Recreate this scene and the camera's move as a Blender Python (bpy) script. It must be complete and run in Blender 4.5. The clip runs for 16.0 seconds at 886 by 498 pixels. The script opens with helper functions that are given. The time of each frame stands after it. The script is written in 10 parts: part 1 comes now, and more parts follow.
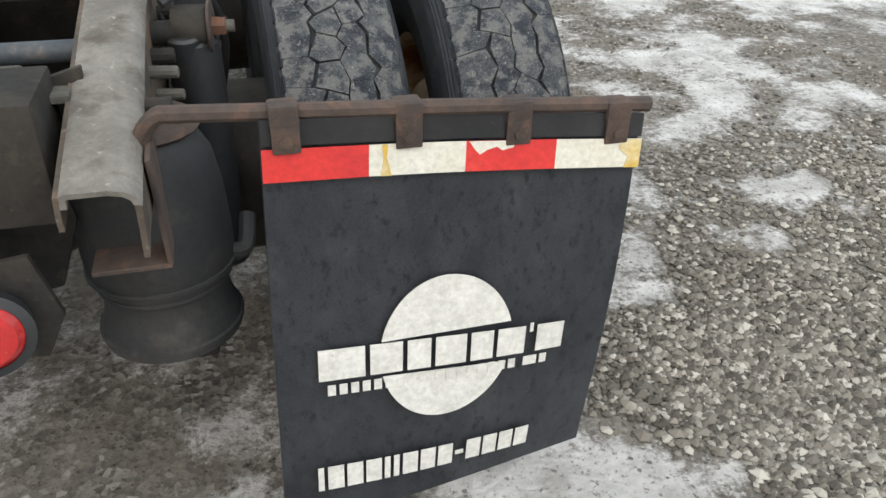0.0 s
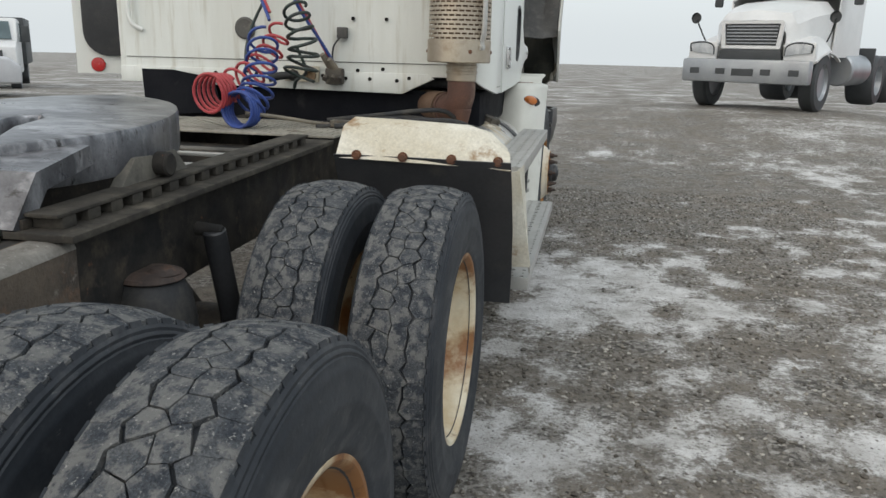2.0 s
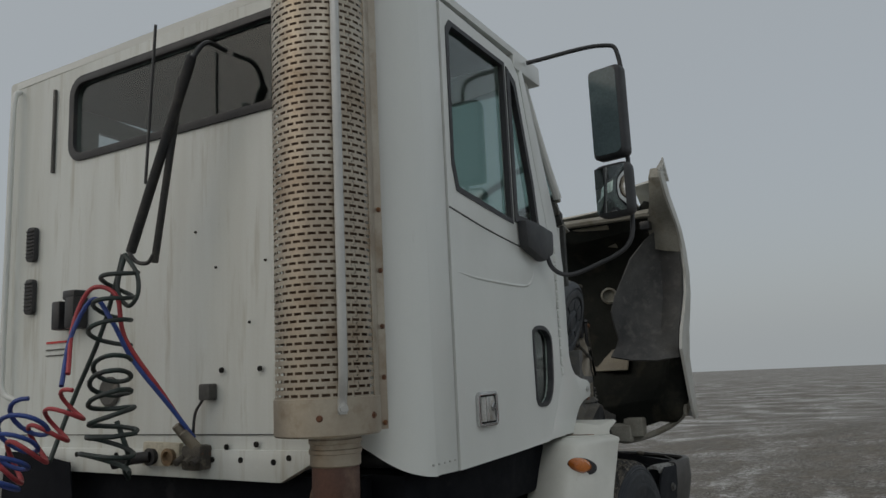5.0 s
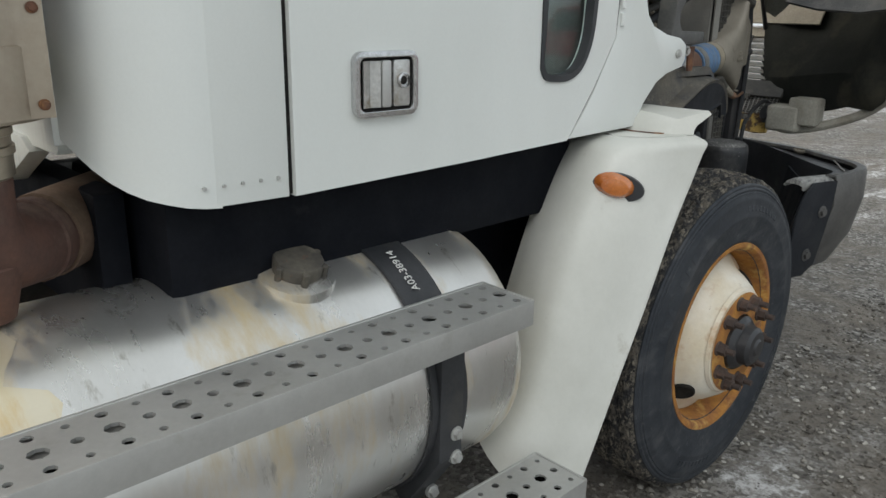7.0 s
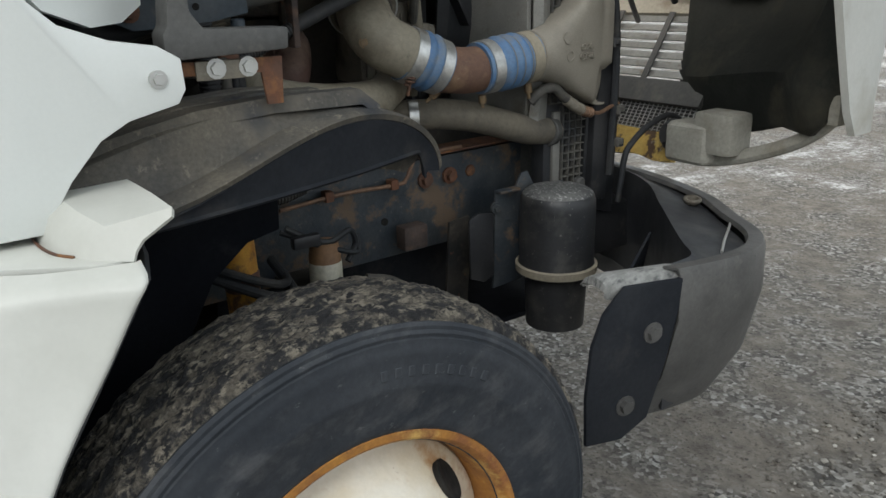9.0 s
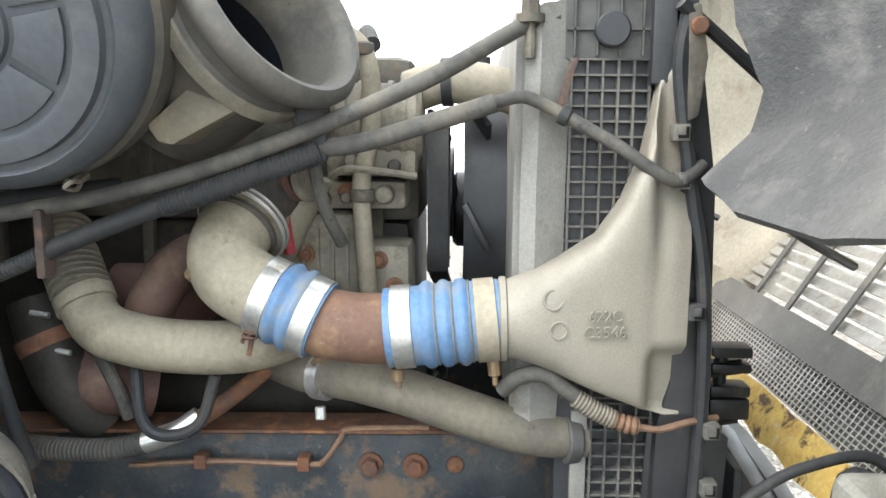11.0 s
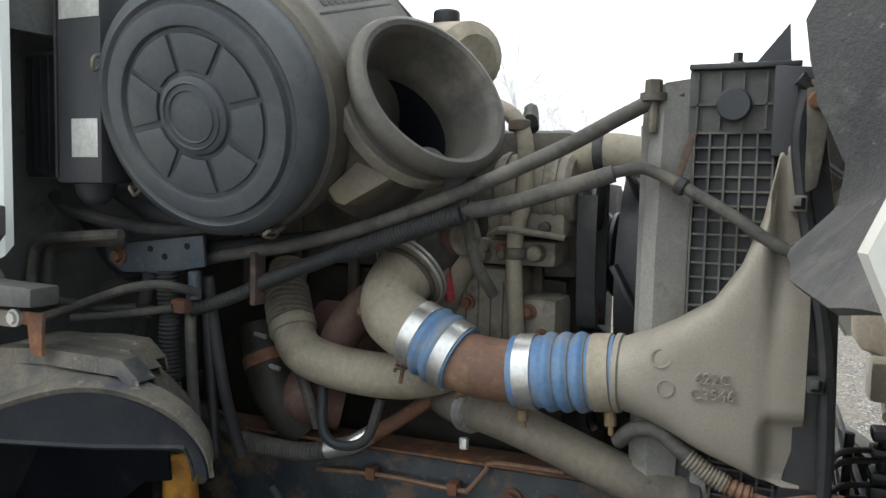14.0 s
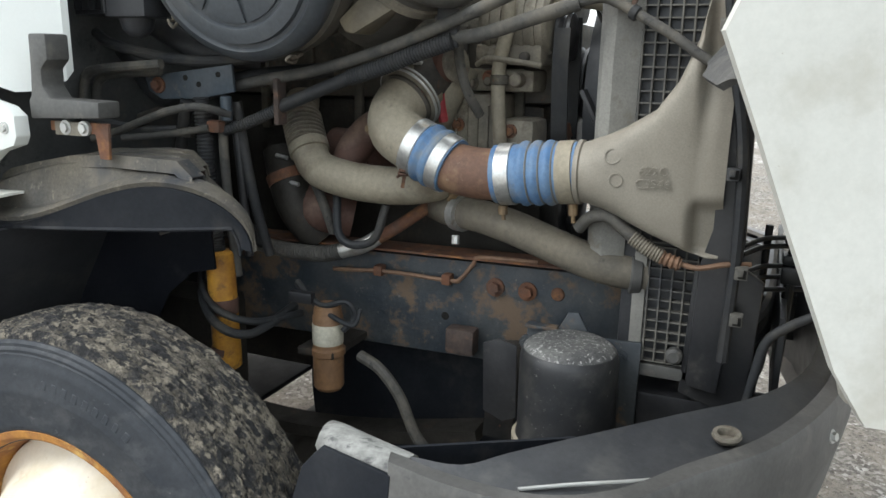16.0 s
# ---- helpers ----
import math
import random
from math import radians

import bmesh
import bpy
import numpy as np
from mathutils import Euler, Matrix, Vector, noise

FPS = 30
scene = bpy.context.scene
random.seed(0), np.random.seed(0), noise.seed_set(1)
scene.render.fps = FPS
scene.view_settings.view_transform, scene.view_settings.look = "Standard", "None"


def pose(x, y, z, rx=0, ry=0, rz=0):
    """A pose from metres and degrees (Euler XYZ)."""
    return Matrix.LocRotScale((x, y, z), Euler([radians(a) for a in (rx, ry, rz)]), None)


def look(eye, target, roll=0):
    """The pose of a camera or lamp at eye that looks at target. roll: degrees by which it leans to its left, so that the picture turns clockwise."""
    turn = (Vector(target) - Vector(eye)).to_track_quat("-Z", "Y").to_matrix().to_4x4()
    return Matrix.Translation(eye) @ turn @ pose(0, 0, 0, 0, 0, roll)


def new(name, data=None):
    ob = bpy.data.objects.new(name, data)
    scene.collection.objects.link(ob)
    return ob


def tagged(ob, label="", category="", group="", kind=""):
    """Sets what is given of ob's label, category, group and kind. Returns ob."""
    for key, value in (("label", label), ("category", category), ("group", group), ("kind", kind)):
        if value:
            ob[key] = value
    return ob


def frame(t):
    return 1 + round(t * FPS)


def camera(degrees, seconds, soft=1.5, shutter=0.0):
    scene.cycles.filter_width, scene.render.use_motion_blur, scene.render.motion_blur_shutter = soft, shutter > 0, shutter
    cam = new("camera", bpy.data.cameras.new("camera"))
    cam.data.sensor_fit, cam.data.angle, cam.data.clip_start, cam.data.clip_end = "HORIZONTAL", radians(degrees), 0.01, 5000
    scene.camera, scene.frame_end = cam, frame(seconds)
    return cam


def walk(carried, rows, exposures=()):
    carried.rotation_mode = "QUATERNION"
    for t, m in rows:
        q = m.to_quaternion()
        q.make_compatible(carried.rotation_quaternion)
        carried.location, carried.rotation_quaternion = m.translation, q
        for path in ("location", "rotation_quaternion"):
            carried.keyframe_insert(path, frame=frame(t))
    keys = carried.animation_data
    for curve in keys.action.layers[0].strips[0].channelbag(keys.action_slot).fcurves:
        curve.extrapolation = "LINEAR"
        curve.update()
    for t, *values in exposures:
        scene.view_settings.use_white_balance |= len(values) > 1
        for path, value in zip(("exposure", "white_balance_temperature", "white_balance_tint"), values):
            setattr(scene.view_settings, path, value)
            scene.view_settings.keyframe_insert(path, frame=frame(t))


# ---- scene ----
cam = camera(60.0, 16.0)
PATH = [
    (0, (0.605, -1.016, 1.321), (1.078, 0.617, 0.266), 1.3),
    (0.5, (0.926, -0.972, 1.372), (1.106, 0.724, 0.326), 0.4),
    (1, (1.125, -0.75, 1.361), (1.062, 1.083, 0.564), -0.2),
    (1.5, (1.339, -0.47, 1.396), (1.127, 1.41, 0.749), 0.7),
    (2, (1.623, -0.259, 1.454), (1.258, 1.643, 0.953), 1.4),
    (2.5, (1.766, 0.065, 1.451), (1.303, 1.958, 1.004), 0.9),
    (3, (1.903, 0.401, 1.506), (1.348, 2.303, 1.233), -0.1),
    (3.2, (2.006, 0.528, 1.52), (1.426, 2.433, 1.343), 0.0),
    (5.3, (2.43, 2.125, 1.579), (1.389, 3.803, 1.894), -1.1),
    (5.5, (2.417, 2.294, 1.592), (1.327, 3.958, 1.798), -0.3),
    (6, (2.42, 2.699, 1.611), (1.226, 4.3, 1.496), 0.5),
    (6.5, (2.436, 3.125, 1.585), (1.128, 4.59, 1.208), 0.4),
    (7, (2.294, 3.535, 1.568), (0.92, 4.859, 0.97), 1.0),
    (7.5, (2.289, 3.944, 1.528), (0.836, 5.154, 0.877), 0.0),
    (8, (2.32, 4.381, 1.555), (0.812, 5.502, 0.869), -0.3),
    (8.5, (2.242, 4.858, 1.563), (0.764, 6.004, 0.856), 0.1),
    (8.7, (2.235, 5.05, 1.564), (0.744, 6.193, 0.878), -0.5),
    (10.8, (1.864, 6.652, 1.668), (-0.104, 6.713, 1.316), 0.4),
    (11, (1.841, 6.729, 1.684), (-0.134, 6.651, 1.381), 0.4),
    (11.5, (1.908, 6.947, 1.717), (-0.036, 6.486, 1.637), 0.5),
    (12, (1.961, 7.007, 1.738), (0.055, 6.402, 1.778), 0.9),
    (12.5, (1.961, 7.016, 1.735), (0.083, 6.328, 1.792), 1.0),
    (13, (1.952, 7.017, 1.73), (0.102, 6.257, 1.724), 0.7),
    (13.5, (1.95, 7.011, 1.713), (0.089, 6.28, 1.66), 1.0),
    (14, (1.953, 7.011, 1.694), (0.118, 6.229, 1.54), 1.3),
    (14.5, (1.972, 7.043, 1.666), (0.177, 6.218, 1.357), 1.2),
    (15, (2.044, 7.048, 1.641), (0.246, 6.266, 1.243), 1.7),
    (15.5, (2.157, 7.032, 1.619), (0.35, 6.299, 1.175), 1.4),
    (16, (2.243, 7.144, 1.61), (0.451, 6.395, 1.131), 1.1),
]
EXPOSURES = [(0.0, 0.35), (1.0, 0.5), (1.5, 0.4), (2.0, -0.15), (2.5, -0.72), (3.0, -0.85), (5.4, -1.35), (6.0, -0.85), (7.0, -0.1), (8.5, -0.05), (10.8, 2.15), (11.2, 2.0), (11.6, 0.45), (12.0, -0.55), (12.5, -0.52), (13.0, -0.05), (13.5, 0.65), (14.0, 0.9), (14.5, 1.1), (15.0, 1.4), (15.5, 1.55), (16.0, 1.15)]
walk(cam, [(t, look(e, g, r)) for t, e, g, r in PATH], EXPOSURES)

# ---- world and light ----
world = bpy.data.worlds.new("overcast_sky")
scene.world = world
world.use_nodes = True
wn, wl = world.node_tree.nodes, world.node_tree.links
wn.clear()
w_out, w_bg = wn.new("ShaderNodeOutputWorld"), wn.new("ShaderNodeBackground")
w_sky, w_co, w_sep = wn.new("ShaderNodeTexSky"), wn.new("ShaderNodeTexCoord"), wn.new("ShaderNodeSeparateXYZ")
w_ramp, w_mix = wn.new("ShaderNodeValToRGB"), wn.new("ShaderNodeMixRGB")
w_sky.sky_type, w_sky.sun_disc = 'NISHITA', False
w_sky.sun_elevation, w_sky.sun_rotation, w_sky.dust_density = radians(38), radians(-150), 6.0
# cloud cover: brighter overhead than at the horizon
w_ramp.color_ramp.elements[0].position, w_ramp.color_ramp.elements[0].color = 0.0, (0.86, 0.925, 0.955, 1)
w_ramp.color_ramp.elements[1].position, w_ramp.color_ramp.elements[1].color = 0.9, (0.94, 1.0, 1.0, 1)
w_ramp.color_ramp.elements.new(0.3).color = (0.88, 0.94, 0.965, 1)
w_mix.inputs[0].default_value = 0.06
wl.new(w_co.outputs["Generated"], w_sep.inputs[0])
wl.new(w_sep.outputs["Z"], w_ramp.inputs[0])
wl.new(w_ramp.outputs[0], w_mix.inputs[1])
wl.new(w_sky.outputs[0], w_mix.inputs[2])
wl.new(w_mix.outputs[0], w_bg.inputs[0])
w_bg.inputs[1].default_value = 0.95
wl.new(w_bg.outputs[0], w_out.inputs[0])
sun = new("sun", bpy.data.lights.new("sun", 'SUN'))
sun.data.energy, sun.data.angle, sun.data.color = 0.75, radians(25), (1.0, 0.99, 0.97)
sun.matrix_world = look((6, -4, 9), (0, 3, 0))


# ---- materials ----
def surf(name, a, b=None, scale=7.0, rough=0.55, metal=0.0, bump=0.15, fine=90.0, c=None, cscale=3.0, cpos=(0.56, 0.68), crough=None, lo=0.38, hi=0.62, stretch=None, dist=0.004, cmetal=None, coat=0.0, d=None, dscale=14.0, dpos=(0.6, 0.7), grainy=1.0):
    """Two-scale surface: a and b mixed by coarse noise, fine grain, and c (and d) as stains with their own outline."""
    m = bpy.data.materials.new(name)
    m.use_nodes = True
    n, l = m.node_tree.nodes, m.node_tree.links
    p = n["Principled BSDF"]
    tc = n.new("ShaderNodeTexCoord")
    src = tc.outputs["Object"]
    if stretch:
        mp = n.new("ShaderNodeMapping")
        mp.inputs["Scale"].default_value = stretch
        l.new(src, mp.inputs[0])
        src = mp.outputs[0]

    def noi(sc, det=5.0, ro=0.6, vec=src):
        t = n.new("ShaderNodeTexNoise")
        t.inputs["Scale"].default_value, t.inputs["Detail"].default_value, t.inputs["Roughness"].default_value = sc, det, ro
        l.new(vec, t.inputs[0])
        return t.outputs[0]

    def ramp(v, x0, x1, c0=(0, 0, 0, 1), c1=(1, 1, 1, 1)):
        r = n.new("ShaderNodeValToRGB")
        r.color_ramp.elements[0].position, r.color_ramp.elements[1].position = x0, x1
        r.color_ramp.elements[0].color, r.color_ramp.elements[1].color = c0, c1
        l.new(v, r.inputs[0])
        return r.outputs[0]

    def mix(f, u, v, kind='MIX'):
        x = n.new("ShaderNodeMixRGB")
        x.blend_type = kind
        for s, val in zip(x.inputs, (f, u, v)):
            if isinstance(val, bpy.types.NodeSocket):
                l.new(val, s)
            elif isinstance(val, (int, float)):
                s.default_value = val
            else:
                s.default_value = (*val, 1)
        return x.outputs[0]

    b = b or tuple(0.82 * v for v in a)
    col = mix(ramp(noi(scale), lo, hi), a, b)
    grain = noi(fine, 3.0, 0.7, tc.outputs["Object"])
    col = mix(1.0, col, ramp(grain, 0.25, 0.75, (1 - 0.2 * grainy,) * 3 + (1,), (1 + 0.15 * grainy,) * 3 + (1,)), 'MULTIPLY')
    rgh = ramp(noi(scale * 2.3), 0.2, 0.8, (rough * 0.82,) * 3 + (1,), (min(1, rough * 1.2),) * 3 + (1,))
    met = None
    if c:
        f = ramp(noi(cscale, 8.0, 0.65), *cpos)
        col = mix(f, col, c)
        if crough is not None:
            rgh = mix(f, rgh, (crough,) * 3)
        if cmetal is not None:
            met = mix(f, (metal,) * 3, (cmetal,) * 3)
    if d:
        col = mix(ramp(noi(dscale, 6.0, 0.7), *dpos), col, d)
    l.new(col, p.inputs["Base Color"])
    l.new(rgh, p.inputs["Roughness"])
    p.inputs["Metallic"].default_value = metal
    if met:
        l.new(met, p.inputs["Metallic"])
    if coat:
        p.inputs["Coat Weight"].default_value, p.inputs["Coat Roughness"].default_value = coat, 0.12
    if bump:
        bp = n.new("ShaderNodeBump")
        bp.inputs["Strength"].default_value, bp.inputs["Distance"].default_value = bump, dist
        l.new(mix(0.5, grain, noi(scale * 3)), bp.inputs["Height"])
        l.new(bp.outputs[0], p.inputs["Normal"])
    return m


def glass(name, tint, rough=0.03):
    m = bpy.data.materials.new(name)
    m.use_nodes = True
    p = m.node_tree.nodes["Principled BSDF"]
    p.inputs["Base Color"].default_value, p.inputs["Roughness"].default_value = (*tint, 1), rough
    p.inputs["Transmission Weight"].default_value, p.inputs["IOR"].default_value = 1.0, 1.42
    return m


M = {}
M["white"] = surf("white_paint", (0.725, 0.745, 0.715), (0.67, 0.69, 0.66), 1.6, 0.34, bump=0.01, grainy=0.1, fine=160, c=(0.50, 0.49, 0.43), cscale=9, cpos=(0.66, 0.8), coat=0.25, stretch=(1, 1, 0.35))
M["white_dirty"] = surf("weathered_white_paint", (0.64, 0.62, 0.54), (0.50, 0.46, 0.36), 4.0, 0.5, bump=0.08, c=(0.26, 0.17, 0.09), cscale=5, cpos=(0.54, 0.62), d=(0.06, 0.045, 0.035), dscale=45, dpos=(0.66, 0.74))
M["fibreglass"] = surf("white_fibreglass", (0.64, 0.64, 0.59), (0.55, 0.55, 0.50), 2.5, 0.42, bump=0.02, grainy=0.12, c=(0.36, 0.33, 0.27), cscale=7, cpos=(0.62, 0.78), d=(0.2, 0.15, 0.1), dscale=60, dpos=(0.72, 0.78))
# white fibreglass darkened to hold the flare's shade, plus dirt stains
M["gelcoat"] = surf("shaded_white_fibreglass", (0.50, 0.50, 0.465), (0.42, 0.42, 0.385), 2.0, 0.5, bump=0.03, grainy=0.3, c=(0.36, 0.34, 0.29), cscale=4, cpos=(0.52, 0.72), d=(0.22, 0.18, 0.13), dscale=50, dpos=(0.70, 0.78))
M["tyre_side"] = surf("tyre_sidewall_rubber", (0.021, 0.025, 0.031), (0.036, 0.040, 0.046), 5, 0.6, bump=0.3, c=(0.085, 0.086, 0.088), cscale=8, cpos=(0.52, 0.78), d=(0.125, 0.125, 0.122), dscale=24, dpos=(0.63, 0.72), stretch=(1, 1, 1.8))
M["tread"] = surf("dusty_tread_rubber", (0.096, 0.103, 0.110), (0.040, 0.047, 0.058), 20, 0.85, bump=1.0, fine=260, c=(0.150, 0.152, 0.150), cscale=34, cpos=(0.48, 0.58), d=(0.29, 0.29, 0.275), dscale=130, dpos=(0.60, 0.67), dist=0.010, grainy=3.2)
M["mudtread"] = surf("muddy_tread_rubber", (0.100, 0.087, 0.068), (0.016, 0.016, 0.017), 24, 0.8, bump=1.0, fine=230, c=(0.210, 0.184, 0.142), cscale=46, cpos=(0.51, 0.61), d=(0.007, 0.007, 0.008), dscale=66, dpos=(0.51, 0.58), dist=0.012, grainy=3.2, lo=0.45, hi=0.55, stretch=(1.6, 0.8, 0.8))
M["groove"] = surf("tread_groove_rubber", (0.014, 0.014, 0.014), (0.03, 0.028, 0.025), 30, 0.9, bump=0.3)
M["rust"] = surf("rusty_iron", (0.15, 0.065, 0.035), (0.09, 0.05, 0.035), 18, 0.85, bump=0.5, c=(0.26, 0.12, 0.045), cscale=24, cpos=(0.52, 0.7))
M["rust_orange"] = surf("orange_rust", (0.42, 0.19, 0.035), (0.24, 0.095, 0.03), 12, 0.8, bump=0.4, c=(0.60, 0.38, 0.11), cscale=14, cpos=(0.53, 0.70), d=(0.10, 0.045, 0.02), dscale=20, dpos=(0.62, 0.72))
M["wheel_rusted"] = surf("rust_streaked_enamel", (0.66, 0.60, 0.46), (0.52, 0.41, 0.25), 6, 0.45, bump=0.06, grainy=0.3, c=(0.23, 0.10, 0.03), cscale=3.4, cpos=(0.48, 0.60), d=(0.12, 0.055, 0.03), dscale=13, dpos=(0.58, 0.68))
M["wheel_white"] = surf("white_wheel_enamel", (0.70, 0.65, 0.55), (0.62, 0.54, 0.40), 6, 0.42, bump=0.03, grainy=0.3, c=(0.38, 0.18, 0.05), cscale=5, cpos=(0.56, 0.70), d=(0.24, 0.11, 0.04), dscale=30, dpos=(0.66, 0.74))
M["frame"] = surf("dusty_black_frame_paint", (0.018, 0.018, 0.018), (0.04, 0.036, 0.031), 7, 0.75, bump=0.35, c=(0.085, 0.07, 0.052), cscale=12, cpos=(0.55, 0.75), d=(0.15, 0.07, 0.04), dscale=22, dpos=(0.66, 0.74))
M["frame_top"] = surf("sand_caked_steel", (0.12, 0.112, 0.094), (0.075, 0.072, 0.063), 8, 0.85, bump=0.5, c=(0.035, 0.033, 0.03), cscale=10, cpos=(0.52, 0.68), d=(0.17, 0.158, 0.132), dscale=40)
M["rail"] = surf("blue_black_chassis_paint", (0.026, 0.034, 0.043), (0.052, 0.057, 0.060), 9, 0.5, bump=0.5, c=(0.135, 0.095, 0.064), cscale=8, cpos=(0.53, 0.60), crough=0.9, d=(0.165, 0.15, 0.12), dscale=48, dpos=(0.62, 0.74), dist=0.006)
M["black"] = surf("dusty_black_plastic", (0.023, 0.025, 0.028), (0.035, 0.036, 0.039), 5, 0.5, bump=0.12, c=(0.06, 0.057, 0.05), cscale=7, cpos=(0.56, 0.8))
M["blackmetal"] = surf("black_enamelled_steel", (0.016, 0.017, 0.019), (0.03, 0.03, 0.032), 7, 0.38, bump=0.1, c=(0.09, 0.085, 0.075), cscale=10, cpos=(0.6, 0.76))
M["rubber"] = surf("dusty_black_rubber", (0.024, 0.026, 0.029), (0.036, 0.036, 0.036), 8, 0.6, bump=0.15, c=(0.07, 0.065, 0.056), cscale=10, cpos=(0.52, 0.75))
M["dusthose"] = surf("dust_coated_hose", (0.082, 0.077, 0.067), (0.042, 0.041, 0.039), 9, 0.75, bump=0.2, c=(0.145, 0.128, 0.10), cscale=8, cpos=(0.5, 0.72), d=(0.025, 0.025, 0.026), dscale=26, dpos=(0.60, 0.70))
M["cast"] = surf("dusty_cast_aluminium", (0.25, 0.222, 0.172), (0.145, 0.132, 0.107), 8, 0.7, 0.15, bump=0.45, fine=200, c=(0.085, 0.068, 0.05), cscale=10, cpos=(0.54, 0.68), d=(0.16, 0.085, 0.045), dscale=30, dpos=(0.66, 0.74))
M["duct"] = surf("dusty_grey_moulding", (0.295, 0.268, 0.220), (0.215, 0.195, 0.160), 3.5, 0.62, 0.1, bump=0.15, fine=260, c=(0.165, 0.128, 0.092), cscale=4.5, cpos=(0.54, 0.78), d=(0.11, 0.09, 0.07), dscale=38, dpos=(0.68, 0.78), grainy=0.8)
M["engine"] = surf("grimy_engine_casting", (0.12, 0.108, 0.085), (0.055, 0.05, 0.045), 9, 0.75, 0.2, bump=0.4, c=(0.20, 0.18, 0.14), cscale=13, cpos=(0.56, 0.7), d=(0.16, 0.07, 0.04), dscale=30)
M["darkengine"] = surf("oily_dark_casting", (0.026, 0.024, 0.021), (0.045, 0.041, 0.036), 8, 0.6, 0.1, bump=0.4, c=(0.07, 0.052, 0.038), cscale=14, cpos=(0.58, 0.72))
M["core"] = surf("dusty_radiator_plastic", (0.085, 0.084, 0.078), (0.05, 0.05, 0.048), 9, 0.65, bump=0.2, c=(0.14, 0.13, 0.112), cscale=12)
M["shroud"] = surf("grey_fan_shroud", (0.22, 0.215, 0.195), (0.17, 0.165, 0.15), 6, 0.7, bump=0.25, fine=200, c=(0.14, 0.125, 0.1), cscale=11)
M["blue"] = surf("blue_silicone", (0.075, 0.165, 0.32), (0.12, 0.20, 0.31), 12, 0.6, bump=0.08, c=(0.20, 0.215, 0.22), cscale=14, cpos=(0.5, 0.7))
M["clamp"] = surf("bright_steel_band", (0.62, 0.62, 0.60), (0.5, 0.5, 0.48), 14, 0.32, 0.75, bump=0.05, c=(0.34, 0.30, 0.24), cscale=20)
M["rustpipe"] = surf("rust_brown_pipe", (0.19, 0.10, 0.06), (0.13, 0.072, 0.05), 8, 0.72, bump=0.2, c=(0.26, 0.165, 0.095), cscale=9, cpos=(0.5, 0.68), d=(0.30, 0.24, 0.17), dscale=26, dpos=(0.62, 0.72))
M["tan"] = surf("tan_dusty_pipe", (0.305, 0.268, 0.200), (0.225, 0.200, 0.152), 7, 0.7, bump=0.2, c=(0.165, 0.132, 0.092), cscale=8, cpos=(0.52, 0.72), d=(0.10, 0.08, 0.058), dscale=30, dpos=(0.64, 0.76))
M["alu"] = surf("weathered_aluminium_tank", (0.72, 0.71, 0.68), (0.60, 0.59, 0.56), 2.2, 0.28, 0.85, bump=0.015, grainy=0.12, c=(0.56, 0.42, 0.19), cscale=1.9, cpos=(0.51, 0.67), crough=0.55, cmetal=0.2, stretch=(1, 2.2, 0.6), d=(0.38, 0.36, 0.32), dscale=11)
M["galv"] = surf("galvanised_step_plate", (0.52, 0.52, 0.50), (0.46, 0.46, 0.44), 6, 0.4, 0.6, bump=0.03, grainy=0.25, c=(0.36, 0.35, 0.31), cscale=9, cpos=(0.6, 0.8))
M["stainless"] = surf("stained_stainless_shield", (0.47, 0.42, 0.34), (0.37, 0.31, 0.24), 3.5, 0.4, 0.75, bump=0.03, grainy=0.3, c=(0.26, 0.19, 0.12), cscale=5, cpos=(0.55, 0.76), crough=0.6, d=(0.26, 0.12, 0.06), dscale=30, dpos=(0.68, 0.76))
M["muffler"] = surf("rusty_muffler", (0.19, 0.13, 0.09), (0.13, 0.08, 0.055), 7, 0.8, 0.2, bump=0.3)
M["chrome"] = surf("worn_chrome", (0.62, 0.62, 0.62), (0.5, 0.5, 0.5), 20, 0.22, 0.95, bump=0.03)
M["red"] = surf("red_rubber_hose", (0.40, 0.055, 0.06), (0.34, 0.04, 0.05), 20, 0.5, bump=0.05)
M["bluehose"] = surf("blue_rubber_hose", (0.03, 0.07, 0.28), (0.025, 0.05, 0.2), 20, 0.5, bump=0.05)
M["green"] = surf("dark_green_cable", (0.02, 0.04, 0.035), (0.025, 0.03, 0.03), 20, 0.5, bump=0.05)
M["tapered"] = surf("red_reflective_tape", (0.66, 0.045, 0.04), (0.56, 0.04, 0.04), 9, 0.35, bump=0.04, c=(0.72, 0.12, 0.08), cscale=6, cpos=(0.6, 0.8))
M["tapewhite"] = surf("white_reflective_tape", (0.70, 0.69, 0.62), (0.64, 0.62, 0.53), 8, 0.35, bump=0.04, c=(0.55, 0.40, 0.12), cscale=11, cpos=(0.64, 0.72))
M["yellowstain"] = surf("yellow_stained_tape", (0.60, 0.40, 0.08), (0.66, 0.58, 0.36), 22, 0.5, bump=0.06)
M["print"] = surf("scuffed_white_print", (0.66, 0.66, 0.63), (0.57, 0.57, 0.54), 24, 0.6, bump=0.05, c=(0.30, 0.30, 0.30), cscale=60, cpos=(0.66, 0.74))
M["flap"] = surf("black_rubber_flap", (0.036, 0.040, 0.047), (0.022, 0.025, 0.030), 10, 0.5, bump=0.3, fine=300, c=(0.064, 0.068, 0.073), cscale=5, cpos=(0.54, 0.74), stretch=(1.3, 1, 0.8), d=(0.012, 0.013, 0.016), dscale=46, dpos=(0.54, 0.66), grainy=1.8)
M["amber"] = surf("amber_lens", (0.52, 0.16, 0.03), (0.42, 0.12, 0.025), 12, 0.25, bump=0.03, coat=0.6)
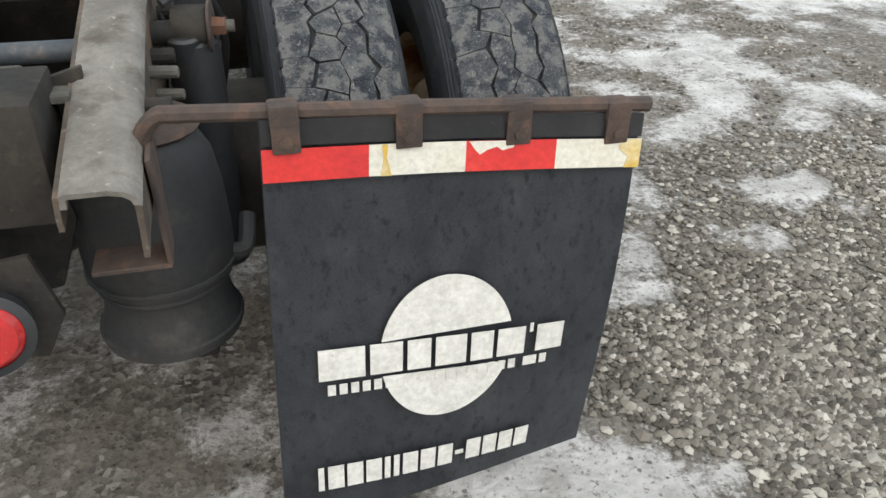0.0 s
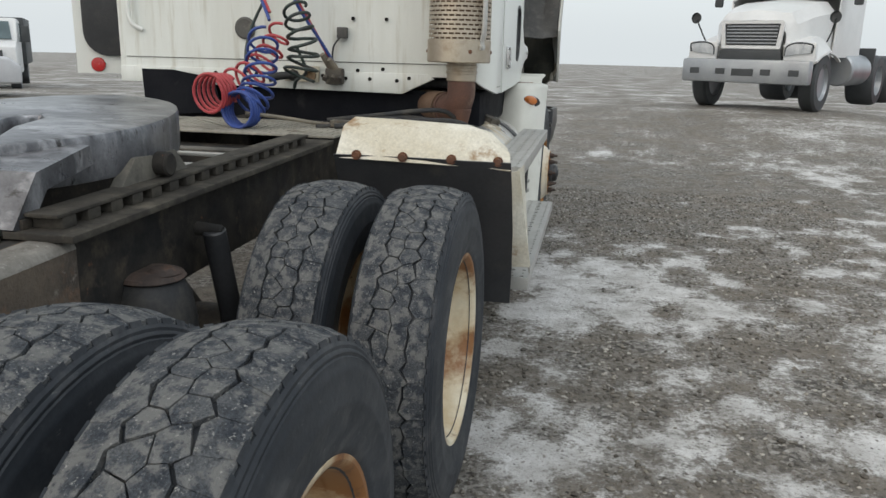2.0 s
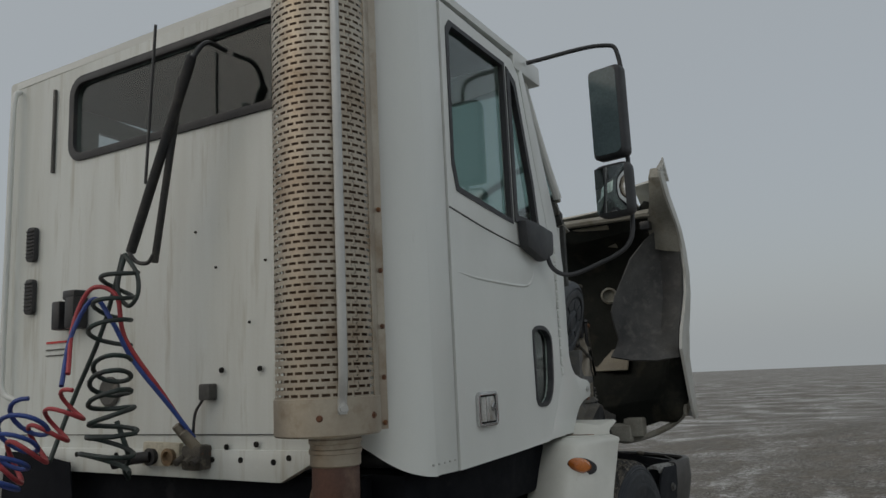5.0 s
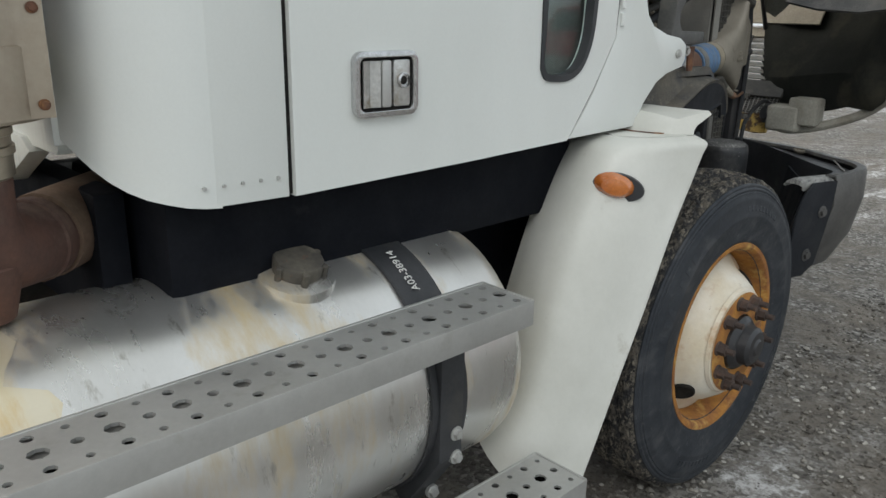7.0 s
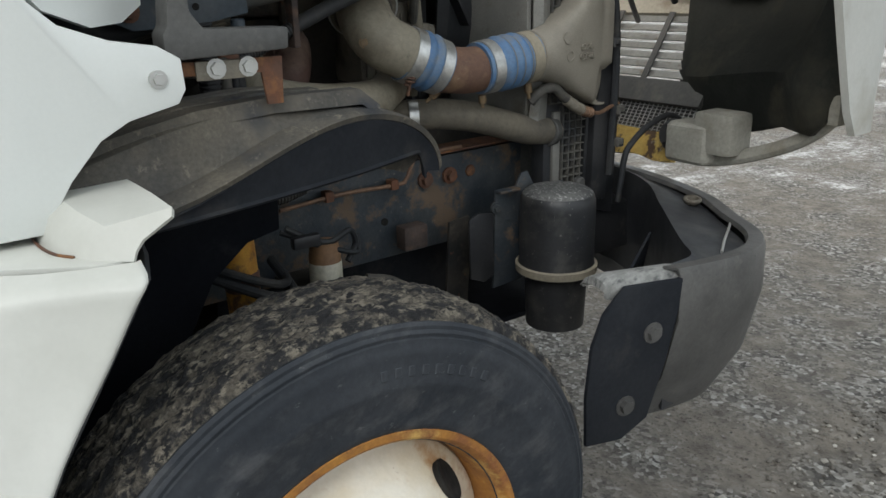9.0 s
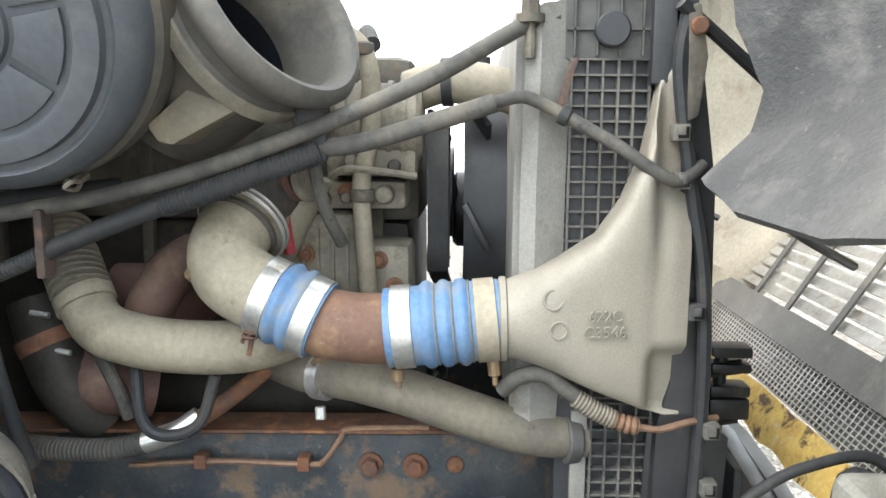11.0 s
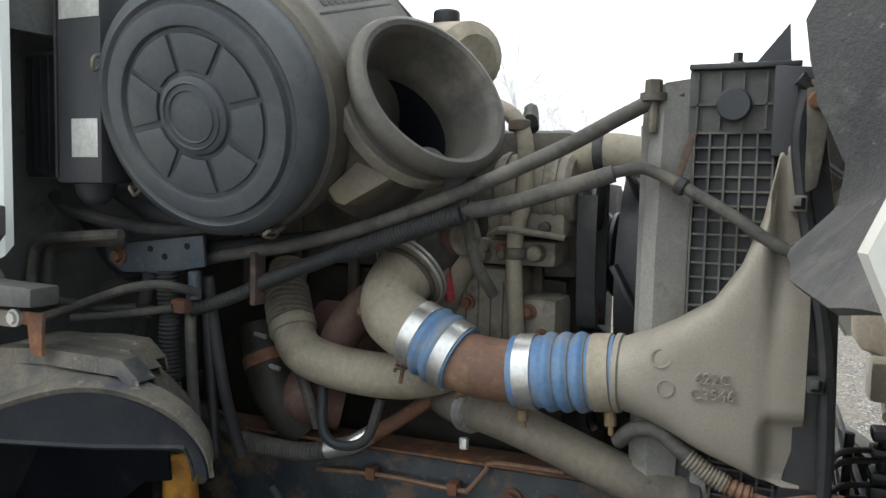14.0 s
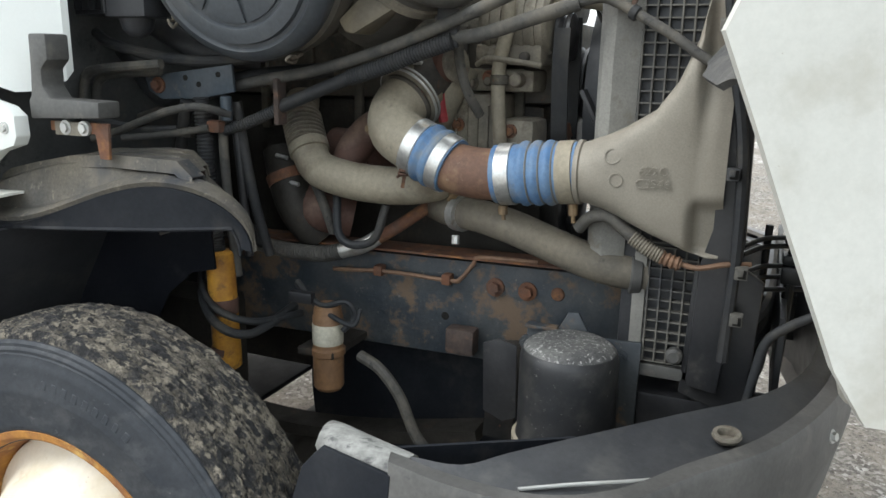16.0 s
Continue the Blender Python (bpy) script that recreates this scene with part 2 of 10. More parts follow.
M["redlens"] = surf("red_lens", (0.5, 0.02, 0.02), (0.4, 0.015, 0.015), 20, 0.25, coat=0.5)
M["yellow"] = surf("chipped_yellow_shock", (0.50, 0.25, 0.03), (0.34, 0.15, 0.025), 14, 0.6, bump=0.15, c=(0.075, 0.045, 0.028), cscale=10, cpos=(0.54, 0.62), d=(0.22, 0.10, 0.03), dscale=40, dpos=(0.6, 0.7))
M["foam"] = surf("yellow_foam_seal", (0.62, 0.44, 0.13), (0.50, 0.32, 0.08), 14, 0.9, bump=0.6, c=(0.10, 0.06, 0.035), cscale=11, cpos=(0.52, 0.58), d=(0.5, 0.47, 0.38), dscale=17)
M["liner"] = surf("speckled_fibre_liner", (0.088, 0.088, 0.085), (0.052, 0.053, 0.054), 3, 0.85, bump=1.0, fine=150, c=(0.112, 0.110, 0.104), cscale=14, cpos=(0.52, 0.72), d=(0.19, 0.185, 0.17), dscale=70, dpos=(0.63, 0.73), dist=0.006)
M["hoodin"] = surf("dark_hood_underside", (0.028, 0.030, 0.026), (0.016, 0.018, 0.016), 3, 0.7, bump=0.3, c=(0.06, 0.056, 0.042), cscale=4, cpos=(0.55, 0.75))
M["hoodrim"] = surf("grey_hood_laminate", (0.34, 0.33, 0.285), (0.25, 0.24, 0.205), 5, 0.6, bump=0.15, c=(0.18, 0.16, 0.12), cscale=9, cpos=(0.55, 0.72), d=(0.10, 0.085, 0.065), dscale=34, dpos=(0.66, 0.76))
M["hoodtan"] = surf("dusty_beige_laminate", (0.42, 0.385, 0.31), (0.34, 0.31, 0.25), 4, 0.75, bump=0.2, c=(0.26, 0.22, 0.165), cscale=7)
M["fifth"] = surf("greased_fifth_wheel_steel", (0.15, 0.155, 0.168), (0.075, 0.078, 0.087), 5, 0.30, 0.45, bump=0.45, c=(0.34, 0.35, 0.37), cscale=6, cpos=(0.50, 0.70), stretch=(1, 2.5, 1), d=(0.035, 0.034, 0.034), dscale=16, dpos=(0.58, 0.68))
M["deck"] = surf("dusty_tread_plate", (0.34, 0.325, 0.28), (0.25, 0.24, 0.205), 5, 0.6, 0.3, bump=0.3, c=(0.14, 0.12, 0.095), cscale=7)
M["orangecan"] = surf("ochre_filter_can", (0.24, 0.13, 0.06), (0.19, 0.105, 0.055), 12, 0.6, bump=0.12, c=(0.09, 0.06, 0.04), cscale=14)
M["label"] = surf("faded_paper_label", (0.55, 0.52, 0.42), (0.45, 0.42, 0.33), 22, 0.7, bump=0.04)
M["ochre"] = surf("faded_ochre_label", (0.34, 0.20, 0.085), (0.27, 0.165, 0.075), 18, 0.7, bump=0.04)
M["grey_trim"] = surf("charcoal_bumper_plastic", (0.06, 0.06, 0.058), (0.085, 0.083, 0.078), 5, 0.55, bump=0.12, c=(0.13, 0.12, 0.105), cscale=9)
M["bumpcap"] = surf("chalky_worn_bumper", (0.26, 0.26, 0.245), (0.17, 0.17, 0.16), 30, 0.7, bump=0.4, c=(0.07, 0.07, 0.07), cscale=26, cpos=(0.52, 0.64), stretch=(3, 1, 1))
M["bumpface"] = surf("scuffed_grey_bumper", (0.092, 0.090, 0.086), (0.055, 0.054, 0.052), 5, 0.45, bump=0.2, c=(0.115, 0.11, 0.10), cscale=11, cpos=(0.56, 0.72), d=(0.035, 0.035, 0.036), dscale=30, dpos=(0.62, 0.72))
M["interior"] = surf("grey_cab_trim", (0.16, 0.16, 0.155), (0.12, 0.12, 0.118), 5, 0.8, bump=0.1)
M["glass"] = glass("side_glass", (0.80, 0.93, 0.90))
M["darkglass"] = glass("tinted_glass", (0.35, 0.40, 0.40))
M["mirror"] = surf("mirror_silver", (0.75, 0.77, 0.78), (0.72, 0.74, 0.75), 5, 0.04, 1.0, bump=0)
M["brass"] = surf("tarnished_brass", (0.26, 0.18, 0.10), (0.16, 0.115, 0.072), 25, 0.6, 0.4, bump=0.2)
M["copper"] = surf("brown_steel_line", (0.22, 0.13, 0.08), (0.15, 0.09, 0.06), 22, 0.6, 0.3, bump=0.1)
M["farwhite"] = surf("far_white_paint", (0.66, 0.67, 0.67), (0.6, 0.61, 0.61), 1.5, 0.4, bump=0)
M["farsilver"] = surf("far_silver_paint", (0.5, 0.51, 0.53), (0.44, 0.45, 0.47), 1.5, 0.4, 0.2, bump=0)
M["fardark"] = surf("far_black_trim", (0.05, 0.055, 0.06), (0.035, 0.04, 0.042), 3, 0.6, bump=0)
M["farred"] = surf("far_red_paint", (0.42, 0.06, 0.09), (0.36, 0.05, 0.07), 2, 0.4, bump=0)
M["farglass"] = surf("far_window_glass", (0.10, 0.14, 0.15), (0.07, 0.10, 0.11), 2, 0.12, bump=0)
M["farteal"] = surf("far_windscreen", (0.30, 0.42, 0.41), (0.22, 0.33, 0.33), 1.2, 0.15, bump=0)
M["farchrome"] = surf("far_chrome_bumper", (0.36, 0.38, 0.40), (0.28, 0.30, 0.32), 2, 0.35, 0.5, bump=0)
M["farlamp"] = surf("far_clear_lens", (0.52, 0.54, 0.55), (0.36, 0.38, 0.40), 6, 0.15, bump=0)
# hoarfrost, paled further to paint in the haze
M["bark"] = surf("hazed_frosted_bark", (0.72, 0.72, 0.73), (0.64, 0.64, 0.65), 2, 0.95, bump=0)
M["frost"] = surf("hazed_frosted_twigs", (0.90, 0.91, 0.92), (0.84, 0.85, 0.86), 2, 0.95, bump=0)
M["hosewarm"] = surf("brown_dusted_hose", (0.165, 0.143, 0.108), (0.088, 0.080, 0.066), 5, 0.75, bump=0.2, c=(0.22, 0.19, 0.145), cscale=6, cpos=(0.54, 0.74), d=(0.05, 0.047, 0.042), dscale=28, dpos=(0.62, 0.72))
M["snorkel"] = surf("dusty_brown_snorkel", (0.088, 0.080, 0.067), (0.044, 0.043, 0.040), 4, 0.6, bump=0.2, c=(0.195, 0.168, 0.128), cscale=4, cpos=(0.52, 0.74), d=(0.032, 0.032, 0.032), dscale=24, dpos=(0.62, 0.72))
M["rearwhite"] = surf("weather_streaked_white", (0.66, 0.69, 0.665), (0.58, 0.60, 0.565), 1.8, 0.4, bump=0.02, grainy=0.2, fine=160, c=(0.42, 0.41, 0.345), cscale=6, cpos=(0.54, 0.74), coat=0.15, stretch=(2.6, 1, 0.22), d=(0.16, 0.135, 0.095), dscale=30, dpos=(0.69, 0.77))
M["canister"] = surf("dust_browned_canister", (0.098, 0.086, 0.066), (0.050, 0.048, 0.043), 4, 0.6, bump=0.15, c=(0.150, 0.125, 0.088), cscale=5, cpos=(0.54, 0.78), d=(0.16, 0.14, 0.105), dscale=40, dpos=(0.66, 0.76))
M["spout"] = surf("brown_moulded_spout", (0.17, 0.145, 0.10), (0.11, 0.095, 0.07), 8, 0.6, bump=0.15)
M["hanger"] = surf("brown_rusted_bar", (0.075, 0.052, 0.042), (0.045, 0.034, 0.03), 16, 0.8, bump=0.4, c=(0.13, 0.075, 0.05), cscale=20, cpos=(0.54, 0.7))
M["lidplastic"] = surf("dusted_black_lid", (0.048, 0.055, 0.063), (0.062, 0.068, 0.075), 5, 0.5, bump=0.1, c=(0.095, 0.096, 0.094), cscale=5, cpos=(0.5, 0.8))
M["linertan"] = surf("sand_dusted_liner", (0.125, 0.108, 0.082), (0.055, 0.052, 0.046), 6, 0.7, bump=0.25, fine=160, c=(0.026, 0.028, 0.033), cscale=5, cpos=(0.50, 0.62), d=(0.19, 0.165, 0.127), dscale=40, dpos=(0.58, 0.72), grainy=1.6)
M["bluegrey"] = surf("dusty_blue_steel", (0.04, 0.055, 0.07), (0.065, 0.075, 0.085), 8, 0.6, bump=0.2, c=(0.14, 0.12, 0.10), cscale=14, cpos=(0.6, 0.7))
M["dustcan"] = surf("grit_dusted_black_can", (0.018, 0.019, 0.021), (0.028, 0.028, 0.029), 6, 0.45, bump=0.15, c=(0.06, 0.058, 0.053), cscale=11, cpos=(0.52, 0.7), d=(0.26, 0.25, 0.22), dscale=80, dpos=(0.64, 0.7))
M["slide"] = surf("dirty_slide_steel", (0.06, 0.055, 0.046), (0.03, 0.028, 0.025), 9, 0.8, bump=0.4, c=(0.10, 0.09, 0.072), cscale=11, cpos=(0.54, 0.72))
M["firewall"] = surf("dusty_firewall", (0.085, 0.087, 0.083), (0.048, 0.051, 0.051), 5, 0.8, bump=0.3, c=(0.10, 0.088, 0.068), cscale=6, cpos=(0.56, 0.74), d=(0.022, 0.024, 0.026), dscale=18, dpos=(0.58, 0.70))
# pale teal body painted in for the sky's reflection, half hiding the interior
M["screen"] = glass("sky_tinted_windscreen", (0.55, 0.72, 0.70), 0.06)
M["screen"].node_tree.nodes["Principled BSDF"].inputs["Transmission Weight"].default_value = 0.6
# near-black base holding the shade of undersides and cavities
M["void"] = surf("shade_deepened_black", (0.007, 0.008, 0.011), (0.011, 0.012, 0.015), 6, 0.6, bump=0.1, c=(0.028, 0.028, 0.03), cscale=8, cpos=(0.6, 0.78))
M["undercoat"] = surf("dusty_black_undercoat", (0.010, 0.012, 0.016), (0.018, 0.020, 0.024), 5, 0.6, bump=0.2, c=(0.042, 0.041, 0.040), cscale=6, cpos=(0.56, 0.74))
M["ledgeblack"] = surf("chipped_black_ledge", (0.026, 0.028, 0.032), (0.042, 0.044, 0.047), 6, 0.48, bump=0.2, c=(0.070, 0.070, 0.068), cscale=9, cpos=(0.56, 0.74), d=(0.17, 0.165, 0.155), dscale=60, dpos=(0.68, 0.76))
M["foil"] = surf("scuffed_label_foil", (0.55, 0.55, 0.52), (0.42, 0.42, 0.39), 12, 0.5, 0.3, bump=0.05, c=(0.24, 0.22, 0.18), cscale=16, cpos=(0.58, 0.72))
M["diesel"] = surf("diesel_stained_aluminium", (0.66, 0.53, 0.29), (0.68, 0.62, 0.48), 3, 0.36, 0.6, bump=0.01, grainy=0.1, c=(0.56, 0.35, 0.10), cscale=3.5, cpos=(0.50, 0.68), stretch=(1, 2.5, 0.5))
M["webrust"] = surf("rust_stained_web", (0.105, 0.084, 0.063), (0.052, 0.042, 0.034), 8, 0.85, bump=0.8, c=(0.13, 0.078, 0.048), cscale=9, cpos=(0.52, 0.66), d=(0.17, 0.155, 0.13), dscale=24, dpos=(0.6, 0.7), dist=0.008)
M["gridtan"] = surf("sand_blown_grid", (0.135, 0.128, 0.110), (0.078, 0.075, 0.067), 8, 0.75, bump=0.2, c=(0.042, 0.044, 0.047), cscale=6, cpos=(0.50, 0.62))
M["dusttop"] = surf("grit_on_steel", (0.125, 0.124, 0.118), (0.06, 0.06, 0.06), 14, 0.85, bump=0.4, d=(0.34, 0.335, 0.32), dscale=110, dpos=(0.55, 0.63), grainy=2)
M["sleeve"] = surf("sand_caked_rail", (0.20, 0.190, 0.170), (0.128, 0.120, 0.106), 9, 0.85, bump=0.8, c=(0.082, 0.070, 0.058), cscale=10, cpos=(0.54, 0.68), d=(0.28, 0.275, 0.255), dscale=60, dist=0.008)
M["elbowrust"] = surf("dark_red_rust", (0.115, 0.055, 0.038), (0.075, 0.042, 0.034), 6, 0.75, bump=0.25, c=(0.19, 0.125, 0.09), cscale=6, cpos=(0.54, 0.72))

# dry, matt undersides and rubber; void set lowest to keep its painted shade dark
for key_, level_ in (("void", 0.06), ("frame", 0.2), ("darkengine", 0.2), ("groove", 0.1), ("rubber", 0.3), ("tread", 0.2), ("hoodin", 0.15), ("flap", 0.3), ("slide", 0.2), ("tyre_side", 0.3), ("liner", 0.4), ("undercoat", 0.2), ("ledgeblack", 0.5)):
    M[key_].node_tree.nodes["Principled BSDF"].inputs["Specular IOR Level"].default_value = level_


# ---- mesh helpers ----
def part(name, bm, material, parent=None, label="", at=None, sharp=0.6, flat=False):
    """Links a bmesh (or an existing mesh) as one mesh object under parent."""
    if isinstance(bm, bpy.types.Mesh):
        me = bm
    else:
        bmesh.ops.recalc_face_normals(bm, faces=bm.faces)
        for e in bm.edges:
            if len(e.link_faces) == 2 and e.calc_face_angle(0) > sharp:
                e.smooth = False
        for f in bm.faces:
            f.smooth = not flat
        me = bpy.data.meshes.new(name)
        bm.to_mesh(me)
        bm.free()
        me.materials.append(M[material])
    ob = new(name, me)
    if at is not None:
        ob.matrix_basis = at
    if parent:
        ob.parent = parent
    if label:
        ob["label"] = label
    return ob


def bev(bm, w, seg=2, faces=None):
    es = [e for e in bm.edges if len(e.link_faces) == 2 and e.calc_face_angle(0) > 0.5]
    if w and es:
        bmesh.ops.bevel(bm, geom=es, offset=w, segments=seg, profile=0.6, affect='EDGES', clamp_overlap=True)
    return bm


def box(x0, x1, y0, y1, z0, z1, w=0.004, bm=None, seg=2):
    b2 = bmesh.new()
    bmesh.ops.create_cube(b2, size=1, matrix=Matrix.Translation(((x0 + x1) / 2, (y0 + y1) / 2, (z0 + z1) / 2)) @ Matrix.Diagonal((abs(x1 - x0), abs(y1 - y0), abs(z1 - z0), 1)))
    bev(b2, w, seg)
    return join(bm, b2)


def join(bm, b2):
    if bm is None:
        return b2
    vs = {v: bm.verts.new(v.co) for v in b2.verts}
    for f in b2.faces:
        bm.faces.new([vs[v] for v in f.verts])
    b2.free()
    return bm


def turned(bm, m):
    bmesh.ops.transform(bm, matrix=m, verts=bm.verts)
    return bm


def axis_frame(d):
    d = Vector(d).normalized()
    u = d.orthogonal().normalized()
    return d, u, d.cross(u)


def lathe(prof, org, d, seg=32, bm=None, closed=False):
    """Revolves a profile of (radius, height) about the axis d through org."""
    bm = bm or bmesh.new()
    d, u, v = axis_frame(d)
    org = Vector(org)
    rings = []
    for r, h in prof:
        if r < 1e-5:
            rings.append([bm.verts.new(org + d * h)])
        else:
            rings.append([bm.verts.new(org + d * h + (u * math.cos(2 * math.pi * k / seg) + v * math.sin(2 * math.pi * k / seg)) * r) for k in range(seg)])
    pairs = list(zip(rings, rings[1:])) + ([(rings[-1], rings[0])] if closed else [])
    for a, b in pairs:
        for k in range(seg):
            q = [a[k % len(a)], a[(k + 1) % len(a)], b[(k + 1) % len(b)], b[k % len(b)]]
            q = list(dict.fromkeys(q))
            if len(q) > 2:
                bm.faces.new(q)
    return bm


def cyl(p0, p1, r, r2=None, seg=16, bm=None, w=0.0):
    p0, p1 = Vector(p0), Vector(p1)
    h = (p1 - p0).length
    r2 = r if r2 is None else r2
    w = min(w, h / 3, r / 2)
    prof = [(0, 0), (r - w, 0)] + ([(r, w)] if w else []) + ([(r2, h - w)] if w else []) + [(r2 - w, h), (0, h)]
    return lathe(prof, p0, p1 - p0, seg, bm)


def spline(pts, n=8):
    p = [Vector(q) for q in pts]
    p = [2 * p[0] - p[1]] + p + [2 * p[-1] - p[-2]]
    out = []
    for i in range(1, len(p) - 2):
        for k in range(n):
            t = k / n
            a, b, c, d = p[i - 1:i + 3]
            out.append(0.5 * (2 * b + (c - a) * t + (2 * a - 5 * b + 4 * c - d) * t * t + (3 * b - a - 3 * c + d) * t ** 3))
    return out + [p[-2]]


def tube(pts, r, seg=10, n=8, bm=None, smooth=True, ribs=0, rib=0.003, flat=1.0):
    """A hose or rod along points; ribs: corrugations per metre; r may be a pair (start, end)."""
    bm = bm or bmesh.new()
    ps = spline(pts, n) if smooth and len(pts) > 2 else [Vector(q) for q in pts]
    if ribs:
        L = sum((b - a).length for a, b in zip(ps, ps[1:]))
        k = max(6, int(L * ribs * 4))
        acc, out, tot = 0.0, [], L
        lens = [0]
        for a, b in zip(ps, ps[1:]):
            lens.append(lens[-1] + (b - a).length)
        for j in range(k + 1):
            s = tot * j / k
            i = max(0, min(len(ps) - 2, next((q for q in range(len(lens) - 1) if lens[q + 1] >= s), len(ps) - 2)))
            f = (s - lens[i]) / max(1e-9, lens[i + 1] - lens[i])
            out.append(ps[i].lerp(ps[i + 1], f))
        ps = out
    ra, rb = r if isinstance(r, tuple) else (r, r)
    t0 = (ps[1] - ps[0]).normalized()
    u = t0.orthogonal().normalized()
    rings = []
    for i, p in enumerate(ps):
        t = (ps[min(i + 1, len(ps) - 1)] - ps[max(i - 1, 0)]).normalized()
        u = (u - t * u.dot(t)).normalized()
        v = t.cross(u)
        rr = ra + (rb - ra) * i / max(1, len(ps) - 1)
        if ribs:
            rr += rib * (0, 1, 1, 0)[i % 4]
        rings.append([bm.verts.new(p + (u * math.cos(2 * math.pi * k / seg) + v * math.sin(2 * math.pi * k / seg) * flat) * rr) for k in range(seg)])
    for a, b in zip(rings, rings[1:]):
        for k in range(seg):
            bm.faces.new([a[k], a[(k + 1) % seg], b[(k + 1) % seg], b[k]])
    bm.faces.new(rings[0][::-1])
    bm.faces.new(rings[-1])
    return bm


def plate(outline, ax, a0, a1, holes=(), w=0.003, seg=2, bm=None):
    """A flat plate: an outline (and holes) in the two other axes, from a0 to a1 along axis ax ('x', 'y' or 'z')."""
    from mathutils.geometry import tessellate_polygon
    i = "xyz".index(ax)

    def put(p, a):
        q = list(p)
        q.insert(i, a)
        return Vector(q)
    loops = [list(outline)] + [list(h) for h in holes]
    tris = tessellate_polygon([[Vector((*p, 0)) for p in lp] for lp in loops])
    flat_pts = [p for lp in loops for p in lp]
    b2 = bmesh.new()
    lo = [b2.verts.new(put(p, a0)) for p in flat_pts]
    hi = [b2.verts.new(put(p, a1)) for p in flat_pts]
    if holes:
        for t in tris:
            try:
                b2.faces.new([lo[k] for k in t])
                b2.faces.new([hi[k] for k in reversed(t)])
            except ValueError:
                pass
    else:
        b2.faces.new(lo)
        b2.faces.new(hi[::-1])
    s = 0
    for lp in loops:
        n = len(lp)
        for k in range(n):
            b2.faces.new([lo[s + k], hi[s + k], hi[s + (k + 1) % n], lo[s + (k + 1) % n]])
        s += n
    bmesh.ops.recalc_face_normals(b2, faces=b2.faces)
    bev(b2, w, seg)
    return join(bm, b2)


def rounded(u0, u1, v0, v1, r, n=5):
    out = []
    for cx, cy, a in ((u1 - r, v1 - r, 0), (u0 + r, v1 - r, 90), (u0 + r, v0 + r, 180), (u1 - r, v0 + r, 270)):
        for k in range(n + 1):
            t = radians(a + 90 * k / n)
            out.append((cx + r * math.cos(t), cy + r * math.sin(t)))
    return out


def skin(rows, bm=None, cyclic=False, thick=0.0):
    """A surface through rows of points with equal counts, given thickness."""
    b2 = bmesh.new()
    vs = [[b2.verts.new(p) for p in r] for r in rows]
    for a, b in zip(vs, vs[1:]):
        n = len(a)
        for k in range(n if cyclic else n - 1):
            b2.faces.new([a[k], a[(k + 1) % n], b[(k + 1) % n], b[k]])
    if thick:
        bmesh.ops.recalc_face_normals(b2, faces=b2.faces)
        bmesh.ops.solidify(b2, geom=b2.faces[:] , thickness=thick)
    return join(bm, b2)


def bolt(p, d, r=0.011, h=0.012, bm=None):
    """A flanged hexagon bolt head."""
    p, d = Vector(p), Vector(d).normalized()
    bm = cyl(p - d * 0.006, p + d * h * 0.25, r * 1.45, seg=12, bm=bm)
    return cyl(p, p + d * h, r, r * 0.92, seg=6, bm=bm)


def empty(name, label, category, group="", kind=""):
    return tagged(new(name), label, category, group, kind)


# ---- ground ----
def fade(x, a, b):
    t = max(0.0, min(1.0, (x - a) / (b - a)))
    return t * t * (3 - 2 * t)


def snow_at(x, y):
    """Snow and ice cover, 0 to 1: patches, with bare gravel by the mud flap and in the wheel tracks, and thinned under
    the truck.
    """
    n = 0.555 + 0.30 * noise.fractal(Vector((x * 0.75, y * 0.6, 3.1)), 0.9, 2.1, 5)
    n += 0.42 * noise.fractal(Vector((x * 3.1, y * 3.1, 8.7)), 0.8, 2.1, 4)
    for cx, cy, r, s in ((2.30, 0.30, 0.36, -0.42), (2.62, 0.80, 0.26, -0.34), (3.09, 1.19, 0.42, -0.36), (1.82, 0.02, 0.34, -0.52), (1.62, 0.40, 0.24, -0.36), (1.95, 0.55, 0.22, -0.16), (1.72, 0.88, 0.26, 0.08), (2.15, 0.92, 0.24, 0.02), (2.10, 1.28, 0.26, -0.16), (2.00, 1.95, 0.28, -0.26), (2.40, 1.50, 0.22, -0.16), (2.12, 1.62, 0.26, -0.22), (2.55, 2.35, 0.30, -0.14), (2.72, 1.72, 0.36, 0.12), (2.2, 1.9, 0.5, 0.14), (1.35, -0.55, 0.25, -0.25), (1.32, -0.02, 0.20, 0.25), (1.5, 2.3, 0.5, 0.16), (2.6, 2.6, 0.6, 0.05), (0.2, 0.35, 0.55, -0.24), (0.1, -0.3, 0.8, -0.12), (-1.2, 7.9, 1.5, -0.40), (1.5, 6.55, 0.6, -0.3), (2.6, 7.6, 1.6, -0.36), (1.5, 9.0, 1.6, -0.3)):
        n += s * math.exp(-((x - cx) ** 2 + (y - cy) ** 2) / (r * r))
    # thins snow under the truck: bare mud, with its shade painted in
    n -= 0.40 * fade(1.25 - abs(x), -0.1, 0.25) * fade(y, 0.6, 1.4) * fade(8.6 - y, 0, 1)
    r = math.hypot(x - 1.2, y - 3.5)
    far = fade(r, 5, 12)
    n = n * (1 - far) + far * 0.49
    n -= 0.12 * math.exp(-((x - 0.4) ** 2 + (y - 12.0) ** 2) / 16)
    n -= 0.34 * math.exp(-((x + 6.5) ** 2 + (y - 7.6) ** 2) / 14)
    return max(0.0, min(1.0, n))


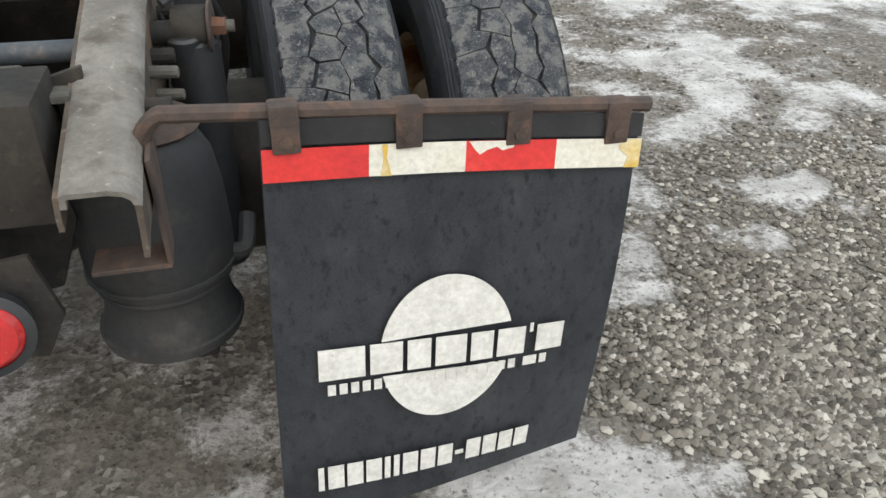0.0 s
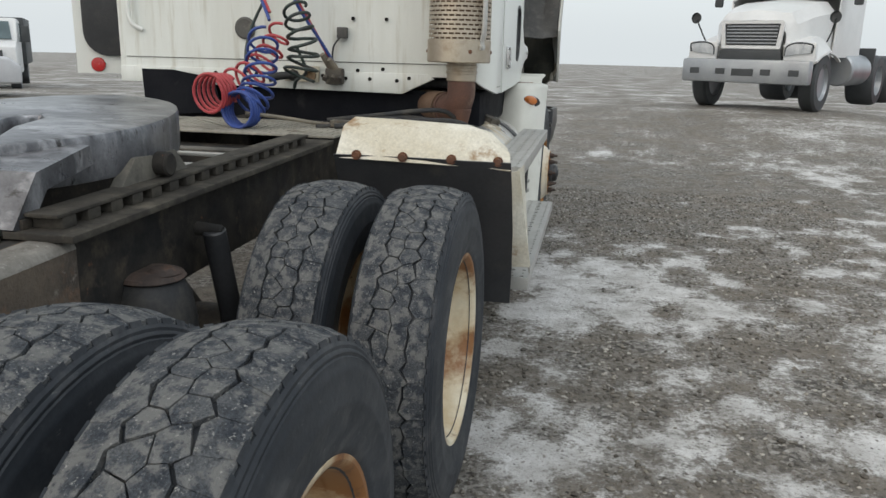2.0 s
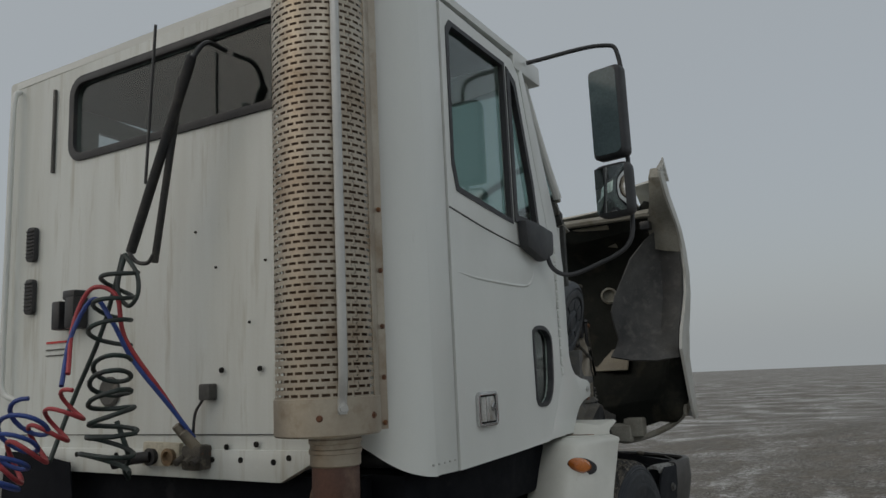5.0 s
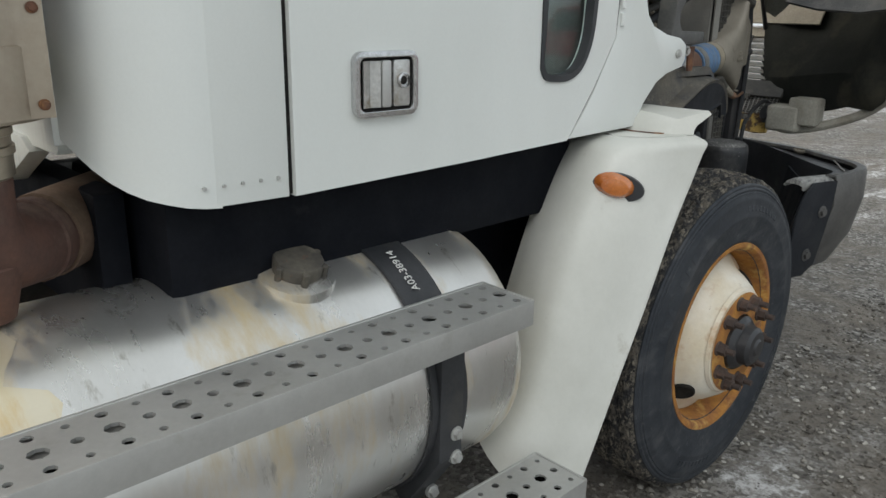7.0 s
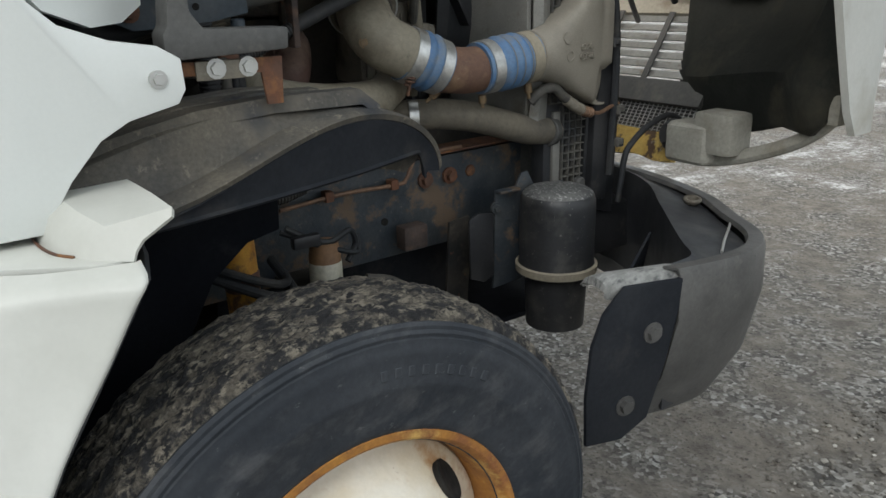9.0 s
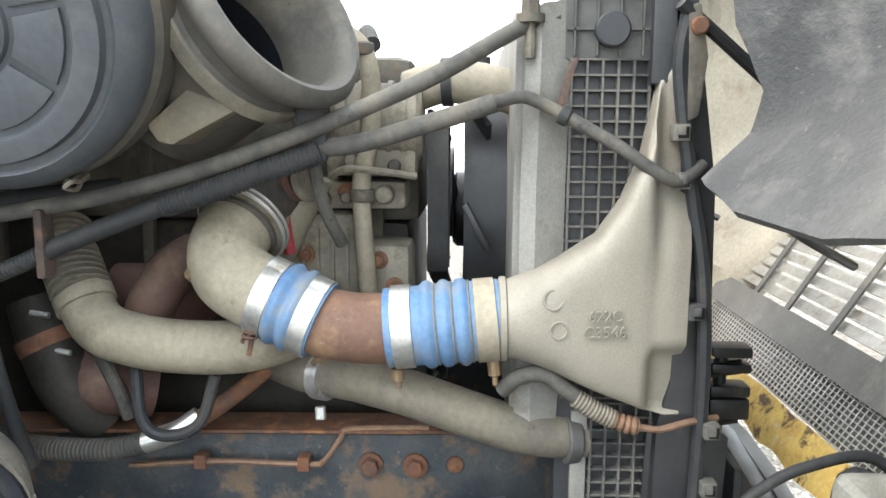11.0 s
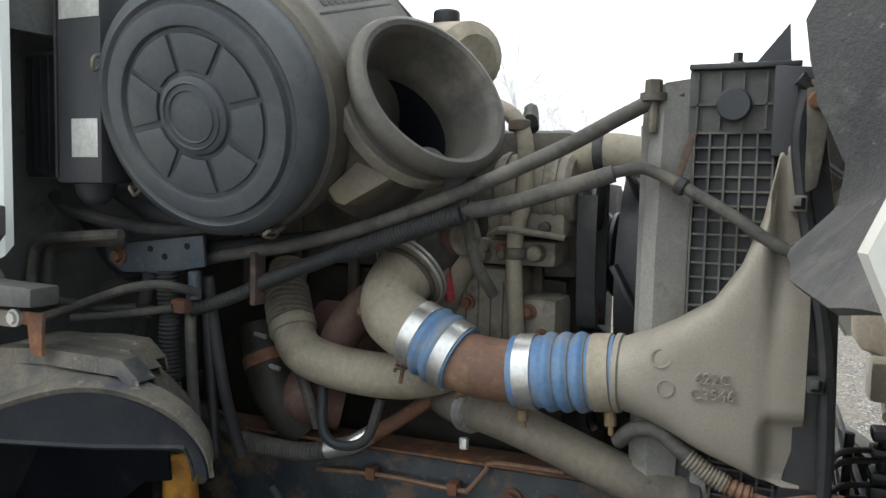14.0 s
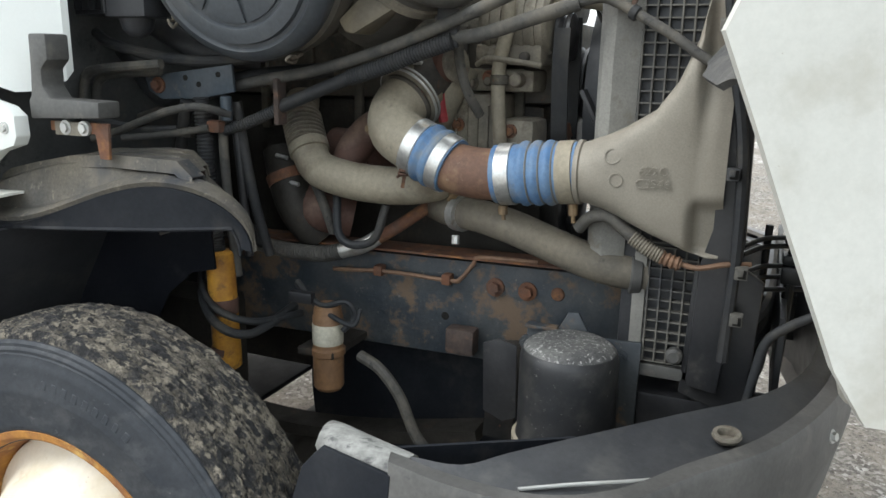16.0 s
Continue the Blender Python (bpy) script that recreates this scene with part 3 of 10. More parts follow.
def ground_z(x, y):
    r = math.hypot(x - 1.2, y - 3.5)
    near = 0.012 * noise.fractal(Vector((x * 2.2, y * 2.2, 0.4)), 0.9, 2.1, 4)
    near += 0.48 * math.exp(-((x - 5.0) ** 2 + (y - 17.0) ** 2) / 30)
    near += 0.20 * math.exp(-((x + 15.5) ** 2 + (y - 17.0) ** 2) / 60)
    near += 0.009 * (snow_at(x, y) - 0.5) if r < 14 else 0
    return near - 0.0115 * max(0.0, r - 10) * fade(r, 10, 24)


def axis_steps(lo, hi, step, far):
    a = list(np.arange(lo, hi, step))
    s, p, q = step, lo, hi
    left, right = [], []
    while q < far:
        s *= 1.16
        p, q = p - s, q + s
        left.append(p)
        right.append(q)
    return left[::-1] + a + right


gx, gy = axis_steps(-1.6, 4.6, 0.05, 900), axis_steps(-1.6, 9.6, 0.05, 900)
verts = [(x, y, ground_z(x, y)) for y in gy for x in gx]
W = len(gx)
faces = [(j * W + i, j * W + i + 1, (j + 1) * W + i + 1, (j + 1) * W + i) for j in range(len(gy) - 1) for i in range(W - 1)]
gme = bpy.data.meshes.new("ground")
gme.from_pydata(verts, [], faces)
gme.polygons.foreach_set("use_smooth", [True] * len(faces))
cover = gme.attributes.new("snow_cover", 'FLOAT', 'POINT')
cover.data.foreach_set("value", [snow_at(v[0], v[1]) for v in verts])
openness = gme.attributes.new("open_yard", 'FLOAT', 'POINT')
openness.data.foreach_set("value", [fade(math.hypot(v[0] - 1.2, v[1] - 3.5), 5, 12) for v in verts])
ground = tagged(new("ground", gme), "muddy gravel yard with patches of trodden snow", "ground", kind="structure")

gm = bpy.data.materials.new("snowy_gravel_yard")
gm.use_nodes = True
gn, gl = gm.node_tree.nodes, gm.node_tree.links
gp = gn["Principled BSDF"]
g_co = gn.new("ShaderNodeTexCoord")


def g_noise(scale, detail=6, rough=0.65):
    t = gn.new("ShaderNodeTexNoise")
    t.inputs["Scale"].default_value, t.inputs["Detail"].default_value, t.inputs["Roughness"].default_value = scale, detail, rough
    gl.new(g_co.outputs["Object"], t.inputs[0])
    return t.outputs[0]


def g_ramp(v, stops):
    r = gn.new("ShaderNodeValToRGB")
    els = r.color_ramp.elements
    els[0].position, els[0].color = stops[0][0], (*stops[0][1], 1)
    els[1].position, els[1].color = stops[-1][0], (*stops[-1][1], 1)
    for pos, col in stops[1:-1]:
        els.new(pos).color = (*col, 1)
    gl.new(v, r.inputs[0])
    return r.outputs[0]


def g_mix(f, a, b, kind='MIX'):
    x = gn.new("ShaderNodeMixRGB")
    x.blend_type = kind
    for s, val in zip(x.inputs, (f, a, b)):
        if isinstance(val, bpy.types.NodeSocket):
            gl.new(val, s)
        else:
            s.default_value = val if isinstance(val, (int, float)) else (*val, 1)
    return x.outputs[0]


def g_math(op, a, b):
    x = gn.new("ShaderNodeMath")
    x.operation = op
    for s, val in zip(x.inputs, (a, b)):
        if isinstance(val, bpy.types.NodeSocket):
            gl.new(val, s)
        else:
            s.default_value = val
    return x.outputs[0]


g_vor = gn.new("ShaderNodeTexVoronoi")
g_vor.inputs["Scale"].default_value = 55
gl.new(g_co.outputs["Object"], g_vor.inputs["Vector"])
g_sep = gn.new("ShaderNodeSeparateXYZ")
gl.new(g_vor.outputs["Color"], g_sep.inputs[0])
g_attr = gn.new("ShaderNodeAttribute")
g_attr.attribute_name = "snow_cover"
pebbles = g_ramp(g_sep.outputs[0], [(0.0, (0.050, 0.046, 0.041)), (0.5, (0.148, 0.138, 0.122)), (0.85, (0.265, 0.252, 0.228)), (1.0, (0.40, 0.39, 0.365))])
mud = g_ramp(g_noise(9), [(0.3, (0.090, 0.078, 0.064)), (0.55, (0.182, 0.161, 0.134)), (0.8, (0.285, 0.258, 0.218))])
bare = g_mix(g_ramp(g_noise(2.6), [(0.4, (0, 0, 0)), (0.6, (1, 1, 1))]), pebbles, mud)
ice = g_ramp(g_noise(5.5, 8, 0.7), [(0.30, (0.28, 0.265, 0.24)), (0.48, (0.52, 0.512, 0.498)), (0.70, (0.76, 0.757, 0.75))])
slush = g_ramp(g_noise(14, 6, 0.7), [(0.35, (0.15, 0.137, 0.12)), (0.65, (0.30, 0.285, 0.26))])
g_far = gn.new("ShaderNodeAttribute")
g_far.attribute_name = "open_yard"
wide = g_math('MULTIPLY', g_math('SUBTRACT', g_noise(0.55, 7, 0.68), 0.5), g_math('MULTIPLY', g_far.outputs["Fac"], 1.3))
lev = g_math('ADD', wide, g_math('ADD', g_attr.outputs["Fac"], g_math('ADD', g_math('MULTIPLY', g_math('SUBTRACT', g_noise(13, 12, 0.85), 0.5), 1.5), g_math('MULTIPLY', g_math('SUBTRACT', g_noise(42, 6, 0.7), 0.5), 0.55))))
col = g_mix(g_ramp(lev, [(0.46, (0, 0, 0)), (0.56, (1, 1, 1))]), bare, slush)
col = g_mix(g_ramp(lev, [(0.54, (0, 0, 0)), (0.70, (1, 1, 1))]), col, ice)
# stones frozen into the snow
chips = g_math('MULTIPLY', g_ramp(g_sep.outputs[1], [(0.90, (0, 0, 0)), (0.92, (1, 1, 1))]), g_ramp(g_math('ADD', g_vor.outputs["Distance"], g_math('MULTIPLY', g_math('SUBTRACT', g_noise(80, 3, 0.6), 0.5), 0.9)), [(0.30, (1, 1, 1)), (0.38, (0, 0, 0))]))
col = g_mix(chips, col, pebbles)
speck = g_ramp(g_noise(60, 4, 0.7), [(0.56, (1, 1, 1)), (0.66, (0.36, 0.33, 0.29))])
col = g_mix(1.0, col, speck, 'MULTIPLY')
gl.new(col, gp.inputs["Base Color"])
gl.new(g_ramp(lev, [(0.3, (0.9, 0.9, 0.9)), (0.7, (0.5, 0.5, 0.5))]), gp.inputs["Roughness"])
g_b = gn.new("ShaderNodeBump")
g_b.inputs["Strength"].default_value, g_b.inputs["Distance"].default_value = 0.9, 0.02
gl.new(g_mix(0.28, g_noise(40, 8, 0.75), g_vor.outputs["Distance"]), g_b.inputs["Height"])
gl.new(g_b.outputs[0], gp.inputs["Normal"])
gme.materials.append(gm)

# loose gravel, thickest where the snow is gone
rnd = random.Random(5)
sv, sf = [], []
ico = [(0, 0, 1), (0.9, 0, 0.2), (0.28, 0.85, 0.25), (-0.72, 0.53, 0.2), (-0.72, -0.53, 0.22), (0.28, -0.85, 0.18), (0.55, 0.4, -0.6), (-0.6, 0.1, -0.6), (0.1, -0.6, -0.6)]
icf = [(0, 1, 2), (0, 2, 3), (0, 3, 4), (0, 4, 5), (0, 5, 1), (1, 6, 2), (2, 7, 3), (2, 6, 7), (3, 7, 4), (4, 8, 5), (4, 7, 8), (5, 8, 1), (1, 8, 6)]
made = 0
while made < 26000:
    heap = made >= 13000
    y = -1.4 + 9.6 * rnd.random() ** 1.7
    x = 1.0 + 3.0 * rnd.random() ** 1.1 if y > 0 else -0.5 + 4.0 * rnd.random()
    if heap:
        x, y = ((rnd.gauss(2.25, 0.42), rnd.gauss(0.42, 0.38)), (rnd.gauss(1.80, 0.24), rnd.gauss(0.12, 0.26)), (rnd.gauss(2.95, 0.32), rnd.gauss(1.08, 0.3)))[(0, 0, 1, 1, 2)[made % 5]]
    if snow_at(x, y) > 0.34 + 0.25 * rnd.random():
        continue
    s = (rnd.uniform(0.006, 0.0145) if heap else rnd.uniform(0.005, 0.0135)) * (1.5 if rnd.random() < 0.10 else 1)
    a, base = rnd.random() * 6.28, len(sv)
    ca, sa, e1, e2 = math.cos(a), math.sin(a), rnd.uniform(0.7, 1.4), rnd.uniform(0.5, 0.95)
    z0 = ground_z(x, y) + s * 0.25
    for px, py, pz in ico:
        j = rnd.uniform(0.75, 1.2)
        px, py, pz = px * s * e1 * j, py * s * j, pz * s * e2 * j
        sv.append((x + ca * px - sa * py, y + sa * px + ca * py, z0 + pz))
    sf.extend([tuple(base + k for k in f) for f in icf])
    made += 1
sme = bpy.data.meshes.new("gravel")
sme.from_pydata(sv, [], sf)
sm = surf("loose_gravel", (0.20, 0.19, 0.18), (0.12, 0.115, 0.11), 25, 0.85, bump=0.2, fine=220)
sn, sl = sm.node_tree.nodes, sm.node_tree.links
geo, isl = sn.new("ShaderNodeNewGeometry"), sn.new("ShaderNodeValToRGB")
isl.color_ramp.elements[0].color, isl.color_ramp.elements[1].color = (0.066, 0.059, 0.050, 1), (0.46, 0.44, 0.395, 1)
isl.color_ramp.elements.new(0.75).color = (0.220, 0.203, 0.173, 1)
sl.new(geo.outputs["Random Per Island"], isl.inputs[0])
sl.new(isl.outputs[0], sn["Principled BSDF"].inputs["Base Color"])
sme.materials.append(sm)
tagged(new("gravel", sme), "loose grey crushed stone scattered over the yard", "gravel", kind="stuff")

# ---- the tractor unit ----
truck = empty("semi_truck", "white day-cab road tractor with its hood tilted open", "truck")


def rise(y):
    """Height of the chassis rail's top: the frame climbs slightly to the front."""
    return 0.995 + 0.016 * y


def rail_piece(x0, x1, y0, y1, t0, t1, w=0.004):
    """A bar along the frame whose top and bottom follow its slope; t0, t1 from the rail's top."""
    b = box(x0, x1, y0, y1, 0, 1, 0)
    for v in b.verts:
        v.co.z = rise(v.co.y) + (t1 if v.co.z > 0.5 else t0)
    return bev(b, w)


for side in (1, -1):
    b = plate([(0.425, 0.0), (0.34, 0.0), (0.34, -0.012), (0.413, -0.012), (0.413, -0.253), (0.34, -0.253), (0.34, -0.265), (0.425, -0.265)], 'y', 5.0, 7.0, w=0.002)
    for v in b.verts:
        v.co.z += rise(v.co.y)
        v.co.x *= side
    part("chassis_rail", b, "rail", truck, "blue-black steel frame rail flaking to rust")
    b = plate([(0.425, 0.0), (0.34, 0.0), (0.34, -0.012), (0.413, -0.012), (0.413, -0.253), (0.34, -0.253), (0.34, -0.265), (0.425, -0.265)], 'y', 0.50, 5.0, w=0.002)
    for v in b.verts:
        v.co.z += rise(v.co.y)
        v.co.x *= side
    part("rear_rail", b, "frame", truck, "grimy black rear frame rail")
# rear stretch of the right rail, caked in sand, with its bolts
for s in (1, -1):
    tops = ((-0.115, 0.884), (-0.06, 0.897), (0.10, 0.932), (0.25, 0.968), (0.40, 0.998), (1.25, 1.02))
    b = skin([[(s * 0.385, y, z - 0.02), (s * 0.385, y, z - 0.004), (s * 0.393, y, z), (s * 0.440, y, z), (s * 0.460, y, z - 0.004), (s * 0.472, y, z - 0.012), (s * 0.478, y, z - 0.026)] for y, z in tops], thick=0.008)
    web = skin([[(s * 0.477, y, z - 0.024), (s * 0.4765, y, z - 0.06), (s * 0.475, y, z - 0.10 - 0.15 * fade(y, 0, 0.3))] for y, z in tops], thick=0.008)
    part("rail_web", web, "webrust", truck, "brown rust-stained web of the tail rail")
    part("rail_lip", skin([[(s * 0.386, y, z - 0.004), (s * 0.384, y, z - 0.03), (s * 0.384, y, z - 0.05)] for y, z in tops], thick=0.007), "webrust", truck)
    part("rail_sleeve", b, "sleeve", truck, "sand-caked outer rail at the tail")
for y in (0.12, 0.35, 0.62, 0.95):
    part("rail_bolt", cyl((0.455, y, rise(y) - 0.10), (0.515, y, rise(y) - 0.10), 0.014, seg=10, w=0.003), "frame", truck)
for y in (-0.02, 1.15, 2.9, 5.3):
    part("cross_member", box(-0.36, 0.36, y, y + 0.16, rise(y) - 0.2, rise(y) - 0.03, 0.008), "frame", truck)

# fifth wheel slide plates with their toothed edge
for side in (1, -1):
    part("slide_rail", rail_piece(*sorted((side * 0.33, side * 0.51)), 1.2, 2.95, 0.004, 0.022), "slide", truck, "dusty fifth wheel slide rail")
    y = 1.25
    while y < 2.75:
        part("slide_tooth", rail_piece(*sorted((side * 0.37, side * 0.45)), y, y + 0.05, 0.022, 0.05), "slide", truck)
        y += 0.092
    part("slide_cap", rail_piece(*sorted((side * 0.365, side * 0.452)), 1.23, 2.80, 0.050, 0.060), "slide", truck, "flat cap over the notched slide rail")
    part("slide_guide", rail_piece(*sorted((side * 0.325, side * 0.37)), 1.22, 2.9, 0.022, 0.046), "frame", truck)

# fifth wheel: dished top plate with its throat
fw = []
for k in range(49):
    a = radians(-62 + 304 * k / 48)
    fw.append((0.40 * math.cos(a), 1.74 + 0.44 * math.sin(a) * (1.0 if math.sin(a) > 0 else 0.95)))
throat = [(-0.20, 1.26), (-0.11, 1.48), (-0.055, 1.60), (-0.05, 1.73), (0.0, 1.78), (0.05, 1.73), (0.055, 1.60), (0.11, 1.48), (0.20, 1.26)]
b = plate(fw + throat, 'z', 1.115, 1.24, w=0.014)
for v in b.verts:
    v.co.z += 0.09 * (v.co.y - 1.74)
fifth = part("fifth_wheel_plate", b, "fifth", truck, "greasy scuffed fifth wheel top plate")
for side in (1, -1):
    b = skin([[(side * 0.37, 1.48, 1.20), (side * 0.37, 1.28, 1.16), (side * 0.36, 1.20, 1.04)], [(side * 0.13, 1.50, 1.20), (side * 0.17, 1.28, 1.16), (side * 0.22, 1.20, 1.04)]], thick=0.05)
    part("ramp_horn", b, "fifth", truck)
    part("pivot_bracket", plate([(1.51, 1.03), (1.96, 1.03), (1.84, 1.15), (1.63, 1.15)], 'x', *sorted((side * 0.36, side * 0.40)), w=0.008), "frame_top", truck)
    part("pivot_pin", cyl((side * 0.3, 1.74, 1.12), (side * 0.44, 1.74, 1.12), 0.035, w=0.005), "frame", truck)


# ---- wheels ----
def tread_blocks(R, x0, x1, count, depth, rr):
    """Worn drive tread: two deep zigzag grooves, a hexagonal middle split by fine cracks, and closed shoulders."""
    v, f = [], []
    edge = [x0 + (x1 - x0) * q for q in (0.0, 0.29, 0.515, 0.74, 1.0)]
    gaps = (0.0, 0.0072, 0.0024, 0.0072, 0.0)
    amp = 0.0068
    wob = [[(rr.uniform(-0.20, 0.20), rr.uniform(-0.0075, 0.0075)) for _ in range(2 * count)] for _ in edge]

    def pt(u, x, r):
        a = 2 * math.pi * u / count
        c = ((x - (x0 + x1) / 2) / ((x1 - x0) / 2))
        r = r - 0.012 * c * c - (0.007 * max(0, abs(c) - 0.93) / 0.07)
        return (x, r * math.cos(a), r * math.sin(a))

    def corner_at(b, h, side):
        """Corner h (in half blocks) of boundary b, drawn back to its side by half the gap."""
        du, dx = wob[b][h % (2 * count)]
        if b in (0, 4):
            return h / 2, edge[b]
        sign = (1 if h % 2 else -1) * (-1 if b == 2 else 1)
        wide = gaps[b] * (0.25, 0.6, 1.0, 1.5, 1.0)[(h * 7 + 3 * b) % 5]
        return h / 2 + du, edge[b] + sign * amp + dx + side * wide / 2
    for j in range(4):
        for i in range(count):
            h0 = 2 * i + (j % 2)
            cross = (0.0003 if rr.random() < 0.75 else 0.0026) if j in (0, 3) else rr.choice((0.0004, 0.0010, 0.0022, 0.0044))
            gu = cross * count / (2 * math.pi * R)
            poly = []
            for b, side, hs in ((j, 1, (h0, h0 + 1, h0 + 2)), (j + 1, -1, (h0 + 2, h0 + 1, h0))):
                for h in hs:
                    u, x = corner_at(b, h, side)
                    poly.append((u + (gu / 2 if h == h0 else -gu / 2 if h == h0 + 2 else 0), x))
            dz = rr.uniform(-0.0016, 0.0006)
            k0, n = len(v), len(poly)
            cu, cx = h0 / 2 + 0.5, (edge[j] + edge[j + 1]) / 2
            for u, x in poly:
                v.append(pt(u, x, R - depth))
            for u, x in poly:
                v.append(pt(u, x, R - 0.0008 + dz))
            for u, x in poly:
                v.append(pt(cu + (u - cu) * 0.99, cx + (x - cx) * 0.992, R + dz))
            for k in range(n):
                k2 = (k + 1) % n
                f.append((k0 + k, k0 + k2, k0 + n + k2, k0 + n + k))
                f.append((k0 + n + k, k0 + n + k2, k0 + 2 * n + k2, k0 + 2 * n + k))
            f.append(tuple(k0 + 2 * n + k for k in range(n)))
    me = bpy.data.meshes.new("tread")
    me.from_pydata(v, [], f)
    return me


RR = 0.525
half = [(0.285, 0.10), (0.31, 0.118), (0.318, 0.1215), (0.325, 0.1255), (0.332, 0.1252), (0.36, 0.132), (0.395, 0.1342), (0.400, 0.1358), (0.405, 0.1345), (0.42, 0.134), (0.448, 0.129), (0.455, 0.1295), (0.462, 0.1262), (0.47, 0.124), (0.474, 0.1235), (0.476, 0.1205), (0.480, 0.1205), (0.482, 0.1215), (0.486, 0.1198), (0.488, 0.1168), (0.492, 0.1165), (0.494, 0.1165), (0.50, 0.112), (RR - 0.026, 0.104), (RR - 0.0155, 0.085)]
carcass = [(r, -h) for r, h in half] + [(RR - 0.0125, 0)] + half[::-1]
b = lathe(carcass, (0, 0, 0), (1, 0, 0), 72)
tyre_ob = part("tyre", b, "tyre_side")
tyre_me = tyre_ob.data
bpy.data.objects.remove(tyre_ob)
tread_me = tread_blocks(RR, -0.108, 0.108, 58, 0.013, random.Random(3))
tread_me.materials.append(M["tread"])
# shoulder lugs with notches between them
lv, lf = [], []
for s in (1, -1):
    for i in range(66):
        a0, a1 = 2 * math.pi * (i + 0.17) / 66, 2 * math.pi * (i + 0.83) / 66
        k0 = len(lv)
        for a in (a0, a1):
            for r, h in ((RR - 0.0155, 0.1085), (RR - 0.034, 0.1155), (RR - 0.034, 0.1065), (RR - 0.024, 0.100)):
                lv.append((s * h, r * math.cos(a), r * math.sin(a)))
        lf += [(k0, k0 + 1, k0 + 5, k0 + 4), (k0, k0 + 1, k0 + 2, k0 + 3), (k0 + 4, k0 + 5, k0 + 6, k0 + 7), (k0 + 1, k0 + 2, k0 + 6, k0 + 5), (k0, k0 + 3, k0 + 7, k0 + 4)]
lug_me = bpy.data.meshes.new("shoulder_lug_band")
lug_me.from_pydata(lv, [], lf)
lug_me.materials.append(M["tyre_side"])


def mesh_of(bm, mat, **kw):
    o = part("tmp", bm, mat, **kw)
    me = o.data
    bpy.data.objects.remove(o)
    return me


# deep-dish rear rim: flange, barrel and recessed disc
rear_flange = mesh_of(lathe([(0.288, 0.085), (0.31, 0.098), (0.318, 0.112), (0.312, 0.120), (0.302, 0.119)], (0, 0, 0), (1, 0, 0), 64), "wheel_rusted")
rear_barrel = mesh_of(lathe([(0.303, 0.1195), (0.296, 0.116), (0.287, 0.10), (0.277, 0.05), (0.274, -0.02), (0.268, -0.03), (0.268, -0.09), (0.285, -0.1)], (0, 0, 0), (1, 0, 0), 64), "wheel_rusted")
rear_disc = mesh_of(lathe([(0.276, 0.055), (0.272, 0.02), (0.262, -0.005), (0.235, -0.02), (0.19, -0.03), (0.16, -0.075), (0.145, -0.08), (0.11, -0.08)], (0, 0, 0), (1, 0, 0), 64), "wheel_rusted")
front_flange = mesh_of(lathe([(0.30, 0.085), (0.322, 0.10), (0.330, 0.113), (0.325, 0.122), (0.311, 0.1205)], (0, 0, 0), (1, 0, 0), 64), "rust_orange")
front_barrel = mesh_of(lathe([(0.312, 0.121), (0.306, 0.117), (0.298, 0.10), (0.289, 0.06), (0.283, 0.0), (0.278, -0.09), (0.29, -0.1)], (0, 0, 0), (1, 0, 0), 64), "rust_orange")


def wheel(x, y, z, out, kind, turn=0.0):
    """One road wheel at an axle end; out: +1 when its face points right."""
    m = Matrix.Translation((x, y, z)) @ (Matrix.Identity(4) if out > 0 else pose(0, 0, 0, 0, 0, 180)) @ pose(0, 0, 0, turn, 0, 0)
    holder = tagged(new("wheel"), "")
    holder.empty_display_size = 0.2
    holder.parent, holder.matrix_basis = truck, m
    big = Matrix.Diagonal((1, 1.04, 1.04, 1)) if kind == "front" else None
    part("tyre", tyre_me, "", holder, "worn black truck tyre with dusty sidewall" if kind != "front" else "mud-splashed black steer tyre", at=big)
    if kind == "front":
        part("tread", front_tread, "", holder, "muddy ribbed tread", at=big)
        tagged(part("raised_lettering", lettering, "", holder, "", at=big), "worn raised marks on the sidewall", kind="stuff")
        part("rim_flange", front_flange, "", holder, "orange-rusted rim edge")
        part("rim_barrel", front_barrel, "", holder)
    else:
        part("tread", tread_me, "", holder, "cracked block tread caked with grit")
        tagged(part("shoulder_lug_band", lug_me, "", holder), "notched rubber shoulder", kind="stuff")
        part("rim_flange", rear_flange, "", holder, "rusted steel rim edge")
        part("rim_barrel", rear_barrel, "", holder, "cream painted rim with a rust streak")
        part("wheel_disc", rear_disc, "", holder, "white painted wheel disc streaked with rust")
    return holder


# front tread: five ribs half buried in drying mud and straw
SEG, ACR = 420, 48
fv, ff = [], []
for i in range(ACR + 1):
    h = -0.109 + 0.218 * i / ACR
    c = h / 0.109
    rib = ((h + 0.109) / 0.0436) % 1.0
    sunk = 1.0 if min(rib, 1 - rib) < 0.10 else 0.0
    for k in range(SEG):
        a = 2 * math.pi * k / SEG
        q = Vector((h, RR * math.cos(a), RR * math.sin(a)))
        mud = 0.5 + 0.5 * noise.noise(q * 21)
        r = RR - 0.013 * c * c - 0.010 * max(0, abs(c) - 0.9) / 0.1 - 0.009 * sunk * (1 - 0.7 * mud) + 0.0050 * noise.noise(q * 48) + 0.0045 * noise.noise(q * 120)
        fv.append((h, r * math.cos(a), r * math.sin(a)))
for i in range(ACR):
    for k in range(SEG):
        k2 = (k + 1) % SEG
        ff.append((i * SEG + k, i * SEG + k2, (i + 1) * SEG + k2, (i + 1) * SEG + k))
front_tread = bpy.data.meshes.new("tread")
front_tread.from_pydata(fv, [], ff)
front_tread.materials.append(M["mudtread"])

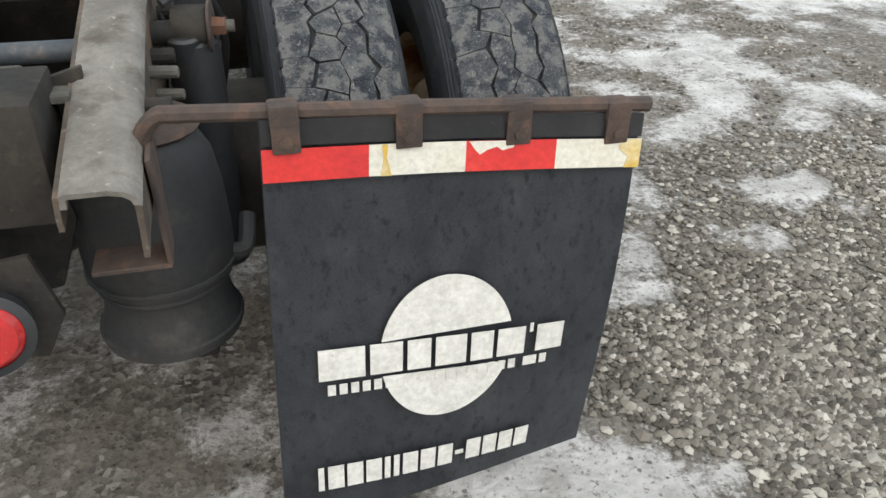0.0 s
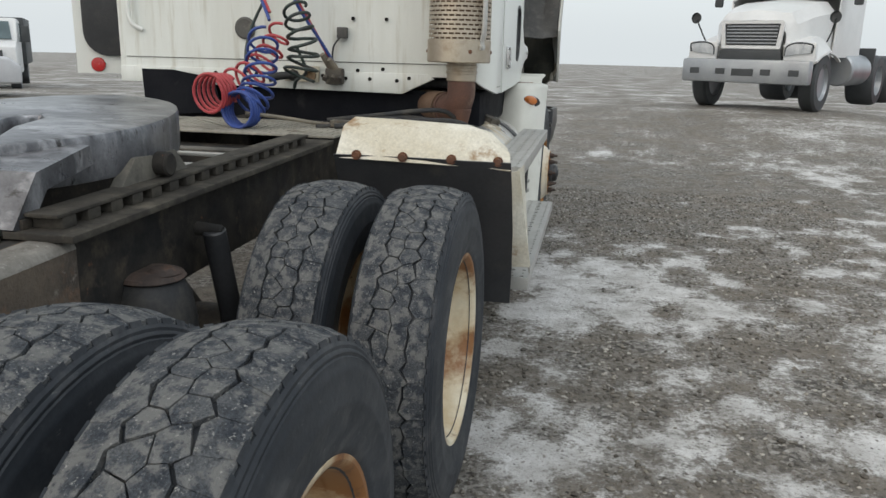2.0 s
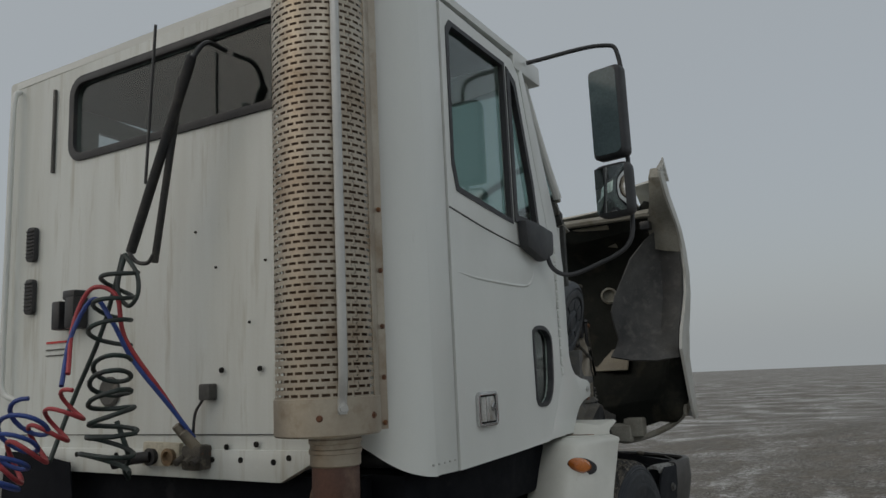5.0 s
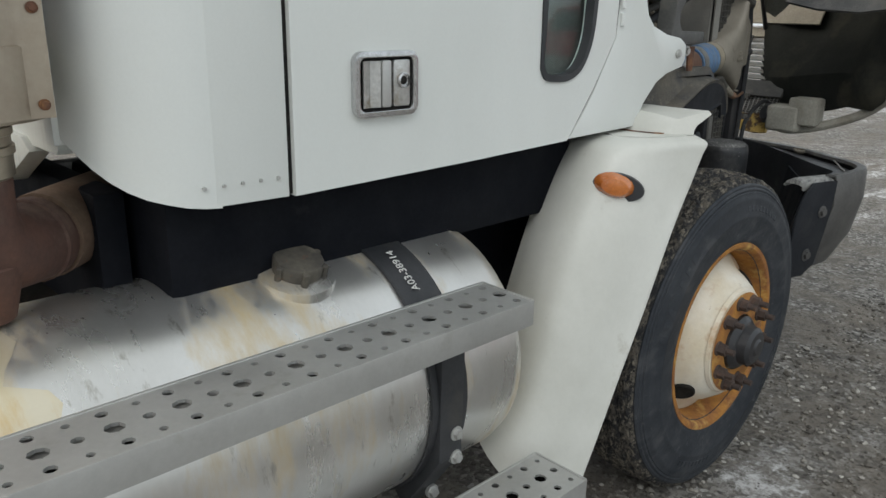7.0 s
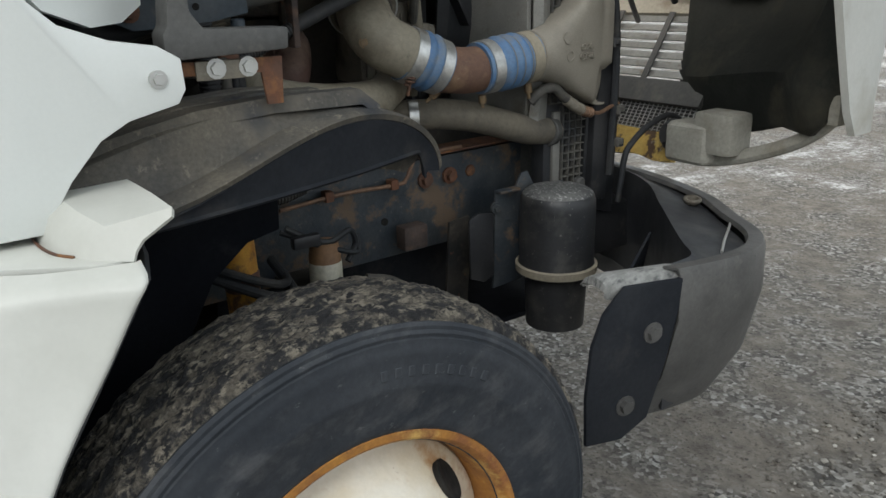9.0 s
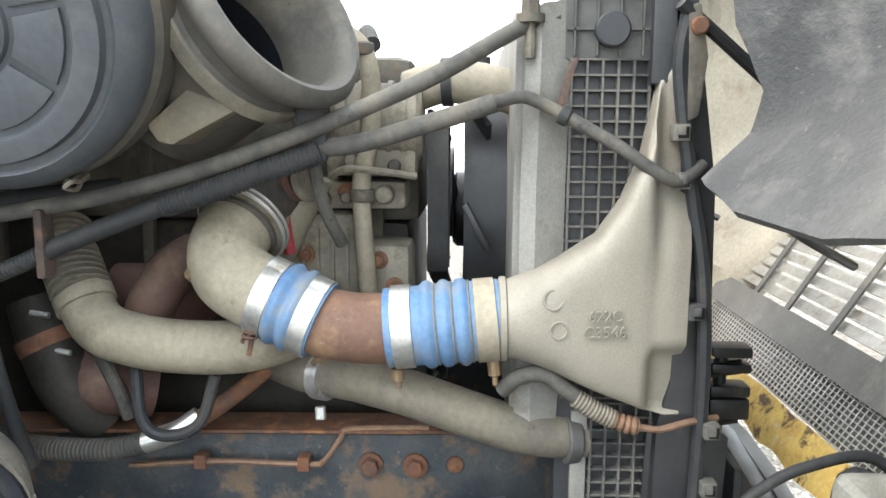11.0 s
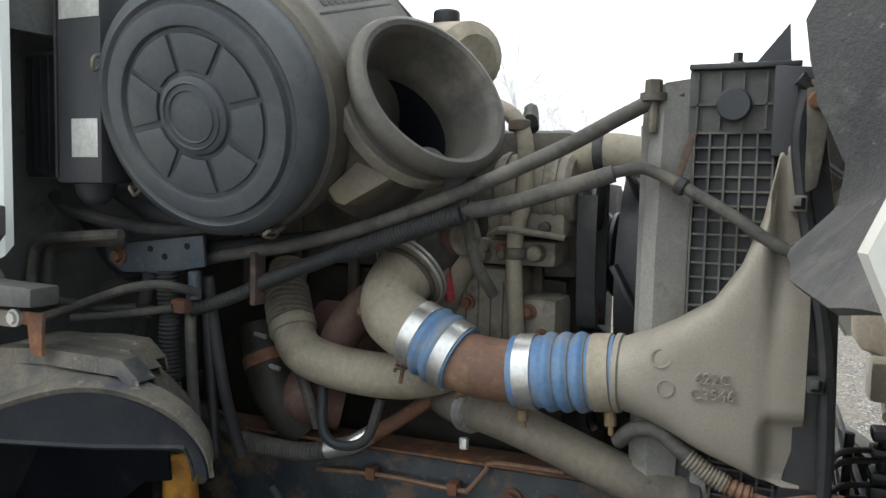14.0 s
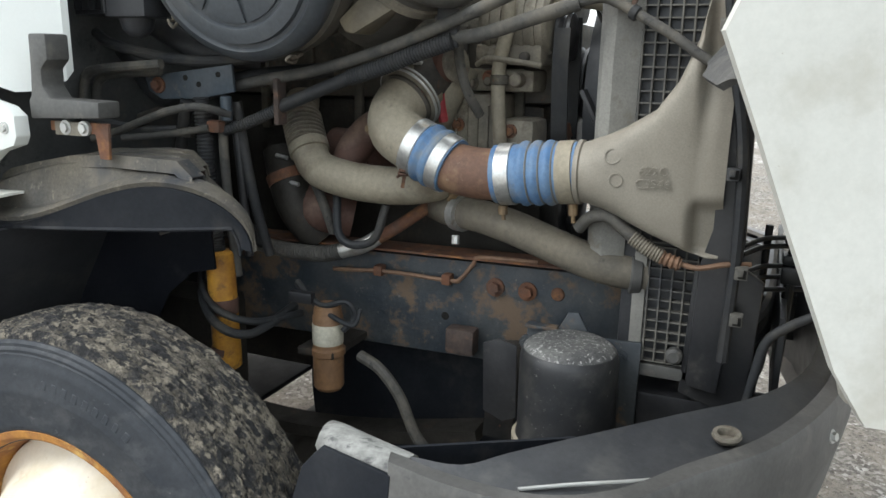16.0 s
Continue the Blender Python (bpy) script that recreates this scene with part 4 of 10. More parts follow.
# blurred maker's marks and size bars moulded into the steer sidewalls
b = bmesh.new()
rl = random.Random(9)
for a0, n_, r0, r1, w_ in ((20, 7, 0.412, 0.438, 4.2), (128, 9, 0.416, 0.434, 2.6), (200, 7, 0.412, 0.438, 4.2), (308, 9, 0.416, 0.434, 2.6)):
    for k in range(n_):
        q = box(0.1290, 0.1362, -0.5 * w_ * 0.0066, 0.5 * w_ * 0.0066 * rl.uniform(0.4, 0.9), r0, r1, 0.0015, seg=1)
        for v in q.verts:
            v.co.x -= 0.19 * max(0.0, v.co.z - 0.415)
        turned(q, pose(0, 0, 0, a0 + k * w_ * 1.35, 0, 0))
        join(b, q)
lettering = mesh_of(b, "tyre_side")

REAR = (0.715, 2.06)
for y in REAR:
    for s in (1, -1):
        wheel(s * 1.125, y, RR - 0.012, s, "rear", 17 * y)
        wheel(s * 0.80, y, RR - 0.012, s, "rear", 31 * y)
    part("rear_axle", cyl((-0.7, y, 0.515), (0.7, y, 0.515), 0.075, seg=20), "darkengine", truck)
    part("axle_housing", lathe([(0.07, -0.26), (0.16, -0.16), (0.21, 0), (0.16, 0.16), (0.07, 0.26)], (0.05, y, 0.52), (1, 0, 0), 24), "darkengine", truck)
    for s in (1, -1):
        part("brake_drum", cyl((s * 0.58, y, 0.515), (s * 0.70, y, 0.515), 0.20, seg=32, w=0.01), "darkengine", truck)

FY, FZ, FX = 5.86, RR + 0.008, 1.125
for s in (1, -1):
    hub = wheel(s * FX, FY, FZ, s, "front", 20)
    # convex disc with hand holes, hub cap and studs
    disc = lathe([(0.288, 0.02), (0.282, 0.04), (0.268, 0.05), (0.245, 0.065), (0.222, 0.105), (0.195, 0.142), (0.15, 0.16), (0.088, 0.162)], (0, 0, 0), (1, 0, 0), 60)
    part("wheel_disc", disc, "wheel_white", hub, "white painted disc stained by rust")
    part("hub_ring", lathe([(0.182, 0.150), (0.176, 0.162), (0.165, 0.166), (0.115, 0.168), (0.11, 0.15)], (0, 0, 0), (1, 0, 0), 40), "wheel_white", hub)
    part("hub_stain", lathe([(0.170, 0.1672), (0.168, 0.1685), (0.096, 0.1695), (0.094, 0.16)], (0, 0, 0), (1, 0, 0), 40), "rust_orange", hub)
    part("hub_cap", lathe([(0.094, 0.15), (0.092, 0.178), (0.080, 0.190), (0.076, 0.194), (0.068, 0.196), (0.064, 0.222), (0.052, 0.232), (0.030, 0.234), (0.024, 0.240), (0, 0.241)], (0, 0, 0), (1, 0, 0), 36), "blackmetal", hub, "oily black hub cap")
    for k in range(10):
        a = radians(36 * k + 8)
        p = Vector((0.162, 0.142 * math.cos(a), 0.142 * math.sin(a)))
        q = cyl(p, p + Vector((0.012, 0, 0)), 0.024, seg=16, w=0.002)
        cyl(p, p + Vector((0.036, 0, 0)), 0.0205, 0.019, seg=6, bm=q)
        cyl(p, p + Vector((0.062, 0, 0)), 0.0105, 0.0095, seg=10, bm=q)
        part("lug_nut", q, "hanger", hub, "rusted lug nut" if k == 0 else "")
    for k in range(2):
        a = radians(180 * k + 200)
        c, d2 = 0.236 * math.cos(a), 0.236 * math.sin(a)
        part("hand_hole", lathe([(0.042, -0.014), (0.042, 0.004), (0.037, 0.006), (0.033, 0.004), (0, 0.004)], (0.085, c, d2), (0.52, 0.85 * math.cos(a), 0.85 * math.sin(a)), 24), "groove", hub)
part("front_axle", box(-0.95, 0.95, FY - 0.05, FY + 0.05, 0.36, 0.46, 0.015), "darkengine", truck)

# ---- mud flap at the tail ----
def flap_x(u):
    return 0.632 + 0.612 * u


def flap_p(u, v, off=0.0):
    """A point of the hanging flap: u across, v from its top (0) to its hem (1); it sags to its outer side and bows."""
    zt = 0.910 - 0.058 * u
    zb = 0.105 - 0.02 * u
    y = 0.004 + 0.034 * u + 0.025 * u * max(v, 0) ** 1.6 - 0.03 * (1 - u) * v + 0.012 * math.sin(3 * u + 4 * v)
    x = flap_x(u) - 0.01 * u * v - 0.035 * (1 - u) * max(v, 0)
    return Vector((x, y - off, zt + (zb - zt) * v))


rows = [[flap_p(i / 24, j / 28) for i in range(25)] for j in range(29)]
b = skin(rows, thick=0.009)
flap = part("mud_flap", b, "flap", truck, "black rubber mud flap printed in white")


def decal(name, poly, mat, off=0.0075, label=""):
    off += 0.0055
    # prints lie proud of the rubber's face
    """A thin print on the flap; poly in its u, v."""
    b2 = bmesh.new()
    n = len(poly)
    top = [b2.verts.new(flap_p(u, v, off)) for u, v in poly]
    bot = [b2.verts.new(flap_p(u, v, off - 0.002)) for u, v in poly]
    b2.faces.new(top)
    for k in range(n):
        b2.faces.new([top[k], top[(k + 1) % n], bot[(k + 1) % n], bot[k]])
    return part(name, b2, mat, flap, label, flat=True)


def strip(u0, u1, v0, v1, n=10):
    """Outline of a band that follows the flap's bow."""
    return [(u0 + (u1 - u0) * k / n, v0) for k in range(n + 1)] + [(u1 + (u0 - u1) * k / n, v1) for k in range(n + 1)]


T0, T1 = 0.050, 0.114
for k, (u0, u1) in enumerate(((0.0, 0.253), (0.253, 0.503), (0.503, 0.752), (0.752, 1.0))):
    decal("reflective_tape", strip(u0, u1, T0, T1), "tapered" if k % 2 == 0 else "tapewhite", 0.008, "red reflective tape with torn edge" if k % 2 == 0 else "white reflective tape")
decal("tape_stain", [(0.94, T0), (1.0, T0), (1.0, T1), (0.955, T1), (0.965, 0.09), (0.935, 0.07)], "yellowstain", 0.0095, "yellow stain on tape")
decal("tape_stain", [(0.285, T0), (0.30, T0), (0.297, 0.075), (0.31, T1), (0.283, T1), (0.289, 0.08)], "yellowstain", 0.0095)
decal("tape_tear", [(0.51, T0), (0.64, T0), (0.63, 0.064), (0.60, 0.070), (0.585, 0.062), (0.56, 0.068), (0.54, 0.078), (0.525, 0.066)], "tapewhite", 0.0095)
# emblem: a disc cut by the name's band; the name and the number as plain bars
cu, cv, ru, rv = 0.478, 0.540, 0.196, 0.190


def cap(lo, hi):
    pts = []
    for k in range(29):
        a = radians(lo + (hi - lo) * k / 28)
        pts.append((cu + ru * math.cos(a), cv - rv * math.sin(a)))
    return pts


decal("emblem", cap(16, 168), "print", label="white half disc emblem")
decal("emblem", cap(196, 340), "print", label="white half disc emblem")


def skewbar(u0, u1, v0, v1, sl):
    return [(u0, v0 + sl * (u0 - cu)), (u1, v0 + sl * (u1 - cu)), (u1, v1 + sl * (u1 - cu)), (u0, v1 + sl * (u0 - cu))]


u = 0.112
for w_ in (0.142, 0.106, 0.082, 0.106, 0.082, 0.10, 0.024, 0.10):
    decal("name_bar", skewbar(u, u + w_ - 0.014, 0.507 if w_ > 0.03 else 0.500, 0.584 if w_ > 0.03 else 0.524, 0.012), "print", 0.0085, label="plain white bars of a printed name")
    u += w_
u = 0.135
for w_ in (0.03, 0.03, 0.03, 0.03, 0.03, 0.03, 0.03, 0.03, 0.045, 0.03, 0.03, 0.03, 0.03, 0.03, 0.03, 0.03, 0.045, 0.02, 0.03, 0.03):
    decal("name_bar", skewbar(u, u + 0.022, 0.598, 0.624, 0.012), "print", 0.0085)
    u += w_ * 1.08
u = 0.098
for w_ in (0.03, 0.06, 0.06, 0.06, 0.03, 0.03, 0.06, 0.06, 0.06, 0.04, 0.06, 0.06, 0.06, 0.06):
    hi_, lo_ = (0.835, 0.901) if w_ != 0.04 else (0.863, 0.875)
    decal("number_bar", skewbar(u, u + w_ - 0.013, hi_, lo_, 0.05), "print", 0.0085)
    u += w_ * 0.94
for k, uu in enumerate((0.055, 0.35, 0.64, 0.92)):
    # hinge straps over the hanger bar
    p = flap_p(uu, 0.0)
    b = box(p.x - 0.020, p.x + 0.020, p.y - 0.020, p.y - 0.014, p.z - 0.045, p.z + 0.022, 0.002)
    box(p.x - 0.021, p.x + 0.021, p.y - 0.021, p.y + 0.018, p.z - 0.006, p.z + 0.026, 0.005, b)
    bolt((p.x, p.y - 0.019, p.z - 0.026), (0, -1, 0), 0.010, 0.008, b)
    part("flap_hanger", b, "hanger", truck, "rusty strap bolted over the hanger bar" if k == 0 else "")
b = tube([(0.478, 0.02, 0.865), (0.479, 0.012, 0.90), (0.50, 0.006, 0.926), (0.53, 0.004, 0.928), (0.66, 0.010, 0.918), (0.95, 0.024, 0.896), (1.255, 0.040, 0.868)], 0.0125, 8)
part("hanger_bar", b, "hanger", truck, "rusted steel mud flap hanger bar")
part("hanger_strip", skin([[flap_p(i / 12, -0.005, 0.011) for i in range(13)], [flap_p(i / 12, 0.045, 0.011) for i in range(13)]], thick=0.004), "blackmetal", truck)

# ---- air spring and tail brackets ----
for yy in (0.22, 1.58):
    for s in (1, -1):
        b = lathe([(0, 0.85), (0.05, 0.85), (0.088, 0.825), (0.112, 0.78), (0.122, 0.72), (0.127, 0.64), (0.126, 0.575), (0.112, 0.553), (0.107, 0.538), (0.112, 0.50), (0.126, 0.455), (0.124, 0.44), (0, 0.435)], (s * 0.445, yy, 0), (0, 0, 1), 36)
        bag = part("air_spring", b, "rubber", truck, "dusty black rubber air spring")
        for r, z in ((0.127, 0.582), (0.1155, 0.555), (0.126, 0.458)):
            part("bead_ring", lathe([(r - 0.004, z - 0.006), (r + 0.002, z - 0.003), (r + 0.002, z + 0.003), (r - 0.004, z + 0.006)], (s * 0.445, yy, 0), (0, 0, 1), 40), "rubber", bag)
        part("bead_plate", lathe([(0.0, 0.852), (0.06, 0.852), (0.088, 0.842), (0.094, 0.832), (0.090, 0.828)], (s * 0.452, yy, 0), (0, 0, 1), 32), "hanger", bag, "rusted steel bead plate")
        part("spring_hose", tube([(s * 0.53, yy - 0.02, 0.60), (s * 0.585, yy - 0.01, 0.585), (s * 0.60, yy + 0.05, 0.62)], 0.016, 10), "rubber", bag)
        part("spring_cap", cyl((s * 0.485, yy, 0.84), (s * 0.485, yy, 0.86), 0.055, 0.035, w=0.008), "hanger", truck)
        part("spring_arm", box(*sorted((s * 0.40, s * 0.52)), yy - 0.06, yy + 0.5, 0.39, 0.435, 0.01), "frame", truck)
b = plate([(-0.04, 0.885), (0.07, 0.90), (0.06, 0.84), (0.06, 0.70), (-0.005, 0.70), (-0.02, 0.80)], 'x', 0.480, 0.488, w=0.003)
box(0.375, 0.486, -0.005, 0.062, 0.695, 0.704, 0.003, b)
part("tail_bracket", b, "hanger", truck, "rusted angle bracket under the rail end")
for yy in (0.42, 1.8):
    for s in (1, -1):
        part("shock_absorber", cyl((s * 0.54, yy + 0.12, 0.45), (s * 0.53, yy, 0.92), 0.035, seg=16, w=0.005), "black", truck)
        part("shock_mount", cyl((s * 0.47, yy, 0.92), (s * 0.56, yy, 0.92), 0.022, 0.016, seg=14, w=0.006), "frame", truck, "grease-caked shock absorber mount")
# shock eye on its stud beside the tail rail
eye = part("shock_eye", lathe([(0.018, -0.03), (0.036, -0.03), (0.038, -0.026), (0.038, 0.026), (0.036, 0.03), (0.018, 0.03)], (0.545, 0.435, 0.925), (1, -0.12, 0), 28), "slide", truck, "dusty rubber-bushed shock absorber eye")
part("eye_washer", lathe([(0.02, 0), (0.047, 0.0), (0.047, 0.005), (0.02, 0.006)], (0.577, 0.431, 0.925), (1, -0.12, 0), 28), "hanger", eye)
part("eye_nut", cyl((0.580, 0.431, 0.925), (0.606, 0.428, 0.925), 0.019, 0.017, seg=6, w=0.002), "rust", eye, "rusted stud nut")
part("eye_stud", cyl((0.475, 0.443, 0.925), (0.62, 0.426, 0.925), 0.011, seg=12), "frame_top", eye)
part("shock_cover", cyl((0.55, 0.46, 0.42), (0.548, 0.437, 0.905), 0.046, 0.043, seg=24, w=0.006), "black", truck, "black shock absorber tube")
for y, z in ((0.50, 0.985), (0.53, 0.965), (0.27, 0.90), (0.33, 0.84)):
    part("web_stud", cyl((0.475, y, z), (0.522, y - 0.006, z), 0.011, 0.010, seg=10, w=0.002), "frame_top", truck, "sand-caked stud through the rail")
part("shock_stay", plate([(0.52, 0.93), (0.60, 0.90), (0.66, 0.72), (0.60, 0.70), (0.55, 0.80)], 'x', 0.484, 0.492, w=0.003), "black", truck, "black stay plate behind the shock absorber")
part("brake_hose", tube([(0.50, 0.42, 0.97), (0.54, 0.45, 0.985), (0.58, 0.50, 0.96), (0.60, 0.56, 0.86), (0.58, 0.60, 0.74)], 0.009, 8), "rubber", truck)
part("tail_light", lathe([(0, 0.0), (0.05, 0.0), (0.062, 0.006), (0.064, 0.03), (0.05, 0.034)], (0.236, -0.05, 0.665), (0.2, -1, 0.1), 28), "black", truck, "round tail light in a rubber ring")
part("tail_lens", lathe([(0.052, 0.03), (0.04, 0.042), (0, 0.046)], (0.236, -0.05, 0.665), (0.2, -1, 0.1), 28), "redlens", truck, "round red tail light lens")
part("tail_panel", plate([(0.18, 0.58), (0.30, 0.60), (0.345, 0.72), (0.33, 0.80), (0.40, 0.84), (0.40, 0.96), (0.30, 0.93), (-0.30, 0.93), (-0.40, 0.96), (-0.40, 0.84), (-0.33, 0.80), (-0.345, 0.72), (-0.30, 0.60), (-0.18, 0.58), (-0.12, 0.72), (0.12, 0.72)], 'y', 0.135, 0.150, w=0.004), "frame", truck, "dirty steel tail cross plate")
part("panel_flange", box(-0.385, 0.385, 0.09, 0.148, 0.922, 0.934, 0.004), "frame_top", truck)
part("tail_tube", cyl((-0.40, 0.40, 0.905), (0.40, 0.40, 0.905), 0.019, seg=18), "bluegrey", truck, "blue-grey cross tube between the rails")
part("light_bracket", plate([(0.17, 0.74), (0.31, 0.76), (0.335, 0.66), (0.30, 0.59), (0.17, 0.60)], 'y', -0.035, -0.022, w=0.004), "frame", truck, "dark steel tail light bracket")
part("light_arm", box(0.20, 0.23, -0.03, 0.14, 0.70, 0.735, 0.006), "frame", truck)

# ---- quarter fender ahead of the drive wheels ----
b = skin([[(0.665, 2.515, 1.052), (0.672, 2.60, 1.165), (0.70, 2.66, 1.195)], [(0.90, 2.515, 1.048), (0.90, 2.60, 1.165), (0.90, 2.67, 1.19)], [(1.15, 2.515, 1.043), (1.15, 2.60, 1.155), (1.15, 2.67, 1.18)], [(1.27, 2.515, 1.04), (1.25, 2.60, 1.135), (1.24, 2.67, 1.155)], [(1.335, 2.515, 1.035), (1.32, 2.60, 1.085), (1.30, 2.67, 1.10)]], thick=0.005)
qf = part("quarter_fender", b, "white_dirty", truck, "cream steel quarter fender speckled with rust")
for x in (0.750, 0.929, 1.114, 1.287):
    part("fender_bolt", bolt((x, 2.512, 1.066), (0, -1, 0), 0.013, 0.010), "rust", qf)
part("fender_skirt", skin([[(x, 2.520 + 0.012 * math.sin(9 * x), 1.065), (x + 0.004, 2.57, 0.93), (x + 0.006, 2.635, 0.78), (x + 0.004, 2.68 + 0.01 * math.sin(7 * x), 0.62), (x, 2.70, 0.47)] for x in (0.66, 0.83, 1.0, 1.17, 1.335)], thick=0.006), "black", truck, "black rubber skirt hanging from the fender")

# ---- fuel tank, straps and steps ----
TX, TZ, TR = 0.90, 0.735, 0.315
b = lathe([(0, 2.80), (0.20, 2.80), (0.27, 2.805), (0.305, 2.825), (TR, 2.86), (TR, 4.82), (0.305, 4.855), (0.28, 4.878), (0.265, 4.882), (0.26, 4.872), (0.15, 4.868), (0, 4.868)], (TX, 0, TZ), (0, 1, 0), 72)
tank = part("fuel_tank", b, "alu", truck, "cylindrical aluminium fuel tank with yellow diesel stains")
for y in (3.56, 4.60):
    b = lathe([(TR + 0.001, -0.055), (TR + 0.007, -0.053), (TR + 0.007, 0.053), (TR + 0.001, 0.055)], (TX, y, TZ), (0, 1, 0), 72)
    part("tank_strap", b, "black", truck, "black rubber-lined tank strap")
    part("tank_bracket", plate([(1.10, 0.42), (1.225, 0.60), (1.23, 0.93), (1.18, 0.93), (1.19, 0.62), (1.07, 0.46)], 'y', y - 0.035, y + 0.035, w=0.004), "black", truck)
    for z in (0.60, 0.66, 0.47):
        part("bracket_bolt", bolt((1.225 if z > 0.5 else 1.15, y + 0.015, z), (1, 0, 0), 0.012, 0.014), "galv", truck)
cb = lathe([(0.085, -0.012), (0.08, 0.006), (0.052, 0.012), (0.05, 0.03)], (1.0, 4.36, TZ + 0.300), (0.32, 0, 0.95), 32)
part("filler_neck", cb, "alu", truck, "raised filler collar")
cb = lathe([(0.052, 0.008), (0.054, 0.036), (0.05, 0.043), (0.03, 0.045), (0, 0.042)], (1.0, 4.36, TZ + 0.300), (0.32, 0, 0.95), 32)
cap_ob = part("filler_cap", cb, "engine", truck, "grey ribbed fuel cap")
axd, axu, axv = axis_frame((0.32, 0, 0.95))
for k in range(6):
    a = radians(60 * k)
    q = Vector((1.0, 4.36, TZ + 0.300)) + axd * 0.024 + (axu * math.cos(a) + axv * math.sin(a)) * 0.055
    part("cap_rib", cyl(q - axd * 0.016, q + axd * 0.016, 0.008, seg=8, w=0.002), "engine", cap_ob)


def step(y0, y1, x0, x1, z, name_label):
    """A grip plate with rows of punched holes, on a folded channel."""
    bm2 = bmesh.new()
    nx, ny = 3, int(round((y1 - y0) / 0.052))
    dx, dy = (x1 - x0) / nx, (y1 - y0) / ny
    for i in range(nx):
        for j in range(ny):
            cx, cy = x0 + (i + 0.5) * dx, y0 + (j + 0.5) * dy
            big = (i == 1 and j % 2 == 0)
            r = 0.016 if big else (0.007 if (i + j) % 2 else 0.010)
            ring = [bm2.verts.new((cx + r * math.cos(math.pi / 4 * k), cy + r * math.sin(math.pi / 4 * k), z)) for k in range(8)]
            low = [bm2.verts.new((v.co.x, v.co.y, z - 0.006)) for v in ring]
            rim = [bm2.verts.new((cx + dx / 2 * sx, cy + dy / 2 * sy, z)) for sx, sy in ((1, 0), (1, 1), (0, 1), (-1, 1), (-1, 0), (-1, -1), (0, -1), (1, -1))]
            for k in range(8):
                k2 = (k + 1) % 8
                bm2.faces.new([rim[k], rim[k2], ring[k2], ring[k]])
                bm2.faces.new([ring[k], ring[k2], low[k2], low[k]])
    bmesh.ops.remove_doubles(bm2, verts=bm2.verts, dist=0.0005)
    st = part("step", bm2, "galv", truck, name_label, flat=True)
    b3 = box(x1 - 0.003, x1 + 0.003, y0, y1, z - 0.055, z + 0.002, 0.001)
    box(x0 - 0.003, x0 + 0.003, y0, y1, z - 0.055, z + 0.002, 0.001, b3)
    box(x0, x1, y1 - 0.003, y1 + 0.003, z - 0.055, z + 0.002, 0.001, b3)
    box(x0, x1, y0 - 0.003, y0 + 0.003, z - 0.055, z + 0.002, 0.001, b3)
    part("step_channel", b3, "galv", st)
    part("step_void", box(x0 + 0.01, x1 - 0.01, y0 + 0.01, y1 - 0.01, z - 0.050, z - 0.046, 0), "groove", st)
    return st


step(3.02, 4.74, 1.175, 1.325, 0.975, "punched aluminium step along the tank")
step(3.05, 4.92, 1.215, 1.375, 0.475, "punched aluminium lower step")
part("step_end_plate", plate([(1.18, 0.95), (1.335, 0.985), (1.40, 0.58), (1.31, 0.575), (1.23, 0.85)], 'y', 2.86, 2.868, w=0.002), "white_dirty", truck, "white painted step end bracket")
part("step_hanger", skin([[(1.33, 2.87, 0.985), (1.395, 2.87, 0.585)], [(1.338, 3.03, 0.985), (1.385, 3.05, 0.50)]], thick=0.004), "white_dirty", truck)

rt_ = random.Random(12)
rows = []
for k in range(25):
    a = radians(-20 + 125 * k / 24)
    w0 = 0.20 + 0.07 * noise.noise(Vector((k * 0.35, 2.0, 0))) + 0.05 * noise.noise(Vector((k * 1.3, 5.0, 0)))
    rows.append([(TX + (TR + 0.0007) * math.cos(a), 3.618 + w0 * f, TZ + (TR + 0.0007) * math.sin(a)) for f in (0, 0.33, 0.66, 1)])
part("diesel_stain", skin(rows), "diesel", tank, "yellow diesel stain down the tank")
# near-black sheet added to fill the gap behind the tank with dark
part("inner_splash_sheet", box(0.775, 0.785, 4.90, 5.48, 0.32, 1.22, 0.003), "void", truck, "near-black sheet added inside the fender")

# ---- exhaust stack ----
SX, SY, SR = 0.905, 3.79, 0.158
part("muffler", lathe([(0, 1.45), (0.125, 1.45), (0.132, 1.5), (0.132, 3.3), (0.1, 3.4), (0, 3.4)], (SX, SY, 0), (0, 0, 1), 36), "muffler", truck, "rust-brown muffler behind its shield")
bm2 = bmesh.new()
cols, rws = 20, 80
z0, z1 = 1.505, 3.25
pitch = 240 / cols


def sp(a, z):
    return bm2.verts.new((SX + SR * math.cos(a), SY + SR * math.sin(a), z))


